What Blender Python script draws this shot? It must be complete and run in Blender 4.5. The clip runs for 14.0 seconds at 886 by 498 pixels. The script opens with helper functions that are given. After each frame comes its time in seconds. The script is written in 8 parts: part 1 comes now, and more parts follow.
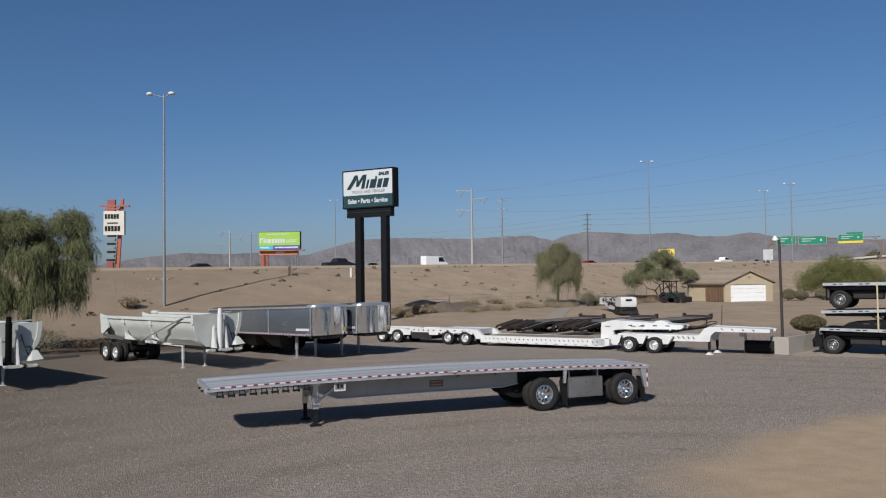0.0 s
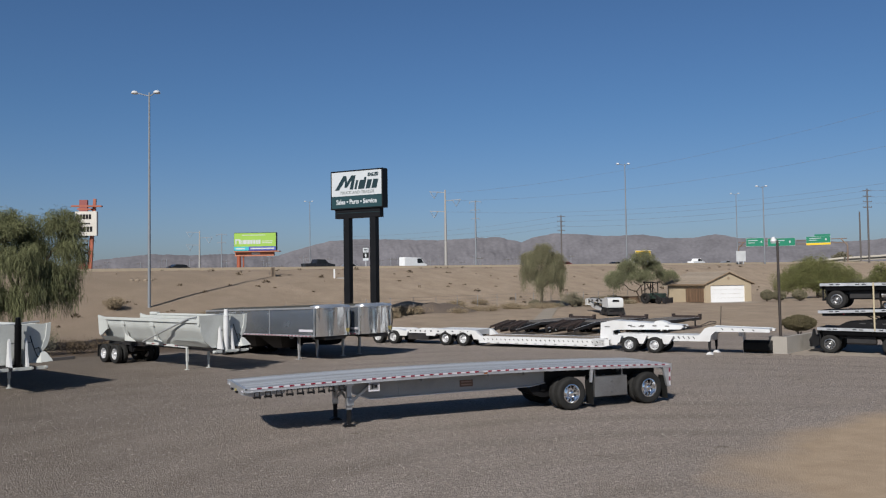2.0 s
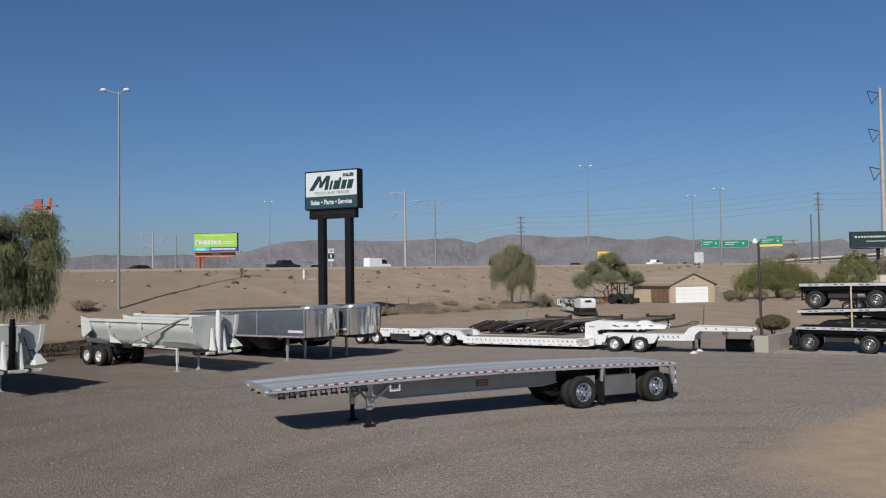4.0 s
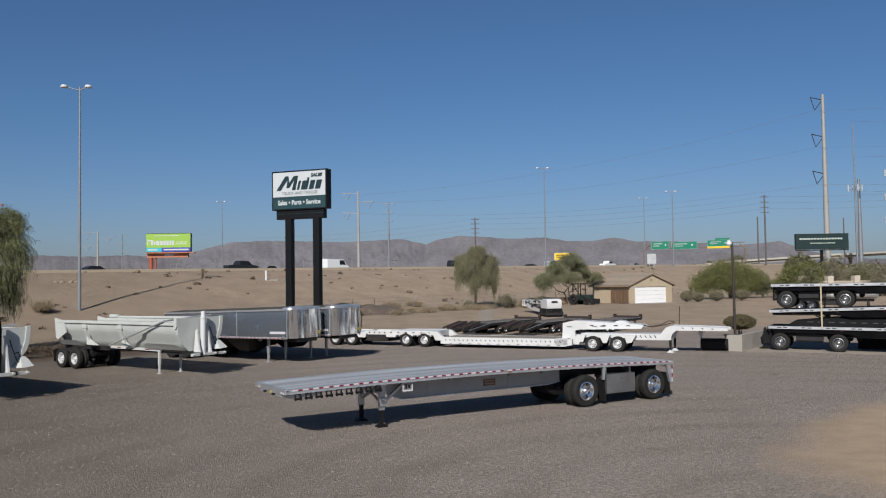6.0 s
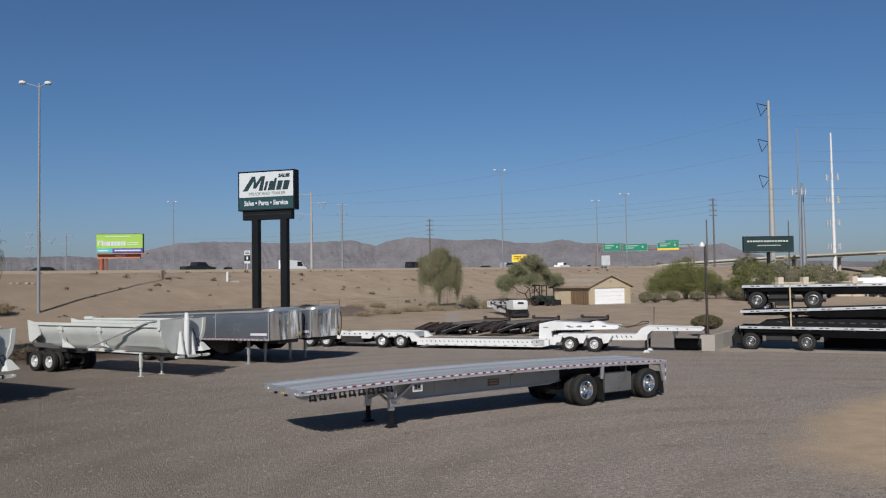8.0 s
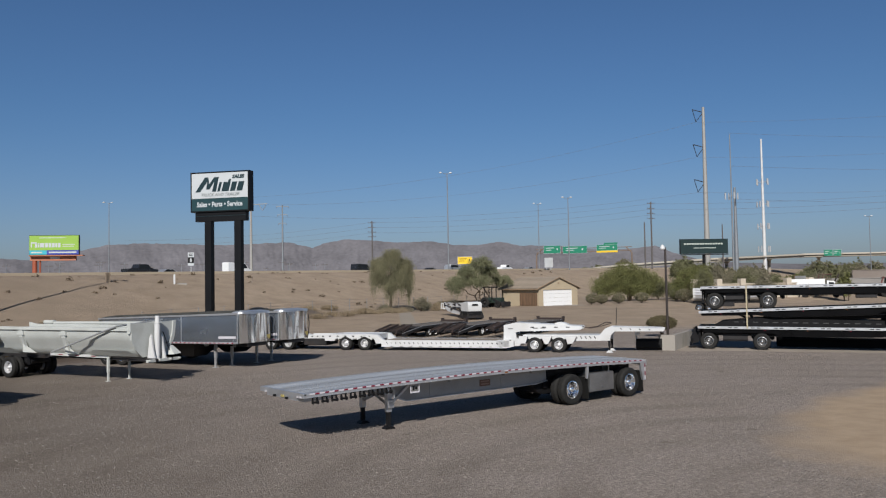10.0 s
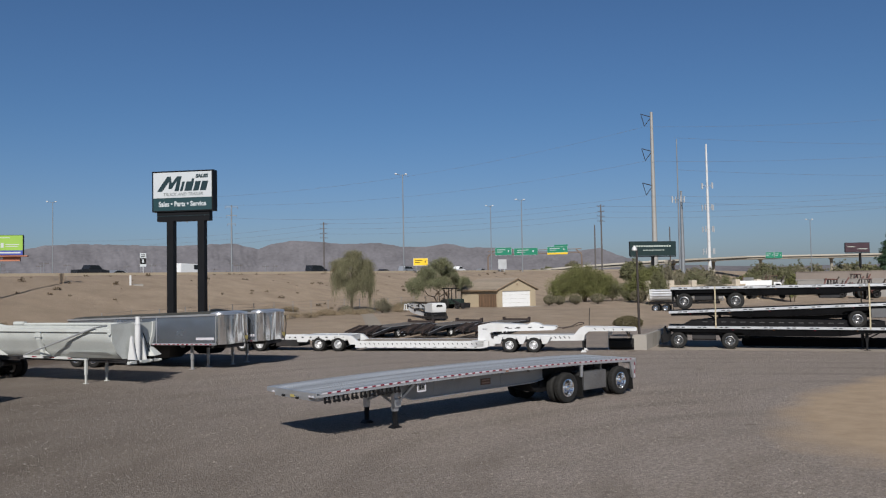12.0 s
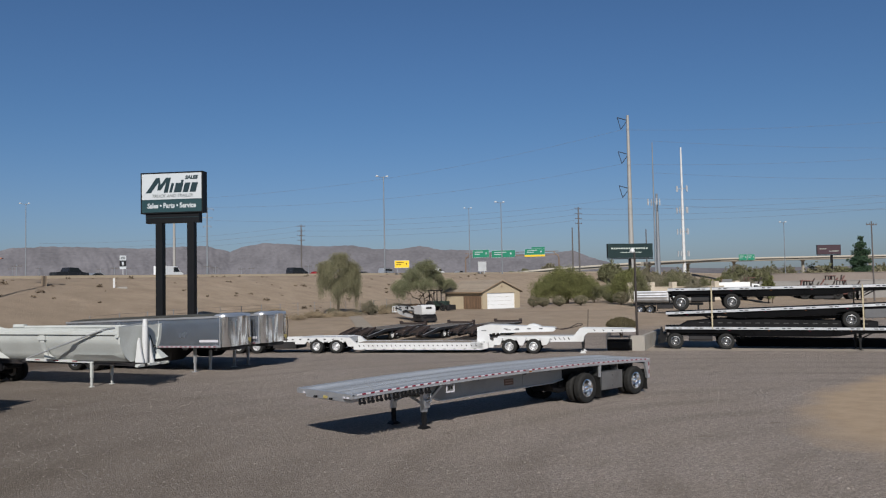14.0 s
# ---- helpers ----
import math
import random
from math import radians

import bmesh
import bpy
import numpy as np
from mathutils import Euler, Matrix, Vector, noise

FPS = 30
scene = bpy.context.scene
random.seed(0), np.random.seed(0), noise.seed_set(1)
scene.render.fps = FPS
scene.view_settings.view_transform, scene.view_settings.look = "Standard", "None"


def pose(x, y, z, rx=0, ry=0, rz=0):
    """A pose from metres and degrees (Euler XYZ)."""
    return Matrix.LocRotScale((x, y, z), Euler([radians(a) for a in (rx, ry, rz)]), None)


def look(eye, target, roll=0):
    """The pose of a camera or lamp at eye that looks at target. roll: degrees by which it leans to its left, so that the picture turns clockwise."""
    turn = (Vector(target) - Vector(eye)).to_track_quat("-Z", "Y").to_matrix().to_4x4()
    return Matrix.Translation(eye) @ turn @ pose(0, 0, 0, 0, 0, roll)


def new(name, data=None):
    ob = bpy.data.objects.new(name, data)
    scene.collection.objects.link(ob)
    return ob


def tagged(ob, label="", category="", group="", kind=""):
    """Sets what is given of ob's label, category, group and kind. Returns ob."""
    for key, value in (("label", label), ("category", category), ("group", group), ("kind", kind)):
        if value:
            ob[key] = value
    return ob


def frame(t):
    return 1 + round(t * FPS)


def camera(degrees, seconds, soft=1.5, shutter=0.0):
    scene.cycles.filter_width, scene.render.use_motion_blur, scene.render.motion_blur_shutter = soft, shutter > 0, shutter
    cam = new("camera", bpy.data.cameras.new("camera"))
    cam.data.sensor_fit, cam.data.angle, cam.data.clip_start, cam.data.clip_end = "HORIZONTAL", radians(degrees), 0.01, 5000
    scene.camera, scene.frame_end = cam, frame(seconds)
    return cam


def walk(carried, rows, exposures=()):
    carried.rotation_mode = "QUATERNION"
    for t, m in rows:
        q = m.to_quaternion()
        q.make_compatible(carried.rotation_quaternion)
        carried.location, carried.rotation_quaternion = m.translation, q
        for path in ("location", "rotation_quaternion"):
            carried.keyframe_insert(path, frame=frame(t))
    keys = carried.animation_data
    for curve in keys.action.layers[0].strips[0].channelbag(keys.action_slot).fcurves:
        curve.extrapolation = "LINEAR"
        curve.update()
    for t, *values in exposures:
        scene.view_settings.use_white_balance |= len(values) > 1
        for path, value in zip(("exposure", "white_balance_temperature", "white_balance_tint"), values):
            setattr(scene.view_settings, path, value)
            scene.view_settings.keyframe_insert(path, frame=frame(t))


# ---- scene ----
cam = camera(55.87, 14.0, 1.2)
PATH = [
    (0, (-3.079, -24.005, 4.261), (0.663, -14.740, 4.642), -0.78),
    (0.5, (-3.490, -23.798, 4.247), (0.310, -14.556, 4.632), -0.77),
    (1, (-3.970, -23.613, 4.248), (-0.093, -14.404, 4.635), -0.78),
    (1.5, (-4.392, -23.491, 4.245), (-0.429, -14.318, 4.634), -0.76),
    (2, (-4.878, -23.304, 4.244), (-0.793, -14.184, 4.637), -0.80),
    (2.5, (-5.313, -23.143, 4.242), (-1.118, -14.074, 4.636), -0.77),
    (3, (-5.803, -22.964, 4.252), (-1.479, -13.956, 4.646), -0.79),
    (5.5, (-7.972, -22.027, 4.243), (-3.011, -13.354, 4.645), -0.85),
    (6, (-8.420, -21.812, 4.250), (-3.313, -13.223, 4.652), -0.86),
    (6.5, (-8.813, -21.614, 4.243), (-3.583, -13.101, 4.648), -0.86),
    (7, (-9.268, -21.412, 4.247), (-3.898, -12.986, 4.654), -0.84),
    (7.5, (-9.656, -21.221, 4.254), (-4.171, -12.869, 4.662), -0.85),
    (10, (-11.620, -20.146, 4.280), (-5.399, -12.328, 4.704), -1.00),
    (10.5, (-11.982, -19.941, 4.276), (-5.647, -12.215, 4.702), -0.99),
    (11, (-12.372, -19.685, 4.268), (-5.914, -12.062, 4.697), -0.99),
    (11.5, (-12.716, -19.405, 4.252), (-6.144, -11.880, 4.685), -0.97),
    (12, (-13.101, -19.119, 4.243), (-6.397, -11.712, 4.677), -1.00),
    (12.5, (-13.455, -18.877, 4.238), (-6.630, -11.582, 4.676), -1.01),
    (13, (-13.827, -18.552, 4.232), (-6.902, -11.351, 4.674), -1.06),
    (13.5, (-14.133, -18.281, 4.221), (-7.205, -11.084, 4.670), -1.07),
    (14, (-14.390, -18.050, 4.229), (-7.452, -10.863, 4.686), -1.10),
]
walk(cam, [(t, look(eye, target, roll)) for t, eye, target, roll in PATH], [(0, 0.18), (7.5, 0.17), (10, 0.11), (14, 0.10)])

# ---- light ----
SUN_FROM = Vector((-0.69, -0.724, 0.70)).normalized()
world = bpy.data.worlds.new("sky")
scene.world = world
world.use_nodes = True
wn = world.node_tree
sky = wn.nodes.new("ShaderNodeTexSky")
sky.sky_type = "NISHITA"
sky.sun_disc = False
sky.sun_elevation = radians(35)
sky.sun_rotation = math.atan2(SUN_FROM.x, SUN_FROM.y)
sky.altitude = 350
sky.air_density = 1.0
sky.dust_density = 1.3
sky.ozone_density = 2.6
tint = wn.nodes.new("ShaderNodeVectorMath")
tint.operation = "MULTIPLY"
wn.links.new(sky.outputs["Color"], tint.inputs[0])
sky_way = wn.nodes.new("ShaderNodeTexCoord")
sky_split = wn.nodes.new("ShaderNodeSeparateXYZ")
wn.links.new(sky_way.outputs["Generated"], sky_split.inputs[0])
height = wn.nodes.new("ShaderNodeMapRange")
height.interpolation_type = "SMOOTHSTEP"
height.inputs[1].default_value, height.inputs[2].default_value = 0.0, 0.22
wn.links.new(sky_split.outputs["Z"], height.inputs[0])
clear = wn.nodes.new("ShaderNodeMix")
clear.data_type = "RGBA"
clear.inputs[6].default_value = (0.83, 0.945, 1.255, 1)
clear.inputs[7].default_value = (0.645, 0.91, 1.20, 1)
wn.links.new(height.outputs[0], clear.inputs[0])
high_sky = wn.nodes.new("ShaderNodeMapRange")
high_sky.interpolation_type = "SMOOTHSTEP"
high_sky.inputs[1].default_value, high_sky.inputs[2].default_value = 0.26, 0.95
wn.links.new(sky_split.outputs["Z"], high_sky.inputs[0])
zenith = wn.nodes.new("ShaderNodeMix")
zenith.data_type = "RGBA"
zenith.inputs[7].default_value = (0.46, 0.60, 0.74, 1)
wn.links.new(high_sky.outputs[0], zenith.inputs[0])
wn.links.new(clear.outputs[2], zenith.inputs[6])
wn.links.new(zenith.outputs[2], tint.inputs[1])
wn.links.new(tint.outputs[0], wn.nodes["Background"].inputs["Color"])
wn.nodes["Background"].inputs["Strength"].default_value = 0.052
sun_data = bpy.data.lights.new("sun", "SUN")
sun_data.energy, sun_data.angle, sun_data.color = 5.0, radians(0.53), (1.0, 0.955, 0.89)
sun = new("sun", sun_data)
sun.matrix_world = look((0, 0, 60), Vector((0, 0, 60)) - SUN_FROM)

# ---- materials ----


def material(name, color, rough=0.6, metal=0.0, vary=0.12, scale=3.0, fine=40.0, bump=0.0, bump_scale=60.0, dark=None, stain=0.0, island=0.0, random_tint=0.0, stretch=(1, 1, 1), spec=0.5):
    """A surface with colour variation at two scales, fine relief, and stains of their own shape."""
    m = bpy.data.materials.new(name)
    m.use_nodes = True
    nt = m.node_tree
    bs = nt.nodes["Principled BSDF"]
    bs.inputs["Roughness"].default_value, bs.inputs["Metallic"].default_value = rough, metal
    bs.inputs["Specular IOR Level"].default_value = spec
    tc = nt.nodes.new("ShaderNodeTexCoord")
    mp = nt.nodes.new("ShaderNodeMapping")
    mp.inputs["Scale"].default_value = stretch
    nt.links.new(tc.outputs["Object"], mp.inputs["Vector"])

    def noise_at(s, detail=4.0):
        n = nt.nodes.new("ShaderNodeTexNoise")
        n.inputs["Scale"].default_value, n.inputs["Detail"].default_value = s, detail
        nt.links.new(mp.outputs["Vector"], n.inputs["Vector"])
        return n.outputs["Fac"]

    def calc(op, a, b):
        n = nt.nodes.new("ShaderNodeMath")
        n.operation = op
        for i, v in enumerate((a, b)):
            if isinstance(v, (int, float)):
                n.inputs[i].default_value = v
            else:
                nt.links.new(v, n.inputs[i])
        return n.outputs[0]

    def mixed(fac, a, b):
        n = nt.nodes.new("ShaderNodeMix")
        n.data_type = "RGBA"
        for i, v in ((0, fac), (6, a), (7, b)):
            if isinstance(v, (int, float, tuple)):
                n.inputs[i].default_value = v if not isinstance(v, tuple) else (*v, 1)
            else:
                nt.links.new(v, n.inputs[i])
        return n.outputs[2]

    lo = tuple(c * (1 - vary) for c in color)
    hi = tuple(min(1, c * (1 + vary)) for c in color)
    f1, f2 = noise_at(scale), noise_at(fine)
    both = calc("ADD", calc("MULTIPLY", f1, 0.6), calc("MULTIPLY", f2, 0.4))
    ramp = nt.nodes.new("ShaderNodeMapRange")
    ramp.inputs[1].default_value, ramp.inputs[2].default_value = 0.35, 0.65
    nt.links.new(both, ramp.inputs[0])
    col = mixed(ramp.outputs[0], lo, hi)
    if stain:
        s = nt.nodes.new("ShaderNodeMapRange")
        s.inputs[1].default_value, s.inputs[2].default_value, s.inputs[4].default_value = 0.56, 0.72, stain
        nt.links.new(noise_at(scale * 0.7 + 0.13, 6.0), s.inputs[0])
        col = mixed(s.outputs[0], col, dark or tuple(c * 0.5 for c in color))
    if island or random_tint:
        src = nt.nodes.new("ShaderNodeObjectInfo").outputs["Random"] if random_tint else nt.nodes.new("ShaderNodeNewGeometry").outputs["Random Per Island"]
        amount = random_tint or island
        k = calc("ADD", calc("MULTIPLY", src, 2 * amount), 1 - amount)
        h = nt.nodes.new("ShaderNodeVectorMath")
        h.operation = "SCALE"
        nt.links.new(col, h.inputs[0])
        nt.links.new(k, h.inputs[3])
        col = h.outputs[0]
    nt.links.new(col, bs.inputs["Base Color"])
    rr = nt.nodes.new("ShaderNodeMapRange")
    rr.inputs[3].default_value, rr.inputs[4].default_value = max(0.02, rough - 0.1), min(1, rough + 0.1)
    nt.links.new(f1, rr.inputs[0])
    nt.links.new(rr.outputs[0], bs.inputs["Roughness"])
    if bump:
        b = nt.nodes.new("ShaderNodeBump")
        b.inputs["Strength"].default_value, b.inputs["Distance"].default_value = bump, 0.02
        nt.links.new(noise_at(bump_scale), b.inputs["Height"])
        nt.links.new(b.outputs["Normal"], bs.inputs["Normal"])
    return m


ALU_DECK = material("brushed_aluminium_deck", (0.41, 0.425, 0.45), 0.45, 0.5, 0.14, 1.2, 25, 0.08, 80, stain=0.35, stretch=(0.2, 3, 1), random_tint=0.22)
ALU = material("aluminium_mill_finish", (0.55, 0.56, 0.58), 0.42, 0.8, 0.10, 1.5, 30, 0.04, 60, stain=0.25)
ALU_BEAM = material("dull_beam_aluminium", (0.33, 0.33, 0.325), 0.5, 0.35, 0.10, 1.2, 30, 0.04, 60, stain=0.3)
ALU_BOX = material("brushed_box_aluminium", (0.30, 0.305, 0.315), 0.34, 0.85, 0.14, 1.2, 25, 0.06, 40, stain=0.4)
ALU_DULL = material("weathered_aluminium", (0.36, 0.36, 0.37), 0.5, 0.6, 0.12, 1.5, 30, 0.04, 60, stain=0.3)
CHROME = material("polished_aluminium", (0.82, 0.84, 0.86), 0.10, 0.97, 0.05, 2, 30)
POLISHED_SHEET = material("polished_sheet_aluminium", (0.47, 0.51, 0.57), 0.24, 0.9, 0.05, 1.0, 12, 0.02, 1.4)
WHEEL = material("polished_wheel", (0.76, 0.77, 0.79), 0.12, 0.97, 0.06, 4, 30)
LOW_WHEEL = material("satin_wheel", (0.64, 0.64, 0.65), 0.34, 0.6, 0.1, 4, 30)
DULL_FLANGE = material("dull_grey_edge", (0.075, 0.076, 0.08), 0.5, 0.3, 0.2, 3, 30)
DULL_WHEEL = material("dulled_wheel", (0.33, 0.33, 0.335), 0.3, 0.85, 0.12, 4, 30)
RUBBER = material("tyre_rubber", (0.012, 0.0118, 0.0115), 0.8, 0, 0.25, 6, 60, 0.25, 90, dark=(0.028, 0.026, 0.023), stain=0.4, spec=0.3)
BLACK_RUBBER = material("black_rubber", (0.010, 0.010, 0.010), 0.7, 0, 0.2, 5, 50, spec=0.2)
BLACK_PAINT = material("black_gloss_paint", (0.003, 0.003, 0.0035), 0.3, 0, 0.25, 2, 30, spec=0.10)
BLACK_STEEL = material("black_steel", (0.008, 0.008, 0.009), 0.5, 0.0, 0.3, 3, 40, spec=0.18)
WHITE_PAINT = material("white_enamel", (0.415, 0.43, 0.415), 0.4, 0, 0.08, 0.9, 12, stain=0.4, dark=(0.30, 0.29, 0.26))
WHITE_CLEAN = material("white_gloss_paint", (0.51, 0.515, 0.52), 0.35, 0, 0.06, 0.8, 12, stain=0.35, dark=(0.38, 0.365, 0.335))
RED_TAPE = material("red_reflective_tape", (0.165, 0.008, 0.026), 0.35, 0, 0.2, 3, 40)
WHITE_TAPE = material("white_reflective_tape", (0.46, 0.45, 0.485), 0.3, 0, 0.08, 3, 40)
RUST = material("rusty_steel", (0.026, 0.017, 0.015), 0.75, 0.1, 0.35, 2.2, 30, 0.2, 60, dark=(0.065, 0.034, 0.022), stain=0.5)
DARK_STEEL = material("dark_worn_steel", (0.020, 0.019, 0.020), 0.6, 0.1, 0.3, 2, 30, dark=(0.06, 0.04, 0.03), stain=0.35, spec=0.3)
AMBER = material("amber_lens", (0.20, 0.07, 0.02), 0.3)
YELLOW_LABEL = material("yellow_label", (0.34, 0.28, 0.10), 0.5, 0, 0.2, 6, 40)
PLATE_BROWN = material("brown_name_plate", (0.139, 0.074, 0.052), 0.4)
POLE_GREY = material("dull_grey_pole", (0.19, 0.205, 0.225), 0.5, 0.3, 0.08, 0.4, 8)
DECK_BLACK = material("black_coated_deck", (0.010, 0.010, 0.011), 0.85, 0, 0.3, 1.5, 20, spec=0.12)
GALV = material("galvanised_steel", (0.42, 0.43, 0.44), 0.45, 0.6, 0.08, 1.0, 18)
CONCRETE_POLE = material("pale_steel_pole", (0.27, 0.265, 0.255), 0.6, 0.1, 0.08, 0.3, 6)
WOOD_POLE = material("weathered_wood_pole", (0.088, 0.080, 0.078), 0.85, 0, 0.2, 1.0, 14, stretch=(1, 1, 0.1))
CONCRETE = material("grey_concrete", (0.27, 0.25, 0.225), 0.85, 0, 0.12, 0.8, 18, 0.2, 40, stain=0.35)
BRIDGE = material("beige_bridge_concrete", (0.265, 0.243, 0.205), 0.85, 0, 0.1, 0.05, 2)
STUCCO = material("tan_stucco", (0.365, 0.300, 0.210), 0.9, 0, 0.07, 0.7, 25, 0.25, 50)
ROOF = material("tan_shingle", (0.245, 0.202, 0.158), 0.9, 0, 0.12, 1.2, 20, random_tint=0.12)
TRIM_BROWN = material("brown_fascia_paint", (0.255, 0.185, 0.125), 0.7, 0, 0.15, 1, 20)
FENCE_WOOD = material("brown_wood_board", (0.122, 0.074, 0.044), 0.8, 0, 0.25, 1.5, 20, random_tint=0.2, stretch=(4, 4, 0.5))
GARAGE = material("white_door_paint", (0.713, 0.713, 0.713), 0.45, 0, 0.03, 1, 12)
SIGN_DARK = material("dark_blue_green_sign_paint", (0.010, 0.026, 0.031), 0.35, 0, 0.12, 0.7, 10)
SIGN_POST = material("black_sign_post_paint", (0.006, 0.0065, 0.008), 0.5, 0, 0.15, 0.5, 8, spec=0.15)
SIGN_WHITE = material("white_sign_face", (0.43, 0.455, 0.475), 0.3, 0, 0.02, 0.6, 6)
SIGN_TEAL = material("slate_green_sign_face", (0.014, 0.042, 0.048), 0.35, 0, 0.08, 0.6, 6)
SIGN_GREY = material("grey_sign_ink", (0.148, 0.165, 0.165), 0.5)
LIME = material("lime_green_vinyl", (0.215, 0.375, 0.045), 0.5, 0, 0.04, 0.3, 4)
TEAL = material("turquoise_vinyl", (0.026, 0.331, 0.418), 0.5)
BLUE = material("royal_blue_vinyl", (0.026, 0.044, 0.287), 0.5)
PALE_INK = material("pale_vinyl_ink", (0.42, 0.46, 0.42), 0.5)
ORANGE = material("orange_steel_paint", (0.270, 0.066, 0.030), 0.5, 0, 0.12, 0.4, 8)
PALE_ORANGE = material("faded_orange_apron", (0.365, 0.131, 0.070), 0.6, 0, 0.12, 0.4, 8)
HWY_GREEN = material("highway_sign_green", (0.010, 0.165, 0.095), 0.4, 0, 0.05, 0.4, 8)
HWY_YELLOW = material("highway_sign_yellow", (0.679, 0.452, 0.013), 0.4, 0, 0.05, 0.4, 8)
DARK_BOARD = material("dark_green_billboard", (0.008, 0.022, 0.022), 0.45, 0, 0.1, 0.3, 6)
MAROON_BOARD = material("maroon_billboard", (0.042, 0.021, 0.028), 0.45, 0, 0.15, 0.3, 6)
GLASS_DARK = material("dark_vehicle_glass", (0.010, 0.012, 0.015), 0.08, 0, 0.05)
CAR_RED = material("red_car_paint", (0.261, 0.013, 0.013), 0.25, 0, 0.05)
CAR_DARK = material("charcoal_car_paint", (0.017, 0.018, 0.021), 0.25, 0, 0.05)
CAR_SILVER = material("silver_car_paint", (0.45, 0.46, 0.48), 0.3, 0.6, 0.05)
CAR_WHITE = material("white_car_paint", (0.679, 0.687, 0.696), 0.25, 0, 0.03)
BARK = material("grey_brown_bark", (0.074, 0.054, 0.039), 0.9, 0, 0.25, 3, 30, 0.4, 25, stretch=(1, 1, 0.3))
LEAF_GREY = material("grey_green_leaves", (0.122, 0.128, 0.066), 0.8, 0, 0.3, 0.6, 5, island=0.25, spec=0.08)
LEAF_WILLOW = material("tan_green_leaves", (0.142, 0.136, 0.084), 0.8, 0, 0.3, 0.6, 5, island=0.25, spec=0.08)
LEAF_MESQUITE = material("pale_olive_leaves", (0.138, 0.142, 0.084), 0.8, 0, 0.3, 0.7, 6, island=0.35, spec=0.08)
LEAF_GREEN = material("bright_green_leaves", (0.122, 0.126, 0.052), 0.8, 0, 0.3, 0.7, 6, island=0.35, spec=0.08)
LEAF_OLIVE = material("olive_leaves", (0.118, 0.118, 0.066), 0.8, 0, 0.3, 0.7, 6, island=0.35, spec=0.08)
LEAF_DARK = material("dark_conifer_leaves", (0.026, 0.057, 0.026), 0.7, 0, 0.25, 0.7, 6, island=0.34)
DRY = material("dry_brush", (0.225, 0.178, 0.120), 0.9, 0, 0.25, 0.7, 6, island=0.3, spec=0.08)
SCRUB = material("grey_scrub", (0.160, 0.146, 0.104), 0.9, 0, 0.25, 0.7, 6, island=0.3, spec=0.08)
DEAD = material("dead_brown_brush", (0.095, 0.072, 0.050), 0.9, 0, 0.25, 0.7, 6, island=0.3, spec=0.08)
CLIPPED = material("olive_brown_leaves", (0.112, 0.096, 0.056), 0.9, 0, 0.25, 0.9, 8, island=0.3, spec=0.08)
HEDGE = material("dull_green_hedge_leaves", (0.172, 0.158, 0.104), 0.9, 0, 0.25, 0.7, 6, island=0.3, spec=0.08)
SHADE_GREY = material("satin_grey_panel", (0.191, 0.191, 0.191), 0.35, 0.4, 0.08, 1, 14)
STRAP = material("tan_webbing_strap", (0.36, 0.31, 0.21), 0.8, 0, 0.1, 3, 40)
DIRT_RED = material("red_machine_paint", (0.10, 0.035, 0.028), 0.6, 0, 0.25, 1, 12)

TOWER_CREAM = material("weathered_cream_panel", (0.46, 0.44, 0.40), 0.5, 0, 0.08, 0.4, 6)

# ---- building helpers ----
X, Y, Z = Vector((1, 0, 0)), Vector((0, 1, 0)), Vector((0, 0, 1))


def link_mesh(name, mesh, parent, label=""):
    ob = new(name, mesh)
    ob.parent = parent
    return tagged(ob, label)


def part(name, bm, mats, parent=None, label="", smooth=False):
    """Links a bmesh as one mesh object under a thing or part."""
    mesh = bpy.data.meshes.new(name)
    if smooth:
        for f in bm.faces:
            f.smooth = True
    bmesh.ops.recalc_face_normals(bm, faces=bm.faces)
    bm.to_mesh(mesh)
    bm.free()
    for m in mats if isinstance(mats, (list, tuple)) else [mats]:
        mesh.materials.append(m)
    if smooth:
        mesh.set_sharp_from_angle(angle=radians(35))
    return link_mesh(name, mesh, parent, label)


def thing(name, m, label, category, group="", kind=""):
    ob = new(name)
    ob.empty_display_size = 0.3
    ob.matrix_world = m
    return tagged(ob, label, category, group, kind)


def solid(name, bm, mats, label, category, group="", kind="", smooth=False, m=None):
    ob = part(name, bm, mats, None, "", smooth)
    if m is not None:
        ob.matrix_world = m
    return tagged(ob, label, category, group, kind)


def faces_of(bm, coords, polys, mi=0):
    vs = [bm.verts.new(c) for c in coords]
    for p in polys:
        f = bm.faces.new([vs[i] for i in p])
        f.material_index = mi
    return vs


def box(bm, lo, hi, mi=0, bevel=0.0):
    (a, b, c), (d, e, f) = lo, hi
    if bevel:
        h = bevel
        prof = [(b + h, c), (e - h, c), (e, c + h), (e, f - h), (e - h, f), (b + h, f), (b, f - h), (b, c + h)]
        return prism(bm, prof, "x", a, d, mi)
    return faces_of(bm, [(a, b, c), (d, b, c), (d, e, c), (a, e, c), (a, b, f), (d, b, f), (d, e, f), (a, e, f)],
                    [(0, 3, 2, 1), (4, 5, 6, 7), (0, 1, 5, 4), (1, 2, 6, 5), (2, 3, 7, 6), (3, 0, 4, 7)], mi)


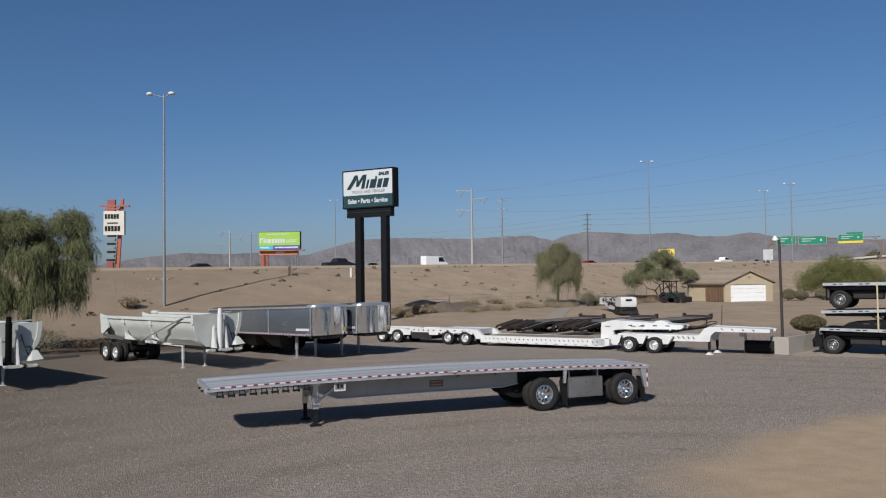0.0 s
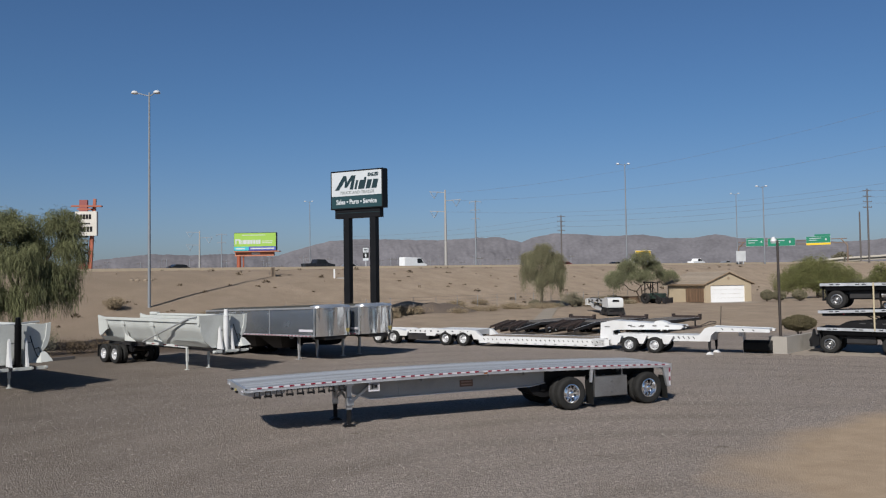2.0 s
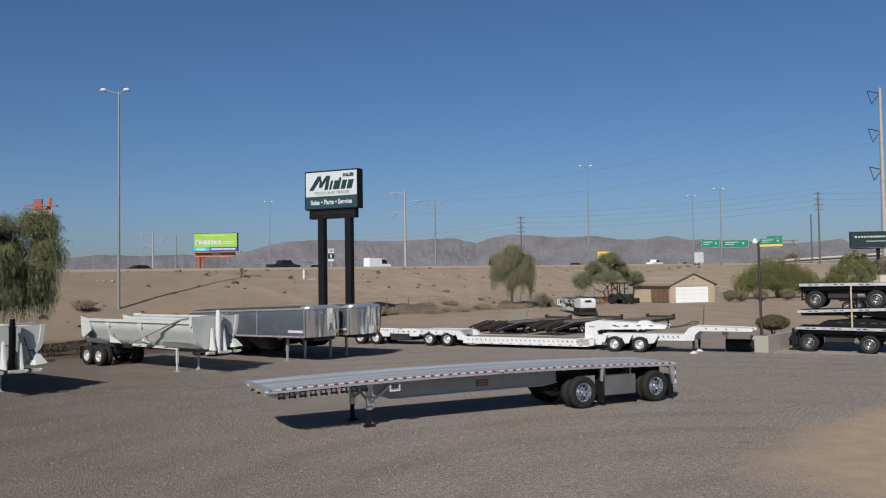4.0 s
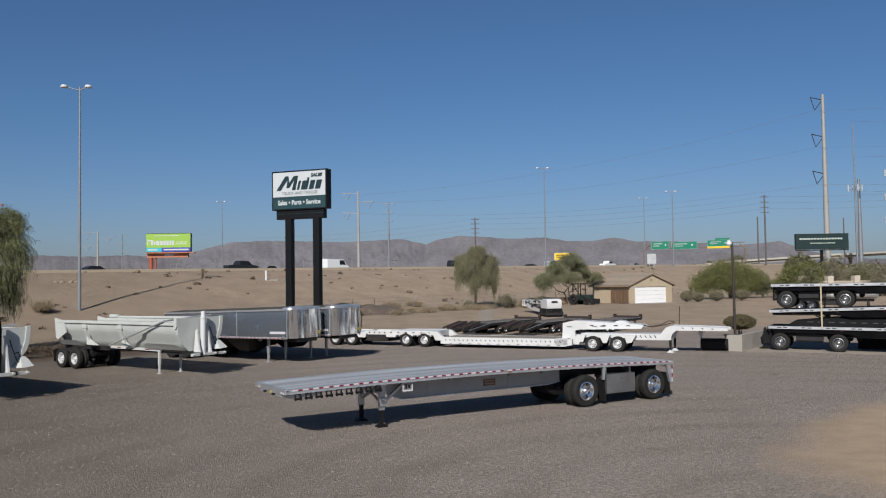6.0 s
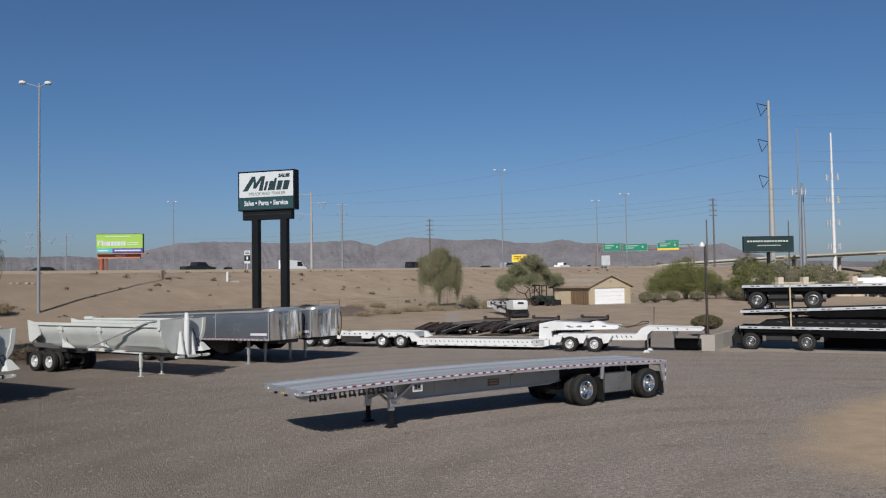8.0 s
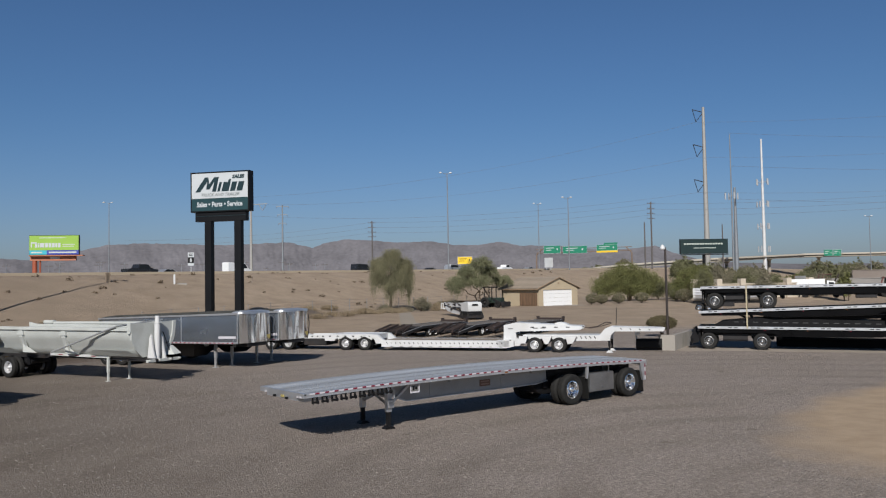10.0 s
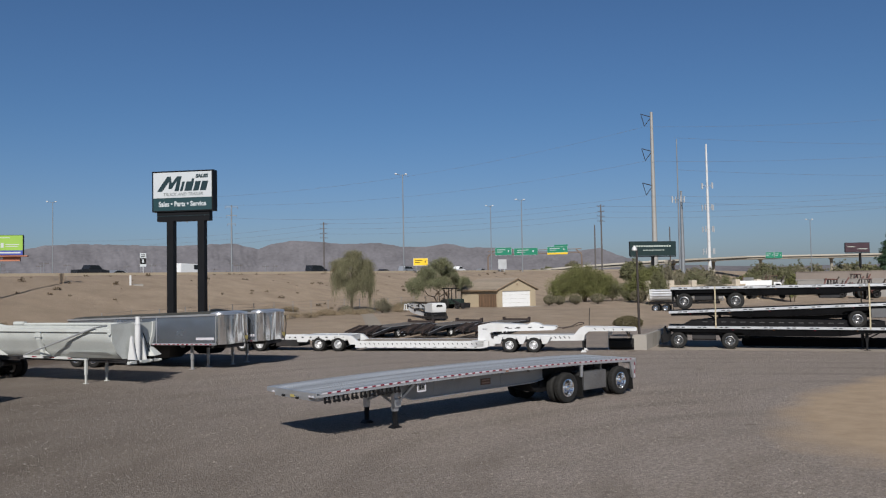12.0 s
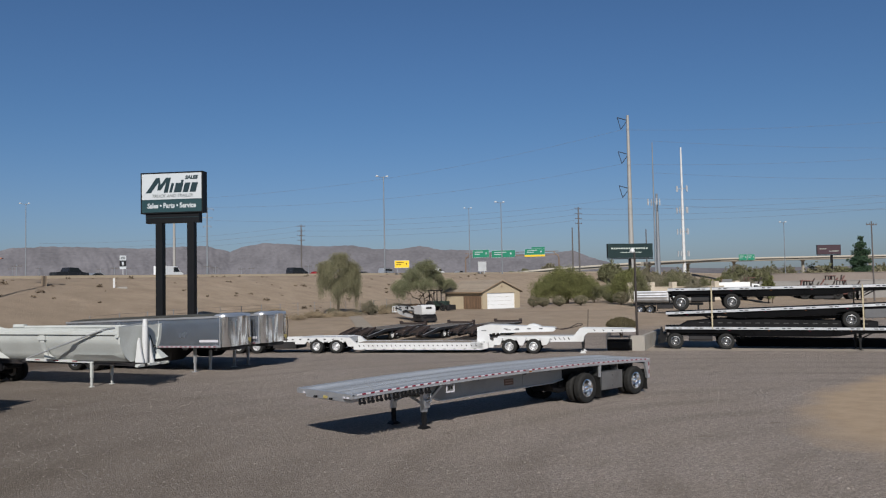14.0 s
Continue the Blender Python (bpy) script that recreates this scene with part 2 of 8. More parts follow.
def prism(bm, pts, axis, a, b, mi=0):
    """A polygon pushed along an axis: axis x takes (y, z), y takes (x, z), z takes (x, y)."""
    put = {"x": lambda k, p: (k, p[0], p[1]), "y": lambda k, p: (p[0], k, p[1]), "z": lambda k, p: (p[0], p[1], k)}[axis]
    n = len(pts)
    return faces_of(bm, [put(a, p) for p in pts] + [put(b, p) for p in pts],
                    [tuple(range(n)), tuple(range(2 * n - 1, n - 1, -1))] + [(i, i + n, (i + 1) % n + n, (i + 1) % n) for i in range(n)], mi)


def rod(bm, p, q, r, n=10, r2=None, mi=0, caps=True):
    p, q = Vector(p), Vector(q)
    d = (q - p).normalized()
    s = d.orthogonal().normalized()
    t = d.cross(s)
    r2 = r if r2 is None else r2
    ring = [(s * math.cos(2 * math.pi * i / n + math.pi / n) + t * math.sin(2 * math.pi * i / n + math.pi / n)) for i in range(n)]
    polys = [(i, (i + 1) % n, (i + 1) % n + n, i + n) for i in range(n)]
    if caps:
        polys += [tuple(range(n - 1, -1, -1)), tuple(range(n, 2 * n))]
    return faces_of(bm, [p + v * r for v in ring] + [q + v * r2 for v in ring], polys, mi)


def beam(bm, p, q, w, h, mi=0, up=Z):
    """A rectangular bar from p to q, w wide and h high."""
    p, q = Vector(p), Vector(q)
    d = (q - p).normalized()
    s = d.cross(up).normalized() * w / 2
    u = s.cross(d).normalized() * h / 2
    c = [(-s - u), (s - u), (s + u), (-s + u)]
    return faces_of(bm, [p + k for k in c] + [q + k for k in c], [(3, 2, 1, 0), (4, 5, 6, 7)] + [(i, (i + 1) % 4, (i + 1) % 4 + 4, i + 4) for i in range(4)], mi)


def tube(bm, pts, r, n=6, mi=0):
    """One unbroken round bar through the points."""
    rings = []
    for i, p in enumerate(pts):
        d = (Vector(pts[min(i + 1, len(pts) - 1)]) - Vector(pts[max(i - 1, 0)])).normalized()
        s = d.cross(Z if abs(d.z) < 0.9 else X).normalized()
        t = s.cross(d)
        rings.append([bm.verts.new(Vector(p) + (s * math.cos(2 * math.pi * k / n) + t * math.sin(2 * math.pi * k / n)) * r) for k in range(n)])
    for a, b in zip(rings, rings[1:]):
        for k in range(n):
            bm.faces.new((a[k], a[(k + 1) % n], b[(k + 1) % n], b[k])).material_index = mi
    bm.faces.new(rings[0])
    bm.faces.new(rings[-1])


def lathe(bm, prof, n=24, mi=0, axis="y", at=(0, 0, 0), caps=True):
    """Turns a profile of (radius, along) round an axis."""
    rings = []
    for r, h in prof:
        ring = []
        for i in range(n):
            a = 2 * math.pi * i / n
            c, s = r * math.cos(a), r * math.sin(a)
            v = {"y": (c, h, s), "z": (c, s, h), "x": (h, c, s)}[axis]
            ring.append(bm.verts.new((v[0] + at[0], v[1] + at[1], v[2] + at[2])))
        rings.append(ring)
    for a, b in zip(rings, rings[1:]):
        for i in range(n):
            bm.faces.new((a[i], a[(i + 1) % n], b[(i + 1) % n], b[i])).material_index = mi
    for ring in (rings[0], rings[-1]):
        if caps and prof[0 if ring is rings[0] else -1][0] > 1e-4:
            bm.faces.new(ring).material_index = mi


def written(text, size, mat, parent, m, name="lettering", label="", shear=0.0, width=1.0, bold=0.0, align="CENTER"):
    cu = bpy.data.curves.new(name, "FONT")
    cu.body, cu.size, cu.extrude, cu.shear, cu.offset, cu.resolution_u = text, size, 0.006, shear, bold, 3
    cu.align_x, cu.align_y = align, "CENTER"
    tmp = new(name, cu)
    bpy.context.view_layer.update()
    mesh = bpy.data.meshes.new_from_object(tmp)
    bpy.data.objects.remove(tmp)
    mesh.materials.clear()
    mesh.materials.append(mat)
    ob = link_mesh(name, mesh, parent, label)
    ob.matrix_basis = m @ Matrix.Diagonal((width, 1, 1, 1))
    return ob


MESHES = {}


def tyre_mesh(r, w):
    key = ("tyre", r, w)
    if key not in MESHES:
        bm = bmesh.new()
        h = w / 2
        ri = r * 0.565
        lathe(bm, [(ri, -h * 0.62), (ri * 1.04, -h * 0.8), (r * 0.80, -h), (r * 0.93, -h * 0.93), (r * 0.985, -h * 0.72), (r, -h * 0.5), (r * 0.985, -h * 0.47), (r * 0.985, -h * 0.42), (r, -h * 0.38),
                   (r, -h * 0.05), (r * 0.985, -h * 0.03), (r * 0.985, h * 0.03), (r, h * 0.05), (r, h * 0.38), (r * 0.985, h * 0.42), (r * 0.985, h * 0.47), (r, h * 0.5), (r * 0.985, h * 0.72),
                   (r * 0.93, h * 0.93), (r * 0.80, h), (ri * 1.04, h * 0.8), (ri, h * 0.62)], 36, caps=False)
        for f in bm.faces:
            f.smooth = True
        bmesh.ops.recalc_face_normals(bm, faces=bm.faces)
        me = bpy.data.meshes.new("tyre")
        bm.to_mesh(me)
        bm.free()
        me.materials.append(RUBBER)
        me.set_sharp_from_angle(angle=radians(40))
        MESHES[key] = me
    return MESHES[key]


def rim_mesh(r, w, mat, deep=False):
    """A ten-hole disc wheel whose outer face looks towards -y."""
    key = ("rim", r, w, mat.name, deep)
    if key not in MESHES:
        bm = bmesh.new()
        h, ri = w / 2, r * 0.565
        d = h * 0.55 if deep else h * 0.42
        lathe(bm, [(ri * 1.0, h * 0.6), (ri * 1.03, -h * 0.82), (ri * 0.95, -h * 0.86), (ri * 0.90, -h * 0.70), (ri * 0.87, -h * 0.45), (ri * 0.82, d - h * 0.15), (ri * 0.77, d), (ri * 0.66, d - h * 0.10), (ri * 0.55, d - h * 0.34), (ri * 0.46, d - h * 0.40),
                   (ri * 0.38, d - h * 0.62), (ri * 0.33, d - h * 1.02), (ri * 0.24, d - h * 1.24), (ri * 0.10, d - h * 1.32), (0.0005, d - h * 1.33)], 30)
        for i in range(10):
            a = 2 * math.pi * (i + 0.5) / 10
            cx, cz = ri * 0.64 * math.cos(a), ri * 0.64 * math.sin(a)
            lathe(bm, [(ri * 0.105, d - h * 0.26), (ri * 0.105, d - h * 0.02)], 8, 1, "y", (cx * 1.06, 0, cz * 1.06))
            a += math.pi / 10
            cx, cz = ri * 0.47 * math.cos(a), ri * 0.47 * math.sin(a)
            rod(bm, (cx, d - h * 0.3, cz), (cx, d - h * 0.62, cz), ri * 0.035, 6)
        for f in bm.faces:
            f.smooth = True
        bmesh.ops.recalc_face_normals(bm, faces=bm.faces)
        me = bpy.data.meshes.new("rim")
        bm.to_mesh(me)
        bm.free()
        for k in (mat, BLACK_STEEL):
            me.materials.append(k)
        me.set_sharp_from_angle(angle=radians(35))
        MESHES[key] = me
    return MESHES[key]


def wheel(parent, x, y, z, side, r=0.52, w=0.28, mat=None, deep=False):
    """A tyre with its rim; side -1 turns the rim's face to -y, +1 to +y."""
    t = link_mesh("tyre", tyre_mesh(r, w), parent)
    t.matrix_basis = pose(x, y, z, 0, 0, 0 if side < 0 else 180)
    link_mesh("rim", rim_mesh(r, w, mat or WHEEL, deep), t, "polished metal rim")
    return t


def duals(parent, x, half, z, r=0.52, w=0.27, mat=None, axle_mat=None):
    """Two tyres a side on one axle that crosses the trailer at x."""
    for side in (-1, 1):
        wheel(parent, x, side * (half - w / 2), z, side, r, w, mat)
        wheel(parent, x, side * (half - w * 1.5 - 0.07), z, side, r, w, mat, True)
    bm = bmesh.new()
    rod(bm, (x, -half + 0.3, z), (x, half - 0.3, z), 0.075, 10)
    for side in (-1, 1):
        rod(bm, (x, side * (half - 0.78), z), (x, side * (half - 0.66), z), 0.2, 14)
        beam(bm, (x - 0.45, side * (half - 0.85), z + 0.16), (x + 0.15, side * (half - 0.85), z + 0.05), 0.09, 0.1)
        rod(bm, (x + 0.22, side * (half - 0.9), z + 0.05), (x + 0.22, side * (half - 0.9), z + 0.42), 0.12, 12)
    part("axle", bm, axle_mat or BLACK_STEEL, parent)


def step(a, b, v):
    k = max(0.0, min(1.0, (v - a) / (b - a)))
    return k * k * (3 - 2 * k)

# ---- ground ----


def road_level(x):
    return 6.0 + 0.01 * max(-150, min(260, x))


def from_road(x, y):
    return (y - 84 - 0.3 * x) * 0.958


def yard_fall(x, y):
    """The paving under the stacked trailers drops a little towards its far end."""
    u, v = 0.513 * (x - 33.2) - 0.858 * (y - 10.9), 0.858 * (x - 33.2) + 0.513 * (y - 10.9)
    return 0.011 * min(max(u, 0.0), 18.0) * step(-7, -2.5, v) * (1 - step(16, 30, v))


def ground_at(x, y):
    base = 1.0 * step(40, 76, y + 0.35 * x) * (1 - 0.75 * step(72, 82, x) * (1 - step(50, 60, y)))
    z = base - yard_fall(x, y) + (road_level(x) - base) * step(-32, -1.5, from_road(x, y))
    far = step(40, 70, max(from_road(x, y), 0)) if from_road(x, y) > 0 else 0
    z -= far * (road_level(x) - 3.5)
    rough = 0.012 + 0.11 * step(-40, -28, from_road(x, y)) * (1 - step(-4, 0, from_road(x, y)))
    return z + rough * (noise.noise((x * 0.21, y * 0.21, 3.1)) + 0.4 * noise.noise((x * 0.42, y * 0.42, 7.7)))


def spread(parts):
    out = []
    for a, b, n in parts:
        out += [a + (b - a) * i / n for i in range(n)]
    return out + [parts[-1][1]]


def ground_material():
    m = bpy.data.materials.new("gravel_yard_and_desert_soil")
    m.use_nodes = True
    nt = m.node_tree
    L = nt.links.new
    bs = nt.nodes["Principled BSDF"]
    bs.inputs["Roughness"].default_value = 0.95
    bs.inputs["Specular IOR Level"].default_value = 0.15
    pos = nt.nodes.new("ShaderNodeNewGeometry").outputs["Position"]

    def tex(s, detail=5.0, rough=0.55, vec=None):
        n = nt.nodes.new("ShaderNodeTexNoise")
        n.inputs["Scale"].default_value, n.inputs["Detail"].default_value, n.inputs["Roughness"].default_value = s, detail, rough
        L(vec or pos, n.inputs["Vector"])
        return n.outputs["Fac"]

    def ranged(v, a, b, c=0.0, d=1.0):
        n = nt.nodes.new("ShaderNodeMapRange")
        for i, k in enumerate((a, b, c, d)):
            n.inputs[i + 1].default_value = k
        L(v, n.inputs[0])
        return n.outputs[0]

    def calc(op, a, b=0.0):
        n = nt.nodes.new("ShaderNodeMath")
        n.operation = op
        for i, v in enumerate((a, b)):
            if isinstance(v, (int, float)):
                n.inputs[i].default_value = v
            else:
                L(v, n.inputs[i])
        return n.outputs[0]

    def mixed(fac, a, b):
        n = nt.nodes.new("ShaderNodeMix")
        n.data_type = "RGBA"
        for i, v in ((0, fac), (6, a), (7, b)):
            if isinstance(v, tuple):
                n.inputs[i].default_value = (*v, 1)
            elif isinstance(v, float):
                n.inputs[i].default_value = v
            else:
                L(v, n.inputs[i])
        return n.outputs[2]

    sep = nt.nodes.new("ShaderNodeSeparateXYZ")
    L(pos, sep.inputs[0])
    px, py = sep.outputs[0], sep.outputs[1]
    # gravel with single stones and large worn areas
    stones = nt.nodes.new("ShaderNodeTexVoronoi")
    stones.inputs["Scale"].default_value = 26
    L(pos, stones.inputs["Vector"])
    bright = nt.nodes.new("ShaderNodeSeparateColor")
    L(stones.outputs["Color"], bright.inputs[0])
    gravel = mixed(ranged(bright.outputs[0], 0.0, 1.0), GRAVEL_LOW, GRAVEL_HIGH)
    gravel = mixed(ranged(tex(11.0, 6, 0.75), 0.42, 0.64, 0.0, 0.8), gravel, tuple(c * 0.72 for c in GRAVEL_LOW))
    gravel = mixed(ranged(tex(0.22, 4), 0.42, 0.68, 0.0, 0.55), gravel, GRAVEL_WORN)
    # faint wheel tracks that curve round the yard
    ring = nt.nodes.new("ShaderNodeTexWave")
    ring.wave_type = "RINGS"
    ring.rings_direction = "Z"
    ring.inputs["Scale"].default_value, ring.inputs["Distortion"].default_value, ring.inputs["Detail"].default_value, ring.inputs["Detail Scale"].default_value = 0.11, 5.0, 3.0, 0.35
    mp = nt.nodes.new("ShaderNodeMapping")
    mp.inputs["Location"].default_value = (-6, 14, 0)
    L(pos, mp.inputs["Vector"])
    L(mp.outputs["Vector"], ring.inputs["Vector"])
    gravel = mixed(calc("MULTIPLY", ranged(ring.outputs["Fac"], 0.60, 0.95), ranged(tex(0.12), 0.40, 0.62, 0.0, 0.42)), gravel, GRAVEL_DARK)
    gravel = mixed(ranged(tex(7.5, 4, 0.7), 0.48, 0.64, 0.0, 0.45), gravel, GRAVEL_DARK)
    gravel = mixed(ranged(tex(5.3, 4, 0.7), 0.52, 0.68, 0.0, 0.42), gravel, GRAVEL_HIGH)
    gravel = mixed(ranged(tex(0.55, 5, 0.6), 0.66, 0.72, 0.0, 0.6), gravel, GRAVEL_BROWN)
    # browner, darker soil worn through the gravel where trucks turn
    brown = calc("ADD", calc("ADD", px, calc("MULTIPLY", py, -0.25)), calc("MULTIPLY", calc("SUBTRACT", tex(0.3, 5), 0.5), 16.0))
    gravel = mixed(ranged(brown, 4.0, -10.0, 0.0, 0.68), gravel, GRAVEL_BROWN)
    # streaks where tyres have scraped the yard
    drag = nt.nodes.new("ShaderNodeMapping")
    drag.inputs["Rotation"].default_value = (0, 0, radians(24))
    drag.inputs["Scale"].default_value = (0.12, 1.5, 1)
    L(pos, drag.inputs["Vector"])
    gravel = mixed(ranged(tex(1.0, 6, 0.65, drag.outputs["Vector"]), 0.54, 0.66, 0.0, 0.26), gravel, GRAVEL_DARK)
    gravel = mixed(ranged(tex(2.6, 5, 0.7), 0.55, 0.66, 0.0, 0.45), gravel, GRAVEL_DARK)
    gravel = mixed(ranged(tex(14.0, 5, 0.8), 0.54, 0.70, 0.0, 0.55), gravel, tuple(min(1, c * 1.25) for c in GRAVEL_HIGH))
    # soil of the embankment and of the land beyond
    soil = mixed(ranged(tex(0.35, 8, 0.65), 0.35, 0.68), SOIL_LOW, SOIL_HIGH)
    soil = mixed(ranged(tex(5.0, 6, 0.7), 0.42, 0.70, 0.0, 0.45), soil, tuple(c * 0.7 for c in SOIL_LOW))
    duller = calc("ADD", px, calc("MULTIPLY", calc("SUBTRACT", tex(0.06, 5), 0.5), 60.0))
    soil = mixed(ranged(duller, 36.0, -14.0, 0.0, 0.8), soil, tuple(c * 0.78 for c in SOIL_LOW))
    west = calc("MAXIMUM", calc("SUBTRACT", 4.0, px), 0.0)
    edge = calc("ADD", calc("ADD", calc("ADD", py, calc("MULTIPLY", px, 0.35)), calc("MULTIPLY", west, 0.9)), calc("MULTIPLY", tex(0.25), 14.0))
    col = mixed(ranged(edge, 46.0, 54.0), gravel, soil)
    # leaf litter below the weeping tree
    lx, ly = calc("DIVIDE", calc("ADD", px, 4.0), 15.0), calc("DIVIDE", calc("SUBTRACT", py, 37.5), 6.5)
    litter = calc("ADD", calc("ADD", calc("MULTIPLY", lx, lx), calc("MULTIPLY", ly, ly)), calc("MULTIPLY", tex(0.9, 6, 0.7), 1.2))
    col = mixed(ranged(litter, 1.0, 1.5, 0.88, 0.0), col, LITTER)
    # a tan patch of graded earth on the yard
    ex = calc("SUBTRACT", px, 22.3)
    ey = calc("SUBTRACT", py, -12.0)
    dist = calc("SQRT", calc("ADD", calc("POWER", calc("DIVIDE", ex, 16.3), 2.0), calc("POWER", calc("DIVIDE", ey, 7.8), 2.0)))
    dist = calc("ADD", dist, calc("MULTIPLY", calc("SUBTRACT", tex(0.5, 3), 0.5), 0.2))
    tan = mixed(ranged(tex(1.3, 7, 0.65), 0.35, 0.68), PATCH_LOW, PATCH_HIGH)
    patch = ranged(dist, 0.83, 0.99, 1.0, 0.0)
    col = mixed(patch, col, tan)
    L(col, bs.inputs["Base Color"])
    b = nt.nodes.new("ShaderNodeBump")
    b.inputs["Distance"].default_value = 0.035
    L(ranged(patch, 0.0, 1.0, 0.8, 0.25), b.inputs["Strength"])
    L(calc("ADD", stones.outputs["Distance"], tex(9.0, 5)), b.inputs["Height"])
    L(b.outputs["Normal"], bs.inputs["Normal"])
    return m


LITTER = (0.085, 0.062, 0.046)
GRAVEL_BROWN = (0.084, 0.068, 0.050)
GRAVEL_LOW, GRAVEL_HIGH, GRAVEL_WORN, GRAVEL_DARK = (0.186, 0.157, 0.138), (0.362, 0.314, 0.280), (0.208, 0.174, 0.146), (0.127, 0.105, 0.088)
SOIL_LOW, SOIL_HIGH = (0.249, 0.194, 0.144), (0.336, 0.267, 0.203)
PATCH_LOW, PATCH_HIGH = (0.268, 0.202, 0.140), (0.330, 0.254, 0.180)
xs = spread([(-1500, -300, 12), (-300, -80, 14), (-80, 120, 110), (120, 300, 45), (300, 900, 20), (900, 3500, 10)])
ys = spread([(-700, -100, 10), (-100, -20, 16), (-20, 50, 45), (50, 130, 62), (130, 260, 22), (260, 900, 16), (900, 4200, 12)])
verts = [(x, y, ground_at(x, y)) for y in ys for x in xs]
nx = len(xs)
polys = [(j * nx + i, j * nx + i + 1, (j + 1) * nx + i + 1, (j + 1) * nx + i) for j in range(len(ys) - 1) for i in range(nx - 1)]
me = bpy.data.meshes.new("ground")
me.from_pydata(verts, [], polys)
me.polygons.foreach_set("use_smooth", [True] * len(polys))
me.materials.append(ground_material())
tagged(new("ground", me), "grey gravel yard rising to a tan desert embankment", "ground", "", "structure")

# the road on the embankment, with a low concrete kerb along its edge
ASPHALT = material("worn_asphalt", (0.061, 0.059, 0.057), 0.9, 0, 0.15, 0.2, 8)
bm = bmesh.new()
kerb = bmesh.new()
rx = spread([(-400, 600, 60)])
for a, b in zip(rx, rx[1:]):
    pts = []
    for x, u in ((a, 3), (b, 3), (b, 42), (a, 42)):
        y = 84 + 0.3 * x + u / 0.958
        pts.append((x, y, road_level(x) + 0.06 + (0.25 if u > 10 else 0)))
    faces_of(bm, pts, [(0, 1, 2, 3)])
    pa, pb = [Vector((x, 84 + 0.3 * x + 1.6, road_level(x) + 0.16)) for x in (a, b)]
    beam(kerb, pa, pb, 0.5, 0.5)
tagged(part("road", bm, ASPHALT), "grey asphalt freeway lanes on the embankment", "road", "", "structure")
tagged(part("kerb", kerb, material("pale_kerb_concrete", (0.365, 0.304, 0.226), 0.9, 0, 0.1, 0.1, 3)), "pale dusty concrete kerb along the freeway edge", "kerb", "", "structure")

# ---- mountains ----
RIDGE = [(-40, 1.0), (-14, 1.2), (-0.6, 1.28), (2.1, 1.74), (4.9, 2.06), (7.4, 1.97), (10, 2.07), (12.8, 1.86), (14.5, 2.38), (16.4, 2.87), (18.8, 3.0), (23.8, 2.86), (26.5, 2.97), (28.0, 3.02), (29.6, 2.62),
         (30.3, 2.93), (31.8, 3.2), (33.7, 3.08), (35.2, 2.93), (37.7, 2.97), (39.2, 2.7), (40.9, 2.66), (42.3, 2.87), (43.7, 2.57), (46.3, 2.5), (47.3, 2.32), (49.6, 2.15), (51.5, 2.2), (52.7, 2.35), (53.8, 1.86),
         (55.5, 1.35), (58, 1.05), (64, 0.85), (75, 0.8), (110, 0.8)]


def ridge_at(az):
    for (a, h), (b, k) in zip(RIDGE, RIDGE[1:]):
        if a <= az <= b:
            return h + (k - h) * (az - a) / (b - a)
    return 0.8


verts, polys, rows = [], [], 34
azs = spread([(-40, -4, 30), (-4, 58, 760), (58, 110, 40)])
for az in azs:
    h = ridge_at(az) + 0.045 * noise.fractal((az * 1.9, 0, 0), 0.8, 2.2, 6)
    for j in range(rows):
        k = j / (rows - 1)
        r = 3230 + 270 * k
        rid = noise.ridged_multi_fractal((az * 2.3 + 0.6 * math.sin(k * 5.0 + az), k * 3.0, 1.7), 0.75, 2.3, 7, 0.9, 2.0)
        spur = noise.fractal((az * 0.5 + k * 0.8, k * 1.5, 9.3), 0.9, 2.1, 5)
        z = math.tan(radians(h)) * 3500 * (k ** 0.95 + (0.034 * (rid - 1.1) + 0.050 * spur) * k * (1 - k) * 3.0)
        if j == rows - 1:
            z = math.tan(radians(h)) * 3500
        a = radians(az)
        verts.append((-8 + r * math.sin(a), -21 + r * math.cos(a), 4.2 + z if j else -5))
polys = [(i * rows + j, (i + 1) * rows + j, (i + 1) * rows + j + 1, i * rows + j + 1) for i in range(len(azs) - 1) for j in range(rows - 1)]
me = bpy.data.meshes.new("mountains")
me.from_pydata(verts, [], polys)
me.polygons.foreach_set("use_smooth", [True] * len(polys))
# the bluish grey of distance haze is mixed into this base colour
me.materials.append(material("far_rock_with_haze", (0.126, 0.122, 0.134), 1.0, 0, 0.2, 0.010, 0.07, spec=0.0, stain=0.4, dark=(0.090, 0.087, 0.098)))
tagged(new("backdrop", me), "distant brown desert mountain range with haze mixed into its colour", "mountains", "", "structure")

# ---- the silver flatbed trailer ----


def deck_z(x):
    return 1.395 + 0.028 * x - 0.0024 * x * x


def strip(bm, x0, x1, y0, y1, top, thick, n=16, mi=0):
    """A board that follows the arch of a deck."""
    xs = [x0 + (x1 - x0) * i / n for i in range(n + 1)]
    sec = lambda x: [(x, y0, top(x) - thick), (x, y1, top(x) - thick), (x, y1, top(x)), (x, y0, top(x))]
    rows = [[bm.verts.new(c) for c in sec(x)] for x in xs]
    for a, b in zip(rows, rows[1:]):
        for i in range(4):
            bm.faces.new((a[i], a[(i + 1) % 4], b[(i + 1) % 4], b[i])).material_index = mi
    for r in (rows[0], rows[-1]):
        bm.faces.new(r).material_index = mi


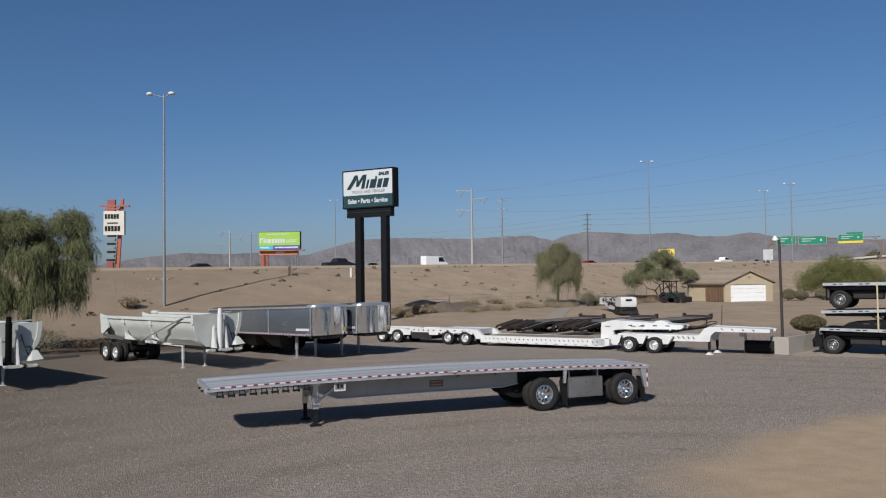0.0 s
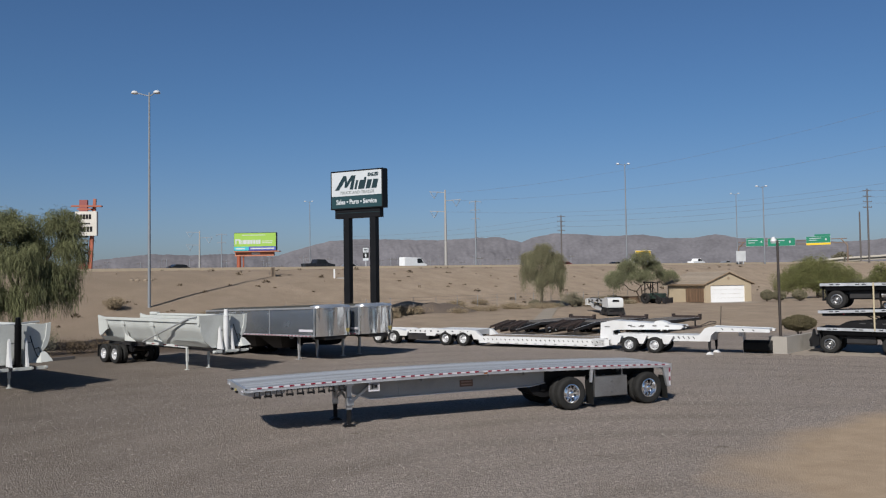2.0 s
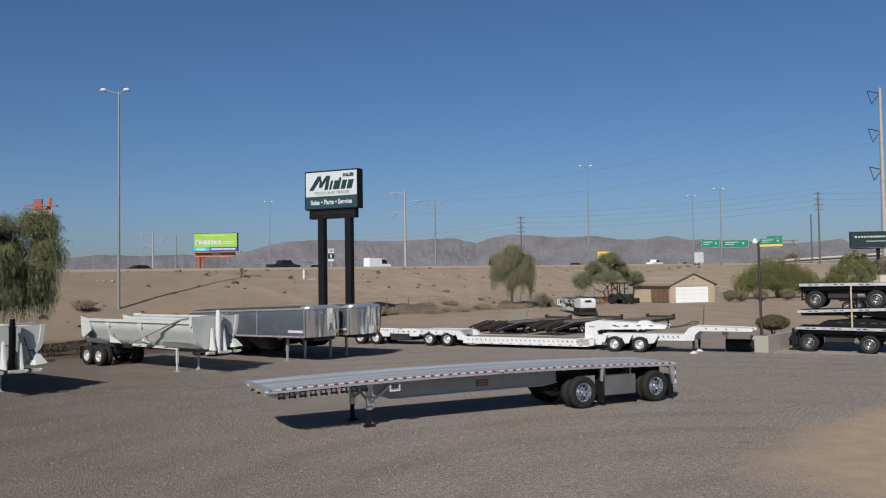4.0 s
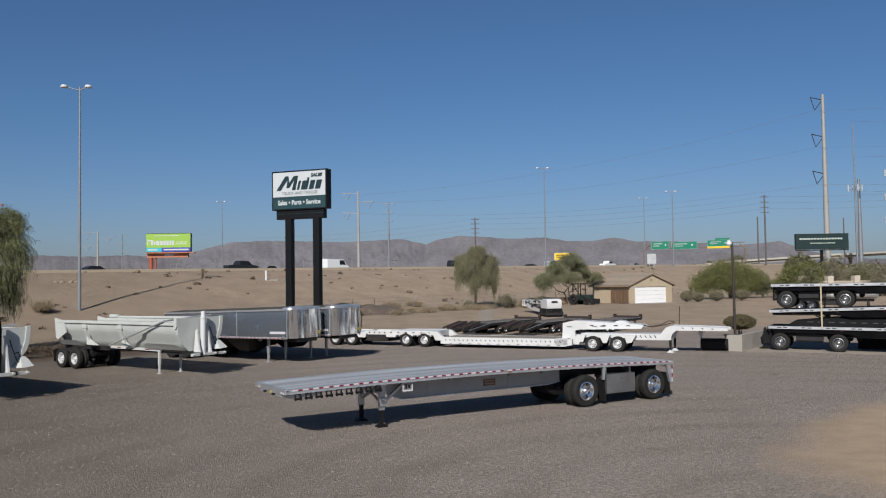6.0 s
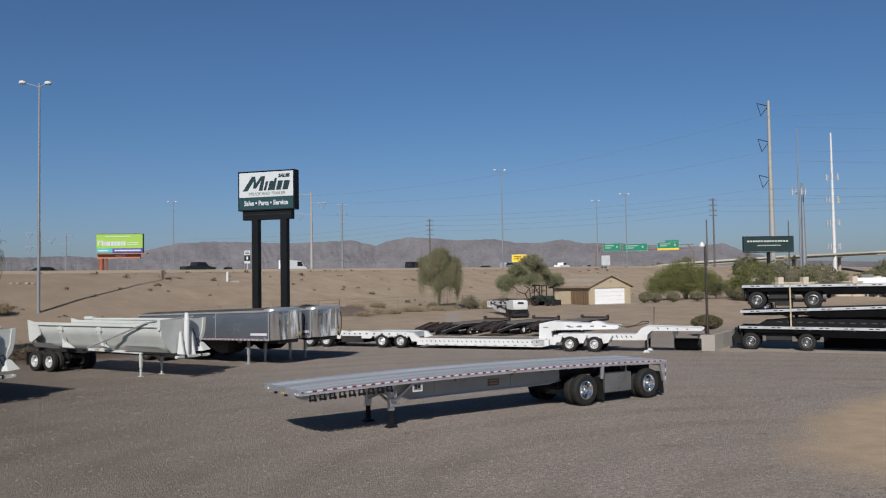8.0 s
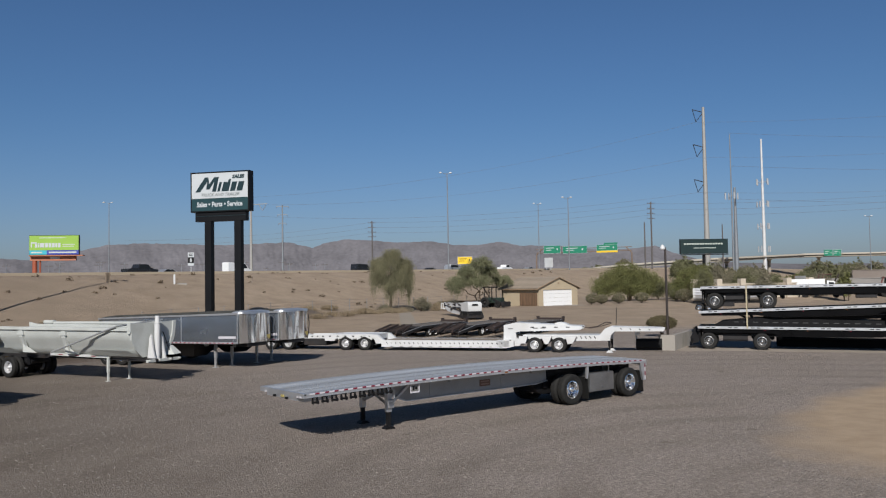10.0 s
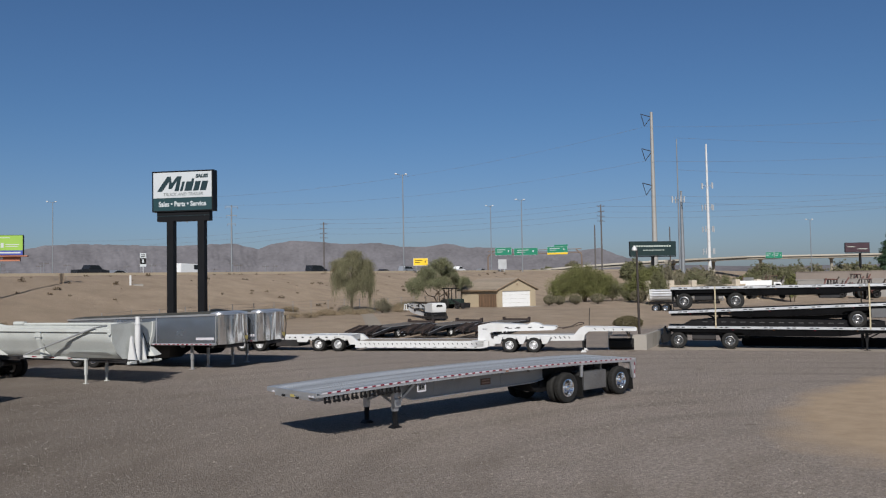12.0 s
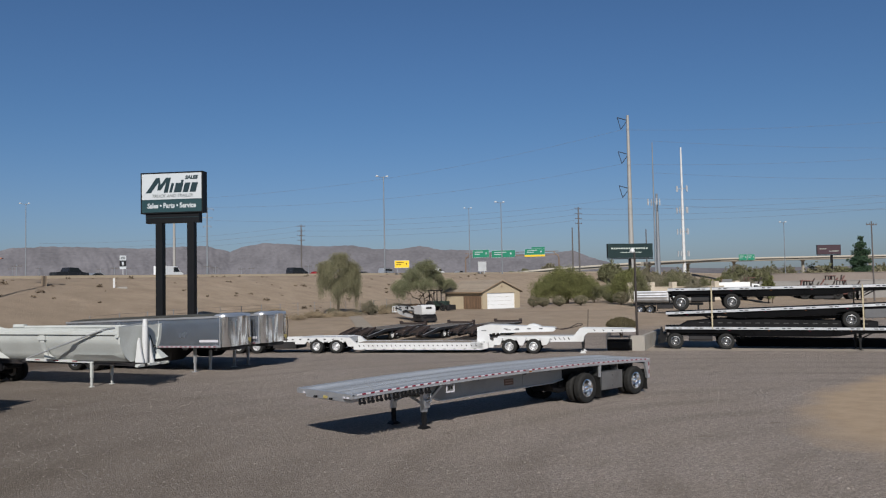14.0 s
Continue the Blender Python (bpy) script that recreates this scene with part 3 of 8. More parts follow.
def flatbed():
    t = thing("flatbed_trailer", pose(0, 0, 0), "silver aluminium spread-axle flatbed trailer standing on gravel", "trailer")
    x0, x1, wide = -0.46, 14.17, 2.59
    n = 13
    for i in range(n):
        a = 0.07 + (wide - 0.14) * i / n
        b = 0.07 + (wide - 0.14) * (i + 1) / n
        bm = bmesh.new()
        strip(bm, x0 + 0.05, x1, a + 0.018, b - 0.018, lambda x: deck_z(x) - 0.008, 0.03)
        for k in range(3):
            c = a + (b - a) * (k + 0.7) / 3.4
            strip(bm, x0 + 0.06, x1 - 0.01, c, c + 0.022, lambda x: deck_z(x) + 0.006, 0.014)
        part("deck_plank", bm, ALU_DECK, t)
    for y in (0.0, wide - 0.075):
        bm = bmesh.new()
        strip(bm, x0, x1, y, y + 0.075, lambda x: deck_z(x) + 0.004, 0.055)
        lo = y if y == 0 else y + 0.03
        strip(bm, x0, x1, lo + 0.012, lo + 0.04, lambda x: deck_z(x) - 0.05, 0.06)
        strip(bm, x0, x1, lo + 0.0, lo + 0.055, lambda x: deck_z(x) - 0.108, 0.018)
        part("side_rail", bm, ALU, t)
    for a0, a1 in ((0, 23), (24, 48)):
        bm = bmesh.new()
        for i in range(a0, a1):
            for red in (0, 1):
                a = -0.30 + 0.3048 * i + 0.175 * red - (0.15 if a0 else 0)
                if a < x1 - 0.17:
                    strip(bm, a, a + (0.1298 if red else 0.175), -0.004, 0.003, lambda x: deck_z(x) - 0.006, 0.042, 1, red)
        bmesh.ops.remove_doubles(bm, verts=bm.verts, dist=0.0005)
        part("reflective_tape", bm, [WHITE_TAPE, RED_TAPE], t, "red and white reflective tape")
    bm = bmesh.new()
    box(bm, (6.9, -0.006, deck_z(6.9) - 0.105), (7.02, 0.004, deck_z(6.9) - 0.065), 0)
    part("marker_lamp", bm, AMBER, t, "amber side marker lamp")
    # main beams: shallow over the kingpin, deep behind the landing gear
    line = [(x0 + 0.1, 0.06), (2.1, 0.08), (3.4, 0.55), (6.0, 0.54), (7.8, 0.53), (8.9, 0.51), (9.45, 0.42)]
    for y in (0.66, 1.86):
        bm = bmesh.new()
        low = [(x, deck_z(x) - 0.14 - d) for x, d in line]
        prism(bm, low + [(x, deck_z(x) - 0.12) for x, d in reversed(line)], "y", y, y + 0.02)
        part("main_beam", bm, ALU_BEAM, t)
        bm = bmesh.new()
        prism(bm, [(x, z - 0.025) for x, z in low] + [(x, z - 0.002) for x, z in reversed(low)], "y", y - 0.065, y + 0.085)
        part("beam_flange", bm, ALU, t)
        # rear end of the beam: the shade round the axles is put in as black
        bm = bmesh.new()
        prism(bm, [(9.45, deck_z(9.45) - 0.46), (9.9, deck_z(9.9) - 0.42), (13.9, deck_z(13.9) - 0.42), (13.9, deck_z(13.9) - 0.12), (9.45, deck_z(9.45) - 0.12)], "y", y - 0.03, y + 0.05)
        part("bogie_frame", bm, BLACK_STEEL, t, "rear beam end coloured black for the shade round the axles")
        for x in (4.3, 7.3):
            bm = bmesh.new()
            box(bm, (x, y - 0.012, deck_z(x) - 0.66), (x + 0.03, y + 0.03, deck_z(x) - 0.14))
            part("beam_stiffener", bm, ALU_BEAM, t)
    for i in range(24):
        x = x0 + 0.25 + i * 0.6
        bm = bmesh.new()
        beam(bm, (x, 0.06, deck_z(x) - 0.10), (x, wide - 0.06, deck_z(x) - 0.10), 0.08, 0.1)
        part("cross_member", bm, ALU_DULL, t)
    # strap winches on the near rail
    for i in range(9):
        x = -0.13 + 0.3048 * i
        z = deck_z(x) - 0.135
        bm = bmesh.new()
        box(bm, (x - 0.085, -0.012, z - 0.015), (x + 0.085, 0.05, z + 0.012))
        for s in (-1, 1):
            prism(bm, [(-0.01, z), (0.055, z), (0.07, z - 0.13), (0.045, z - 0.175), (-0.03, z - 0.175), (-0.045, z - 0.13)], "x", x + s * 0.07 - 0.007, x + s * 0.07 + 0.007)
        rod(bm, (x - 0.10, 0.01, z - 0.13), (x + 0.09, 0.01, z - 0.13), 0.03, 8)
        rod(bm, (x + 0.077, 0.01, z - 0.13), (x + 0.105, 0.01, z - 0.13), 0.055, 10)
        part("winch", bm, BLACK_STEEL, t, "black strap winch")
    # front end: header, glad hands, lamps
    bm = bmesh.new()
    box(bm, (x0 - 0.03, 0.0, deck_z(x0) - 0.13), (x0 + 0.06, wide, deck_z(x0) + 0.006), 0, 0.015)
    prism(bm, [(x0 - 0.02, 1.27), (x0 - 0.02, 1.17), (x0 + 0.25, 1.10), (x0 + 1.2, 1.14), (x0 + 1.2, 1.27)], "y", 0.4, 2.15)
    part("front_header", bm, ALU, t)
    bm = bmesh.new()
    box(bm, (x0 - 0.05, 1.1, 1.20), (x0 - 0.03, 1.28, 1.27))
    part("warning_label", bm, YELLOW_LABEL, t, "yellow warning label")
    for y, z in ((0.9, 1.205), (1.62, 1.215)):
        bm = bmesh.new()
        rod(bm, (x0 - 0.07, y, z), (x0 + 0.02, y, z), 0.03, 8)
        rod(bm, (x0 - 0.07, y - 0.05, z), (x0 - 0.07, y + 0.05, z), 0.032, 8)
        part("coupling", bm, BLACK_STEEL, t, "black air coupling")
    for y in (0.14, 0.3, 2.2):
        bm = bmesh.new()
        box(bm, (x0 - 0.042, y, 1.26), (x0 - 0.03, y + 0.08, 1.31))
        part("front_marker", bm, WHITE_TAPE, t, "pale marker lamp")
    # landing gear
    for y in (0.55, 1.95):
        bm = bmesh.new()
        box(bm, (2.63, y, 0.50), (2.79, y + 0.15, 1.30), 0, 0.012)
        box(bm, (2.57, y - 0.01, 1.2), (2.85, y + 0.16, 1.33))
        part("leg_housing", bm, ALU, t)
        bm = bmesh.new()
        box(bm, (2.655, y + 0.02, 0.06), (2.765, y + 0.13, 0.6))
        prism(bm, [(2.54, 0.0), (2.88, 0.0), (2.86, 0.04), (2.76, 0.09), (2.66, 0.09), (2.56, 0.04)], "y", y - 0.05, y + 0.20)
        part("leg", bm, BLACK_STEEL, t, "black telescopic leg with foot plate")
        bm = bmesh.new()
        beam(bm, (2.8, y + 0.07, 0.74), (3.45, y + 0.07, 1.22), 0.06, 0.07)
        part("leg_brace", bm, ALU, t)
    bm = bmesh.new()
    beam(bm, (2.71, 0.68, 1.18), (2.71, 1.98, 0.72), 0.05, 0.06)
    beam(bm, (2.71, 0.68, 0.72), (2.71, 1.98, 1.18), 0.05, 0.06)
    part("cross_brace", bm, ALU_DULL, t)
    bm = bmesh.new()
    box(bm, (2.60, 0.47, 0.62), (2.82, 0.55, 0.88), 0, 0.02)
    rod(bm, (2.7, 0.5, 0.8), (2.7, 0.3, 0.82), 0.015, 6)
    rod(bm, (2.7, 0.3, 0.82), (2.7, 0.3, 1.18), 0.014, 6)
    part("gear_box", bm, ALU, t, "landing gear crank box")
    # document holder and builder's plate
    bm = bmesh.new()
    box(bm, (3.17, 0.10, 1.08), (3.47, 0.14, 1.31), 0)
    for a, b in (((3.15, 1.06), (3.49, 1.10)), ((3.15, 1.10), (3.18, 1.32)), ((3.46, 1.10), (3.49, 1.32)), ((3.18, 1.29), (3.46, 1.32))):
        box(bm, (a[0], 0.085, a[1]), (b[0], 0.10, b[1]), 1)
    box(bm, (3.24, 0.09, 1.14), (3.30, 0.10, 1.26), 2)
    box(bm, (3.33, 0.09, 1.16), (3.41, 0.10, 1.24), 2)
    part("document_box", bm, [SHADE_GREY, WHITE_TAPE, BLACK_STEEL], t, "white framed document box")
    bm = bmesh.new()
    box(bm, (6.36, 0.645, 0.93), (6.82, 0.657, 1.14), 0)
    for z in (1.065, 0.975):
        box(bm, (6.41, 0.638, z), (6.77, 0.645, z + 0.04), 1)
    part("name_plate", bm, [PLATE_BROWN, material("faded_plate_ink", (0.296, 0.191, 0.148), 0.5)], t, "brown plate with two bars of lettering")
    # axles
    for x in (10.12, 13.22):
        holder = thing("axle_set", pose(0, 1.295, 0), "", "")
        holder.parent = t
        duals(holder, x, 1.275, 0.535, 0.535, 0.28)
    for x in (9.15, 9.5):
        bm = bmesh.new()
        rod(bm, (x, 0.95, 0.76), (x, 1.65, 0.76), 0.15, 14)
        part("air_tank", bm, BLACK_STEEL, t, "black air tank")
    for x in (10.12, 13.22):
        bm = bmesh.new()
        for y in (0.72, 1.8):
            box(bm, (x - 0.75, y, 0.6), (x - 0.6, y + 0.1, 1.05))
            beam(bm, (x - 0.68, y + 0.05, 0.7), (x + 0.35, y + 0.05, 0.62), 0.09, 0.12)
        prism(bm, [(x - 1.25, 0.78), (x - 1.0, 0.5), (x - 0.7, 0.38), (x + 0.5, 0.42), (x + 0.6, 1.0), (x - 1.3, 1.0)], "y", 0.8, 1.79)
        part("suspension", bm, BLACK_STEEL, t)
    for x in (5.0, 7.3, 8.6):
        bm = bmesh.new()
        prism(bm, [(x, deck_z(x) - 0.13), (x + 0.10, deck_z(x) - 0.13), (x + 0.06, deck_z(x) - 0.26), (x + 0.02, deck_z(x) - 0.26)], "y", 0.50, 0.64)
        part("gusset", bm, ALU_DULL, t)
    for x in (10.12, 13.22):
        for y in (0.66, 1.74):
            bm = bmesh.new()
            lathe(bm, [(0.06, 0.70), (0.13, 0.74), (0.14, 0.84), (0.11, 0.92), (0.14, 0.98), (0.13, 1.06), (0.05, 1.08)], 12, 0, "z", (x + 0.28, y + 0.1, 0))
            part("air_spring", bm, BLACK_RUBBER, t, "", True)
    # tool box, flaps, posts
    bm = bmesh.new()
    box(bm, (11.02, 0.06, 0.36), (12.32, 0.62, 1.02), 0, 0.02)
    rod(bm, (11.66, 0.045, 0.50), (11.72, 0.045, 0.50), 0.03, 8)
    rod(bm, (11.66, 0.045, 0.88), (11.72, 0.045, 0.88), 0.03, 8)
    for x in (11.1, 12.2):
        box(bm, (x, 0.2, 1.02), (x + 0.05, 0.5, 1.24))
    part("tool_box", bm, ALU_BOX, t, "aluminium underbody tool box")
    for x in (10.93, 13.98):
        for y in (0.02, 1.95):
            bm = bmesh.new()
            prism(bm, [(x + 0.03, 0.12), (x + 0.06, 0.12), (x + 0.0, 0.90), (x - 0.03, 0.90)], "y", y + 0.05, y + 0.45)
            part("mud_flap", bm, BLACK_RUBBER, t)
    for y in (0.02, wide - 0.10):
        bm = bmesh.new()
        prism(bm, [(10.83, 0.86), (10.90, 0.86), (10.96, 1.32), (10.84, 1.32)], "y", y, y + 0.07)
        part("flap_post", bm, ALU, t)
        bm = bmesh.new()
        prism(bm, [(13.98, 0.55), (14.12, 0.55), (14.14, 1.26), (13.80, 1.26)], "y", y, y + 0.09)
        part("rear_post", bm, ALU, t)
    bm = bmesh.new()
    for k in range(4):
        box(bm, (14.06, 0.012, 0.58 + 0.15 * k), (14.11, 0.018, 0.72 + 0.15 * k), k % 2)
    part("post_tape", bm, [WHITE_TAPE, RED_TAPE], t)
    bm = bmesh.new()
    box(bm, (14.05, 0.1, 0.52), (14.17, wide - 0.1, 0.64), 0, 0.01)
    box(bm, (14.10, 0.0, 1.10), (14.17, wide, 1.24))
    part("rear_bumper", bm, ALU, t)
    for y in (0.35, 0.6, 1.9, 2.15):
        bm = bmesh.new()
        rod(bm, (14.17, y, 1.17), (14.19, y, 1.17), 0.05, 10)
        part("tail_lamp", bm, RED_TAPE, t, "round red tail lamp")


flatbed()

# ---- white end dump trailers ----


def arc(cx, cz, r, a0, a1, n):
    return [(cx + r * math.cos(radians(a0 + (a1 - a0) * i / n)), cz + r * math.sin(radians(a0 + (a1 - a0) * i / n))) for i in range(n + 1)]


def tub(bm, prof, x0, x1, thick=0.04, drop=0.0):
    """An open half-round shell along x; prof holds (y, z) from rim to rim."""
    for a, b in ((x0, x1),):
        outer = [[bm.verts.new((x, y, z - (drop if x == x0 else 0))) for y, z in prof] for x in (a, b)]
        inner = [[bm.verts.new((x, y * (1 - thick / 1.2), z + thick * (1 if abs(y) < 1.1 else 0) - (drop if x == x0 else 0))) for y, z in prof] for x in (a, b)]
        n = len(prof)
        for i in range(n - 1):
            bm.faces.new((outer[0][i], outer[0][i + 1], outer[1][i + 1], outer[1][i]))
            bm.faces.new((inner[0][i], inner[1][i], inner[1][i + 1], inner[0][i + 1]))
        for k in (0, n - 1):
            bm.faces.new((outer[0][k], outer[1][k], inner[1][k], inner[0][k]))
        for k in (0, 1):
            for i in range(n - 1):
                bm.faces.new((outer[k][i], outer[k][i + 1], inner[k][i + 1], inner[k][i]))


def end_dump(m, label, hoist=None):
    t = thing("dump_trailer", m, label, "trailer", "white dump trailers")
    prof = [(-1.22, 2.40), (-1.20, 2.2), (-1.12, 1.95)] + [(y, z) for y, z in arc(0, 1.95, 0.93, 197, 343, 14)] + [(1.12, 1.95), (1.20, 2.2), (1.22, 2.40)]
    prof = [(y, max(z, 1.16)) for y, z in prof]
    bm = bmesh.new()
    tub(bm, prof, -7.95, 2.15)
    part("tub", bm, WHITE_PAINT, t, "white half-round dump body", True)
    for y in (-1.25, 1.25):
        bm = bmesh.new()
        box(bm, (-8.0, y - 0.06, 2.40), (2.15, y + 0.06, 2.56), 0, 0.02)
        part("top_rail", bm, WHITE_PAINT, t)
        # stiffening ribs and skirts
        s = 1 if y > 0 else -1
        for x, wide in ((-5.45, 0.5), (-2.35, 0.34)):
            bm = bmesh.new()
            pts = [(s * 1.27, 2.38), (s * 1.25, 2.05), (s * 1.06, 1.60), (s * 0.97, 1.36), (s * 0.85, 1.38), (s * 0.98, 1.7), (s * 1.17, 2.15), (s * 1.19, 2.38)]
            prism(bm, pts, "x", x - 0.13, x + 0.13)
            box(bm, (x - 0.22, s * 1.24 - 0.05, 2.16), (x + 0.22, s * 1.24 + 0.05, 2.34))
            part("rib", bm, WHITE_PAINT, t)
            bm = bmesh.new()
            faces_of(bm, [(x, s * 1.12, 1.75), (x - wide, s * 0.72, 1.24), (x + wide, s * 0.72, 1.24), (x, s * 1.12, 1.30), (x, s * 0.7, 1.24)],
                     [(0, 1, 3), (0, 3, 2), (1, 4, 3), (4, 2, 3), (0, 2, 4), (0, 4, 1)])
            part("rib_gusset", bm, WHITE_PAINT, t)
        bm = bmesh.new()
        faces_of(bm, [(-0.6, s * 1.02, 1.50), (1.7, s * 1.05, 1.50), (2.2, s * 0.75, 1.22), (-1.0, s * 0.75, 1.22), (-0.6, s * 0.96, 1.45), (1.7, s * 0.98, 1.45)],
                 [(0, 1, 2, 3), (0, 4, 5, 1), (4, 3, 2, 5)])
        part("side_skirt", bm, WHITE_PAINT, t)
        bm = bmesh.new()
        faces_of(bm, [(-8.0, s * 1.22, 1.50), (-6.2, s * 1.22, 1.50), (-5.9, s * 0.9, 1.2), (-8.1, s * 0.95, 1.24), (-8.0, s * 1.16, 1.45), (-6.2, s * 1.16, 1.45)], [(0, 1, 2, 3), (0, 4, 5, 1), (4, 3, 2, 5)])
        part("fender", bm, WHITE_PAINT, t, "sloping steel fender")
        # corner wing of the tail end
        bm = bmesh.new()
        prism(bm, [(-8.05, 1.6), (-7.85, 1.5), (-7.1, 1.9), (-7.3, 2.52), (-8.2, 2.66)], "y", s * 1.22, s * 1.30)
        part("tail_wing", bm, WHITE_PAINT, t)
    # tarp roll along the far rail, with its housing at the tail
    bm = bmesh.new()
    rod(bm, (-6.3, 1.30, 2.62), (1.9, 1.30, 2.66), 0.075, 10)
    part("tarp_roll", bm, WHITE_PAINT, t, "rolled white tarp", True)
    bm = bmesh.new()
    box(bm, (-7.0, 1.18, 2.56), (-6.25, 1.42, 2.76), 0, 0.06)
    part("tarp_housing", bm, WHITE_PAINT, t)
    # front bulkhead with its corner plates and scooped wings
    bm = bmesh.new()
    prism(bm, [(-1.24, 2.76), (-1.24, 2.0), (-1.0, 1.52), (-0.6, 1.18), (0.6, 1.18), (1.0, 1.52), (1.24, 2.0), (1.24, 2.76)], "x", 2.15, 2.22)
    part("bulkhead", bm, WHITE_PAINT, t, "flat white front bulkhead")
    for s in (-1, 1):
        bm = bmesh.new()
        prism(bm, [(2.22, 2.78), (2.02, 2.76), (1.98, 2.40), (2.05, 2.28), (2.16, 2.28), (2.22, 2.36)], "y", s * 1.24, s * 1.30)
        part("corner_plate", bm, WHITE_PAINT, t)
        if s < 0:
            continue
        bm = bmesh.new()
        scoop = [(1.24, 2.78), (1.40, 2.80), (1.38, 2.45), (1.33, 2.1), (1.24, 1.85), (1.08, 1.66), (1.0, 1.62), (1.06, 1.9), (1.18, 2.2)]
        prism(bm, [(s * y, z) for y, z in scoop], "x", 2.18, 2.27)
        part("wing", bm, WHITE_PAINT, t, "scooped corner wing")
        bm = bmesh.new()
        faces_of(bm, [(2.2, s * 0.62, 1.20), (2.78, s * 0.80, 1.22), (2.22, s * 1.0, 1.66), (2.2, s * 1.34, 1.30), (2.72, s * 1.30, 1.26), (2.3, s * 1.2, 1.60)], [(0, 1, 2), (1, 4, 5, 2), (5, 4, 3), (0, 3, 4, 1), (2, 5, 3, 0)])
        part("front_gusset", bm, WHITE_PAINT, t)
    for s in (-1, 1):
        bm = bmesh.new()
        prism(bm, [(2.24, 0.98), (2.76, 0.98), (2.62, 1.5), (2.52, 2.1), (2.46, 2.22), (2.40, 2.1), (2.34, 1.6)], "y", s * 0.36, s * 0.28)
        part("hoist_bracket", bm, WHITE_CLEAN, t)
    bm = bmesh.new()
    rod(bm, (2.50, 0, 0.98), (2.52, 0, 2.72), 0.13, 16)
    rod(bm, (2.52, 0, 2.72), (2.52, 0, 2.76), 0.15, 16)
    rod(bm, (2.52, 0, 2.76), (2.52, 0, 3.06), 0.115, 16, 0.10)
    part("hoist_cylinder", bm, hoist or WHITE_CLEAN, t, "black hoist cylinder" if hoist else "white hydraulic hoist cylinder", True)
    bm = bmesh.new()
    tube(bm, [(2.3, 0.55, 2.3), (2.42, 0.62, 1.9), (2.45, 0.75, 1.5), (2.38, 0.92, 1.35), (2.3, 0.98, 1.55), (2.3, 0.90, 1.8), (2.34, 0.7, 1.75)], 0.022, 6)
    part("hose", bm, BLACK_RUBBER, t, "coiled black hose")
    for y in (-0.15, 0.45):
        bm = bmesh.new()
        box(bm, (2.222, y, 2.0), (2.228, y + 0.16, 2.05))
        part("warning_label", bm, SHADE_GREY, t)
    # frame: front draft frame, tail frame
    for y in (-0.45, 0.45):
        bm = bmesh.new()
        beam(bm, (-4.6, y, 1.12), (2.98, y, 1.05), 0.12, 0.15)
        part("frame_rail", bm, DARK_STEEL, t, "frame rail in a dark colour")
        bm = bmesh.new()
        beam(bm, (-8.5, y, 1.12), (-4.4, y, 1.10), 0.12, 0.24)
        part("tail_frame", bm, DARK_STEEL, t)
    for x in (-3.6, -1.2, 1.2, 2.3):
        bm = bmesh.new()
        beam(bm, (x, -0.55, 1.06 - 0.012 * x), (x, 0.55, 1.06 - 0.012 * x), 0.12, 0.12)
        part("draft_cross_member", bm, DARK_STEEL, t)
    bm = bmesh.new()
    beam(bm, (2.88, -0.95, 1.04), (2.88, 0.95, 1.04), 0.14, 0.12)
    for y in (-0.9, -0.3, 0.35, 0.9):
        rod(bm, (2.95, y, 1.06), (3.06, y, 1.06), 0.05, 8)
    part("draft_beam", bm, WHITE_PAINT, t)
    # outrigger beam with tape along the near side, and the support legs
    bm = bmesh.new()
    beam(bm, (-4.0, -0.62, 1.2), (0.12, -0.62, 1.15), 0.09, 0.12)
    part("outrigger_beam", bm, WHITE_PAINT, t)
    for k in range(7):
        bm = bmesh.new()
        a = -4.0 + 0.58 * k
        beam(bm, (a, -0.667, 1.2 - 0.0064 * k), (a + 0.3, -0.667, 1.197 - 0.0064 * k), 0.006, 0.05)
        part("tape_strip", bm, RED_TAPE if k % 2 else WHITE_TAPE, t)
    for y in (-0.62, 0.62):
        bm = bmesh.new()
        box(bm, (-0.05, y - 0.05, 0.42), (0.06, y + 0.05, 1.24))
        box(bm, (-0.035, y - 0.035, 0.02), (0.045, y + 0.035, 0.45))
        box(bm, (-0.09, y - 0.09, 0.0), (0.10, y + 0.09, 0.03))
        part("support_leg", bm, WHITE_PAINT, t)
    # tarp arm laid along the side
    bm = bmesh.new()
    for p, q in (((-3.1, -1.34, 1.34), (1.35, -1.36, 2.62)), ((1.35, -1.36, 2.62), (1.6, 1.2, 2.84))):
        rod(bm, p, q, 0.04, 8)
    part("tarp_arm", bm, GALV, t, "grey tarp arm")
    for x in (-6.45, -7.7):
        holder = thing("axle_set", pose(0, 0, 0), "", "")
        holder.parent = t
        duals(holder, x, 1.24, 0.52, 0.52, 0.27, LOW_WHEEL)
    bm = bmesh.new()
    for s in (-1, 1):
        for x in (-5.8, -7.07, -8.3):
            box(bm, (x - 0.1, s * 0.5 - 0.05, 0.62), (x + 0.1, s * 0.5 + 0.05, 1.05))
        beam(bm, (-8.5, s * 0.5, 0.72), (-5.7, s * 0.5, 0.72), 0.09, 0.1)
    rod(bm, (-5.7, -0.5, 0.8), (-5.7, 0.5, 0.8), 0.14, 12)
    part("suspension", bm, BLACK_STEEL, t)
    for s in (-1, 1):
        bm = bmesh.new()
        box(bm, (-8.4, s * 0.92 - 0.3, 0.3), (-8.37, s * 0.92 + 0.3, 0.98))
        part("mud_flap", bm, BLACK_RUBBER, t)
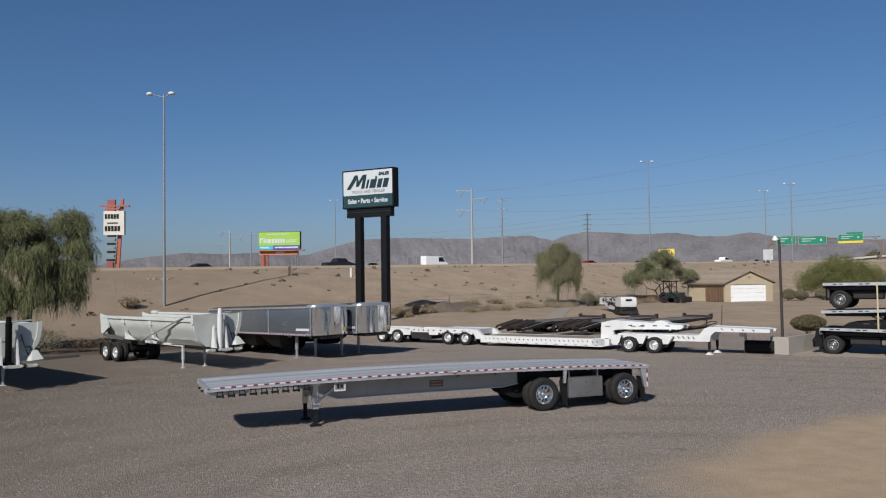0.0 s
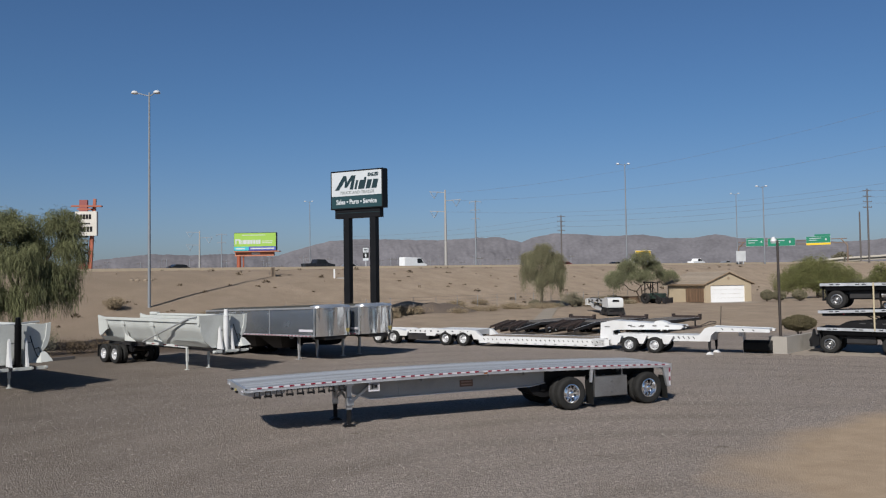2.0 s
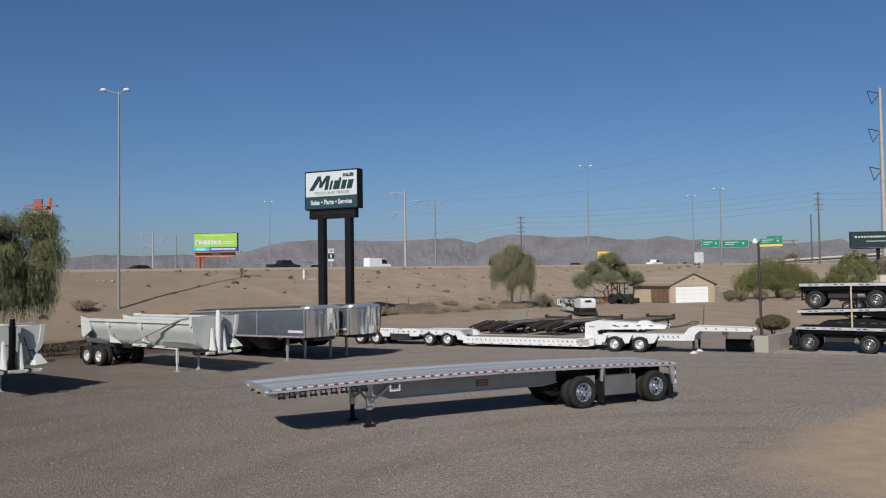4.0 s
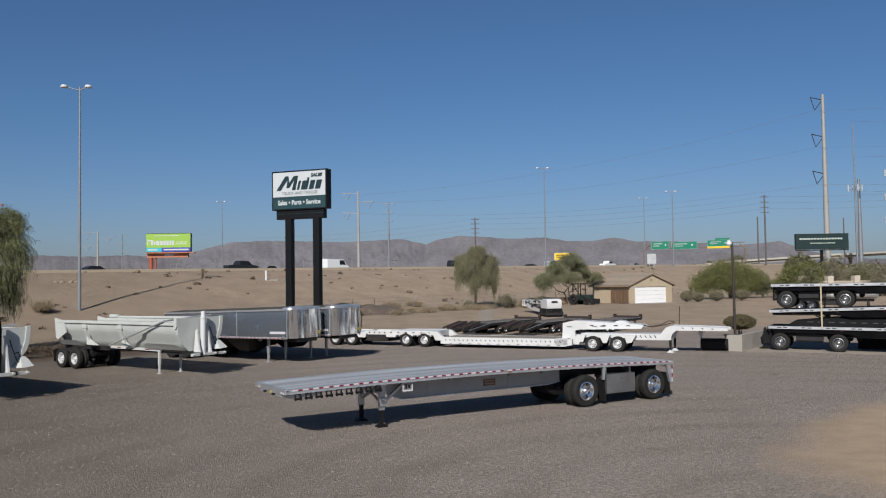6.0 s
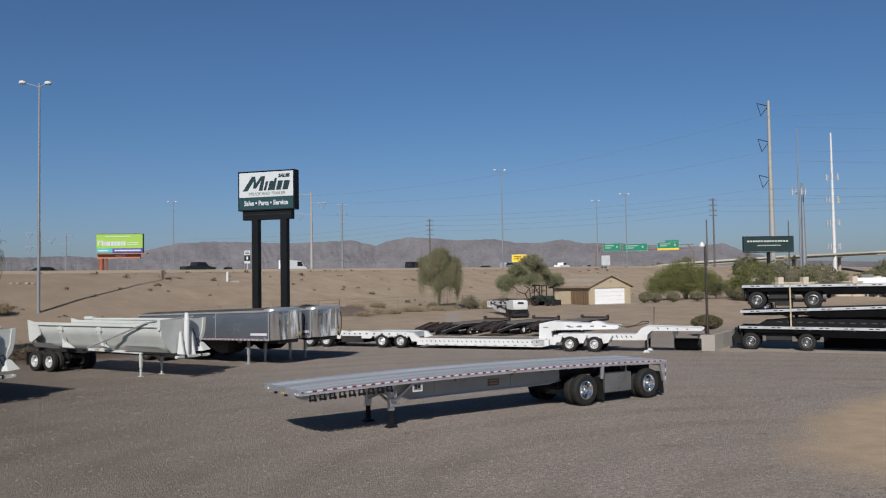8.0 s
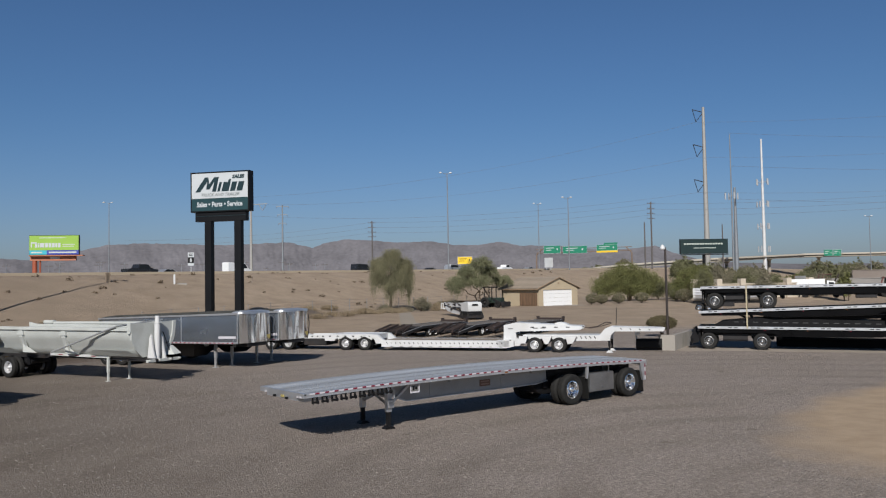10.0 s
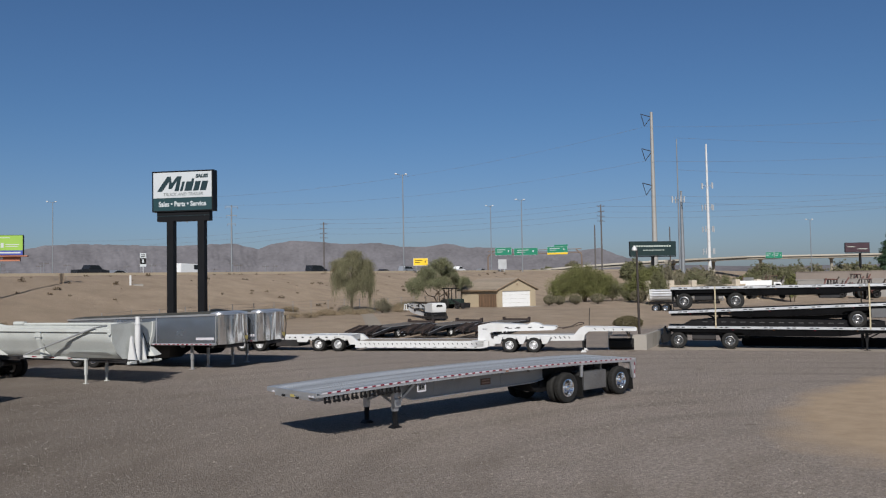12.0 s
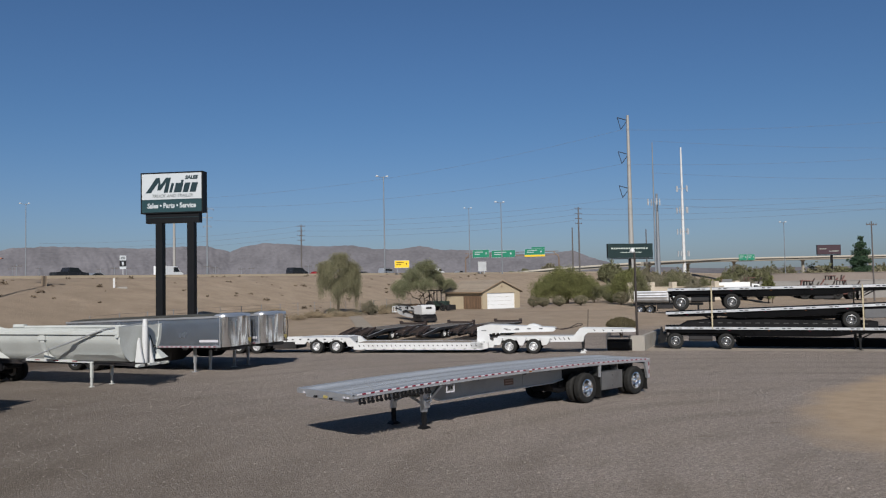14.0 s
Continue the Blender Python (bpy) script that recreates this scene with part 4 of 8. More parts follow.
    bm = bmesh.new()
    prism(bm, [(-1.2, 2.4), (-1.15, 1.95), (-0.9, 1.5), (-0.5, 1.2), (0.5, 1.2), (0.9, 1.5), (1.15, 1.95), (1.2, 2.4)], "x", -8.01, -7.95)
    part("tailgate", bm, WHITE_PAINT, t)
    return t


DUMP_YAW = -66
end_dump(pose(1.14, 20.87, 0, 0, 0, DUMP_YAW), "white half-round dump trailer parked on its front legs")
end_dump(pose(-7.75, 16.4, 0, 0, 0, DUMP_YAW), "white dump trailer with a black hoist beside a weeping tree", BLACK_PAINT)

# ---- polished hopper trailers ----


def rounded_front(x0, x1, half, r, n=7):
    """Plan outline of a box with round front corners."""
    pts = [(x0, -half), (x1 - r, -half)]
    pts += [(x1 - r + r * math.sin(radians(a)), -half + r - r * math.cos(radians(a))) for a in [90 * i / n for i in range(1, n + 1)]]
    pts += [(x1, half - r)] + [(x1 - r + r * math.cos(radians(a)), half - r + r * math.sin(radians(a))) for a in [90 * i / n for i in range(1, n + 1)]]
    return pts + [(x0, half)]


def hopper(m, label):
    t = thing("hopper_trailer", m, label, "trailer", "polished hopper trailers")
    x0, x1, half, lo, hi = -8.2, 2.30, 1.27, 1.37, 2.93

    def lean(bm):
        for v in bm.verts:
            v.co.z -= (2.3 - v.co.x) * 0.026 * max(0.0, (v.co.z - 0.8) / 2.0)
        return bm

    out = rounded_front(x0, x1, half, 0.28, 10)
    # the front sheet is lightly dished between its seams
    fine = []
    for i, (p, q) in enumerate(zip(out, out[1:])):
        cuts = 1 if i == 0 or i == len(out) - 2 else (30 if abs(p[1] - q[1]) > 0.5 else 2)
        fine += [(p[0] + (q[0] - p[0]) * k / cuts, p[1] + (q[1] - p[1]) * k / cuts) for k in range(cuts)]
    fine.append(out[-1])
    tilt = lambda x, y, z: (0.15 * math.sin(y * 4.3 + 0.6) + 0.06 * math.sin(y * 11.0 + 2.0)) * (z - 2.1) * (0.3 if x > x1 - 0.15 else 0.0)
    wave = lambda y: 0.09 * (1 - (y / 1.27) ** 2) + 0.008 * math.sin(y * 9.0 + 1.1) + 0.003 * math.sin(y * 21.0)
    out = [(x + (wave(y) if x > x1 - 0.2 else 0), y) for x, y in fine]
    n = len(out)
    bm = bmesh.new()
    a = [bm.verts.new((x + tilt(x, y, lo), y, lo)) for x, y in out]
    b = [bm.verts.new((x + tilt(x, y, hi), y, hi)) for x, y in out]
    k0, k1 = 1, n - 2
    for i in range(n):
        j = (i + 1) % n
        f = bm.faces.new((a[i], a[j], b[j], b[i]))
        f.material_index = 0 if i in (0, n - 2, n - 1) else 1
    inner = [(x * 0.995, y * 0.97) for x, y in out]
    c = [bm.verts.new((x, y, hi)) for x, y in inner]
    d = [bm.verts.new((x, y, hi - 0.25)) for x, y in inner]
    for i in range(n):
        j = (i + 1) % n
        bm.faces.new((b[i], b[j], c[j], c[i]))
        bm.faces.new((c[i], c[j], d[j], d[i]))
    bm.faces.new(d[::-1])
    bm.faces.new(a)
    for f in bm.faces:
        f.smooth = True
    part("body", lean(bm), [POLISHED_SHEET, CHROME], t, "polished aluminium body with rounded front", True)
    for s in (-1, 1):
        bm = bmesh.new()
        box(bm, (x0, s * 1.29 - 0.04, hi - 0.06), (2.02, s * 1.29 + 0.04, hi + 0.05), 0, 0.015)
        part("top_rail", lean(bm), ALU_DULL, t)
        bm = bmesh.new()
        box(bm, (x0, s * 1.29 - 0.035, lo - 0.03), (2.05, s * 1.29 + 0.035, lo + 0.07), 0, 0.01)
        part("bottom_rail", lean(bm), ALU, t)
        bm = bmesh.new()
        for k in range(66):
            p = x0 + 0.1 + 0.15 * k
            faces_of(bm, [(p, s * 1.328, lo - 0.005), (p + 0.15, s * 1.328, lo - 0.005), (p + 0.15, s * 1.328, lo + 0.045), (p, s * 1.328, lo + 0.045)], [(0, 1, 2, 3)], k % 2)
        bmesh.ops.remove_doubles(bm, verts=bm.verts, dist=0.0005)
        part("reflective_tape", lean(bm), [WHITE_TAPE, RED_TAPE], t)
        for x in (-1.9, 2.0):
            bm = bmesh.new()
            box(bm, (x, s * 1.27 - 0.010, lo + 0.07), (x + 0.05, s * 1.27 + 0.010, hi - 0.06))
            part("side_seam", lean(bm), ALU, t)
        for x in (-0.6, 1.35):
            bm = bmesh.new()
            prism(bm, [(x - 0.22, lo - 0.03), (x + 0.22, lo - 0.03), (x + 0.08, lo - 0.22), (x - 0.08, lo - 0.22)], "y", s * 0.7 - 0.05, s * 0.7 + 0.05)
            part("leg_bracket", bm, GALV, t)
    # mesh-tarp covered load opening, bowed
    bm = bmesh.new()
    pr = [(-1.26, hi + 0.02), (-0.7, hi + 0.13), (0, hi + 0.17), (0.7, hi + 0.13), (1.26, hi + 0.02), (1.2, hi - 0.04), (0, hi + 0.1), (-1.2, hi - 0.04)]
    prism(bm, pr, "x", x0, 1.72)
    part("tarp", lean(bm), material("grey_mesh_tarp", (0.062, 0.062, 0.056), 0.95, 0, 0.3, 1.6, 20, 0.3, 18, spec=0.08), t, "grey rolled tarp cover", True)
    bm = bmesh.new()
    rim = [(x, y) for x, y in out if x > 1.7]
    rim = [(1.7, -1.27)] + rim + [(1.7, 1.27)]
    m1 = len(rim)
    crown = [(x, y, hi + 0.05) for x, y in rim] + [(x - 0.02, y * 0.98, hi + 0.10) for x, y in rim] + [(min(x, 1.95), y * 0.55, hi + 0.17) for x, y in rim]
    faces_of(bm, [(x + 0.01, y * 1.005, hi - 0.03) for x, y in rim] + crown, [(k * m1 + i, k * m1 + i + 1, (k + 1) * m1 + i + 1, (k + 1) * m1 + i) for k in range(3) for i in range(m1 - 1)])
    part("front_cap", lean(bm), ALU, t, "aluminium front cap", True)
    # white lettered plate on the side
    bm = bmesh.new()
    box(bm, (0.75, -1.284, 1.62), (1.92, -1.274, 1.75), 0)
    part("side_decal", lean(bm), WHITE_TAPE, t)
    bm = bmesh.new()
    box(bm, (2.36, 0.72, 1.50), (2.385, 1.0, 1.74))
    part("front_label", bm, YELLOW_LABEL, t, "yellow front label")
    for y in (-0.75, 0.0, 0.75):
        bm = bmesh.new()
        beam(bm, (2.385 + 0.0 * y, y, lo + 0.05), (2.385, y, hi - 0.08), 0.05, 0.02)
        part("front_seam", bm, ALU_DULL, t)
    bm = bmesh.new()
    tube(bm, [(2.42, 0.98, 2.7), (2.46, 1.02, 2.2), (2.44, 0.95, 1.6), (2.42, 0.85, 1.3)], 0.025, 6)
    part("air_hose", bm, BLACK_RUBBER, t, "thin black air hose")
    bm = bmesh.new()
    box(bm, (1.2, -0.75, lo - 0.2), (2.32, 0.75, lo - 0.01))
    part("kingpin_plate", bm, DARK_STEEL, t)
    # hopper chutes
    for xa, xb in ((-5.6, -3.4), (-3.2, -1.0)):
        bm = bmesh.new()
        faces_of(bm, [(xa, -1.2, lo), (xb, -1.2, lo), (xb, 1.2, lo), (xa, 1.2, lo), (xa + 0.7, -0.5, 0.55), (xb - 0.7, -0.5, 0.55), (xb - 0.7, 0.5, 0.55), (xa + 0.7, 0.5, 0.55)],
                 [(0, 1, 5, 4), (1, 2, 6, 5), (2, 3, 7, 6), (3, 0, 4, 7), (4, 5, 6, 7)])
        part("chute", bm, BLACK_STEEL, t)
    bm = bmesh.new()
    box(bm, (-1.4, -0.6, lo - 0.2), (1.2, 0.6, lo - 0.02))
    for y in (-0.5, 0.5):
        beam(bm, (-7.9, y, lo - 0.25), (-3.4, y, lo - 0.2), 0.1, 0.26)
    part("under_frame", bm, BLACK_STEEL, t)
    for y in (-0.66, 0.66):
        bm = bmesh.new()
        box(bm, (-0.06, y - 0.06, 0.5), (0.07, y + 0.06, lo))
        box(bm, (-0.045, y - 0.045, 0.03), (0.055, y + 0.045, 0.5))
        box(bm, (-0.13, y - 0.12, 0.0), (0.13, y + 0.12, 0.03))
        part("support_leg", bm, GALV, t)
    for x in (-6.4, -7.65):
        holder = thing("axle_set", pose(0, 0, 0), "", "")
        holder.parent = t
        duals(holder, x, 1.27, 0.52, 0.52, 0.27)
    return t


HOP_YAW = -65
hopper(pose(7.55, 23.4, 0, 0, 0, HOP_YAW), "polished aluminium hopper trailer reflecting the blue sky")
hopper(pose(10.4, 24.3, 0, 0, 0, HOP_YAW), "second polished hopper trailer beside its twin")

# ---- the white lowboy with its booster and jeep ----
LOW_YAW = -55.7


def holes(bm, x0, x1, y, z, n, mi=1, w=0.05, h=0.07):
    for i in range(n):
        x = x0 + (x1 - x0) * (i + 0.5) / n
        s = 1 if y > 0 else -1
        box(bm, (x - w, y + s * 0.003 - 0.003, z - h), (x + w, y + s * 0.003 + 0.003, z + h), mi)


def lowboy():
    """x runs forward from the rear bogie's first axle."""
    t = thing("lowboy_trailer", pose(18.12, 27.9, 0, 0, 0, LOW_YAW) @ pose(0, 1.25, 0), "white lowboy trailer with a low deck and raised gooseneck", "trailer")
    # rear bogie
    for s in (-1, 1):
        bm = bmesh.new()
        prism(bm, [(-1.5, 0.62), (-1.5, 1.02), (-0.9, 1.06), (1.9, 1.06), (2.35, 1.0), (2.75, 0.66), (2.75, 0.45), (2.2, 0.45), (2.05, 0.78), (-0.7, 0.78), (-0.8, 0.62)], "y", s * 1.25, s * 0.95)
        holes(bm, -1.4, 2.0, s * 1.25, 0.93, 6, 1, 0.07, 0.04)
        part("bogie_side", bm, [WHITE_CLEAN, BLACK_STEEL], t)
        for x in (0.0, 1.37):
            bm = bmesh.new()
            ring = arc(x, 0.46, 0.60, 25, 155, 8) + arc(x, 0.46, 0.53, 155, 25, 8)
            prism(bm, ring, "y", s * 1.27, s * 0.72)
            part("fender", bm, WHITE_CLEAN, t, "white arched fender")
        bm = bmesh.new()
        faces_of(bm, [(0.50, s * 1.255, 1.02), (0.87, s * 1.255, 1.02), (0.685, s * 1.255, 0.72), (0.50, s * 1.0, 1.02), (0.87, s * 1.0, 1.02), (0.685, s * 1.0, 0.72)], [(0, 1, 2), (3, 5, 4), (0, 3, 4, 1), (1, 4, 5, 2), (2, 5, 3, 0)])
        part("fender_gusset", bm, WHITE_CLEAN, t)
        # main deck side beam
        bm = bmesh.new()
        prism(bm, [(2.6, 0.24), (11.0, 0.20), (11.5, 0.30), (11.5, 0.66), (2.6, 0.68)], "y", s * 1.28, s * 1.02)
        for k in range(26):
            a = 2.95 + 0.31 * k
            beam(bm, (a, s * 1.283, 0.54), (a + 0.07, s * 1.283, 0.45), 0.006, 0.05, 1)
        holes(bm, 3.0, 11.0, s * 1.28, 0.27, 12, 1, 0.09, 0.018)
        part("deck_beam", bm, [WHITE_CLEAN, BLACK_STEEL], t, "white deck beam with rows of dark slots")
    for k in range(8):
        y0 = -1.0 + 0.25 * k
        bm = bmesh.new()
        box(bm, (2.7, y0 + 0.006, 0.60), (11.2, y0 + 0.244, 0.665))
        part("deck_plank", bm, material("worn_deck_wood", (0.174, 0.144, 0.113), 0.85, 0, 0.2, 1, 14, random_tint=0.15, stretch=(0.2, 3, 1)), t)
    bm = bmesh.new()
    box(bm, (-1.4, -0.95, 0.98), (2.2, 0.95, 1.04))
    for x in (-1.4, 0.7, 2.1):
        box(bm, (x, -0.95, 0.7), (x + 0.1, 0.95, 0.98))
    part("bogie_deck", bm, WHITE_CLEAN, t)
    # gooseneck: upright then long arm over the jeep
    for s in (-1, 1):
        bm = bmesh.new()
        prism(bm, [(10.6, 0.30), (11.75, 0.30), (11.9, 0.62), (11.55, 0.80), (11.5, 1.15), (11.8, 1.22), (15.6, 1.30), (15.75, 1.45), (15.65, 1.55), (12.3, 1.74), (11.5, 1.78), (10.75, 1.62), (10.7, 0.72)],
              "y", s * 0.62, s * 0.40)
        holes(bm, 12.2, 15.2, s * 0.62, 1.48, 4, 1, 0.12, 0.03)
        part("neck_side", bm, [WHITE_CLEAN, DARK_STEEL], t)
        bm = bmesh.new()
        prism(bm, [(10.4, 0.28), (11.2, 0.28), (11.2, 0.7), (10.4, 0.68)], "y", s * 1.28, s * 0.62)
        part("neck_shoulder", bm, WHITE_CLEAN, t)
    bm = bmesh.new()
    prism(bm, [(10.75, 1.62), (11.5, 1.78), (12.3, 1.74), (15.65, 1.55), (15.65, 1.49), (12.3, 1.68), (11.5, 1.72), (10.8, 1.56)], "y", -0.5, 0.5)
    box(bm, (10.7, -0.5, 0.5), (10.85, 0.5, 1.6))
    part("neck_top", bm, WHITE_CLEAN, t)
    bm = bmesh.new()
    box(bm, (11.5, -0.35, 0.45), (12.1, 0.35, 1.0), 0, 0.05)
    rod(bm, (11.7, -0.2, 0.7), (13.3, -0.2, 1.35), 0.09, 10)
    rod(bm, (11.7, 0.2, 0.7), (13.3, 0.2, 1.35), 0.09, 10)
    part("neck_lift", bm, DARK_STEEL, t, "dark hydraulic neck lift")
    bm = bmesh.new()
    prism(bm, [(13.9, 1.60), (14.85, 1.56), (14.75, 1.66), (14.5, 1.75), (14.25, 1.78), (14.05, 1.75), (13.95, 1.68)], "y", -0.34, 0.34)
    part("power_pack", bm, WHITE_CLEAN, t, "rounded white power pack", True)
    bm = bmesh.new()
    tube(bm, [(15.6, -0.1, 1.5), (16.0, -0.15, 1.42), (16.6, -0.1, 1.5), (17.1, 0.1, 1.75), (17.4, 0.3, 1.72)], 0.03, 6)
    tube(bm, [(15.6, 0.1, 1.5), (16.1, 0.2, 1.36), (16.8, 0.3, 1.5), (17.4, 0.4, 1.66)], 0.025, 6)
    part("hydraulic_hose", bm, RUST, t, "drooping rust-brown hoses")
    for x in (11.0, 12.6, 13.1):
        bm = bmesh.new()
        box(bm, (x, -0.632, 1.36 + 0.02 * (x - 11)), (x + 0.32, -0.622, 1.42 + 0.02 * (x - 11)))
        part("neck_marking", bm, SHADE_GREY, t, "small grey marking")
    for k in range(7):
        bm = bmesh.new()
        x = -1.15 + 0.42 * k
        box(bm, (x, -1.1, 1.06), (x + 0.05, -0.98, 1.11 if k % 2 else 1.15))
        part("tie_down", bm, WHITE_CLEAN, t)
    for x in (0.0, 1.37):
        holder = thing("axle_set", pose(0, 0, 0), "", "")
        holder.parent = t
        duals(holder, x, 1.27, 0.46, 0.46, 0.25, LOW_WHEEL)
    bm = bmesh.new()
    box(bm, (-3.2, -0.9, 0.30), (-1.5, 0.9, 0.74), 0, 0.04)
    part("rear_step_box", bm, DARK_STEEL, t)
    bm = bmesh.new()
    for s in (-1, 1):
        prism(bm, [(-3.3, 0.76), (-1.5, 0.76), (-1.5, 1.02), (-3.3, 1.0)], "y", s * 0.9, s * 0.7)
        holes(bm, -3.2, -1.6, s * 0.9, 0.9, 4, 1, 0.06, 0.04)
    box(bm, (-3.3, -0.7, 0.86), (-1.5, 0.7, 0.92))
    part("rear_frame", bm, [WHITE_CLEAN, BLACK_STEEL], t)
    # booster
    b = thing("booster_axle_trailer", pose(18.12, 27.9, 0, 0, 0, LOW_YAW) @ pose(-5.45, 1.25, 0), "white two-axle booster coupled behind the lowboy", "trailer")
    bm = bmesh.new()
    for s in (-1, 1):
        prism(bm, [(-0.9, 0.6), (2.2, 0.55), (2.3, 0.85), (1.6, 1.0), (-0.9, 1.0)], "y", s * 1.05, s * 0.8)
    box(bm, (-0.9, -0.8, 0.84), (2.2, 0.8, 0.94))
    part("frame", bm, WHITE_CLEAN, b)
    bm = bmesh.new()
    box(bm, (1.5, -0.3, 0.5), (2.2, 0.3, 0.85), 0, 0.04)
    part("coupler", bm, WHITE_CLEAN, b)
    for x in (-0.1, 1.2):
        holder = thing("axle_set", pose(0, 0, 0), "", "")
        holder.parent = b
        duals(holder, x, 1.27, 0.46, 0.46, 0.25, LOW_WHEEL)
    # jeep
    j = thing("jeep_dolly", pose(24.82, 16.8, 0, 0, 0, LOW_YAW) @ pose(0, 1.2, 0), "white two-axle jeep dolly with its own gooseneck", "trailer")
    for s in (-1, 1):
        bm = bmesh.new()
        prism(bm, [(-1.05, 0.72), (-0.75, 1.02), (3.95, 1.04), (4.28, 1.44), (4.55, 1.54), (7.6, 1.46), (7.75, 1.40), (7.7, 1.28), (4.85, 1.27), (4.62, 1.05), (4.56, 0.72), (2.2, 0.70), (2.0, 0.80), (-0.6, 0.82)], "y", s * 0.85, s * 0.62)
        for k in range(5):
            beam(bm, (2.5 + 0.28 * k, s * 0.853, 0.98), (2.6 + 0.28 * k, s * 0.853, 0.84), 0.006, 0.05, 1)
        for k in range(4):
            beam(bm, (5.2 + 0.55 * k, s * 0.853, 1.46 - 0.015 * k), (5.28 + 0.55 * k, s * 0.853, 1.38 - 0.015 * k), 0.006, 0.05, 1)
        part("frame_side", bm, [WHITE_CLEAN, BLACK_STEEL], j)
        for pts in ([(-1.05, 0.55), (-0.56, 0.55), (-0.42, 0.96), (-0.95, 1.0)], [(0.42, 0.98), (1.08, 0.98), (0.86, 0.52), (0.64, 0.52)], [(1.92, 0.98), (2.6, 0.98), (2.35, 0.56), (2.06, 0.52)]):
            bm = bmesh.new()
            prism(bm, pts, "y", s * 1.18, s * 0.86)
            part("fender", bm, WHITE_CLEAN, j, "white wedge fender")
        bm = bmesh.new()
        box(bm, (4.45, s * 0.78 - 0.06, 0.35), (4.58, s * 0.78 + 0.06, 0.75), 1)
        box(bm, (4.47, s * 0.78 - 0.05, 0.1), (4.56, s * 0.78 + 0.05, 0.36), 1)
        prism(bm, [(4.32, 0.0), (4.72, 0.0), (4.58, 0.14), (4.46, 0.14)], "y", s * 0.78 - 0.16, s * 0.78 + 0.16, 0)
        part("landing_leg", bm, [WHITE_CLEAN, BLACK_STEEL], j, "black leg on a white foot")
    bm = bmesh.new()
    box(bm, (-0.8, -0.7, 0.98), (4.1, 0.7, 1.05))
    prism(bm, [(4.3, 1.42), (4.6, 1.52), (7.6, 1.44), (7.6, 1.38), (4.6, 1.46), (4.35, 1.37)], "y", -0.64, 0.64)
    part("frame_deck", bm, WHITE_CLEAN, j)
    bm = bmesh.new()
    box(bm, (6.0, -0.3, 1.0), (6.25, 0.3, 1.3), 0, 0.02)
    part("kingpin_box", bm, WHITE_CLEAN, j)
    bm = bmesh.new()
    rod(bm, (4.8, 0.7, 1.55), (4.85, 0.7, 2.65), 0.02, 6)
    part("marker_mast", bm, BLACK_STEEL, j)
    for x in (0.0, 1.5):
        holder = thing("axle_set", pose(0, 0, 0), "", "")
        holder.parent = j
        duals(holder, x, 1.2, 0.46, 0.46, 0.25, LOW_WHEEL)


lowboy()

# ---- stack of black flatbeds ----


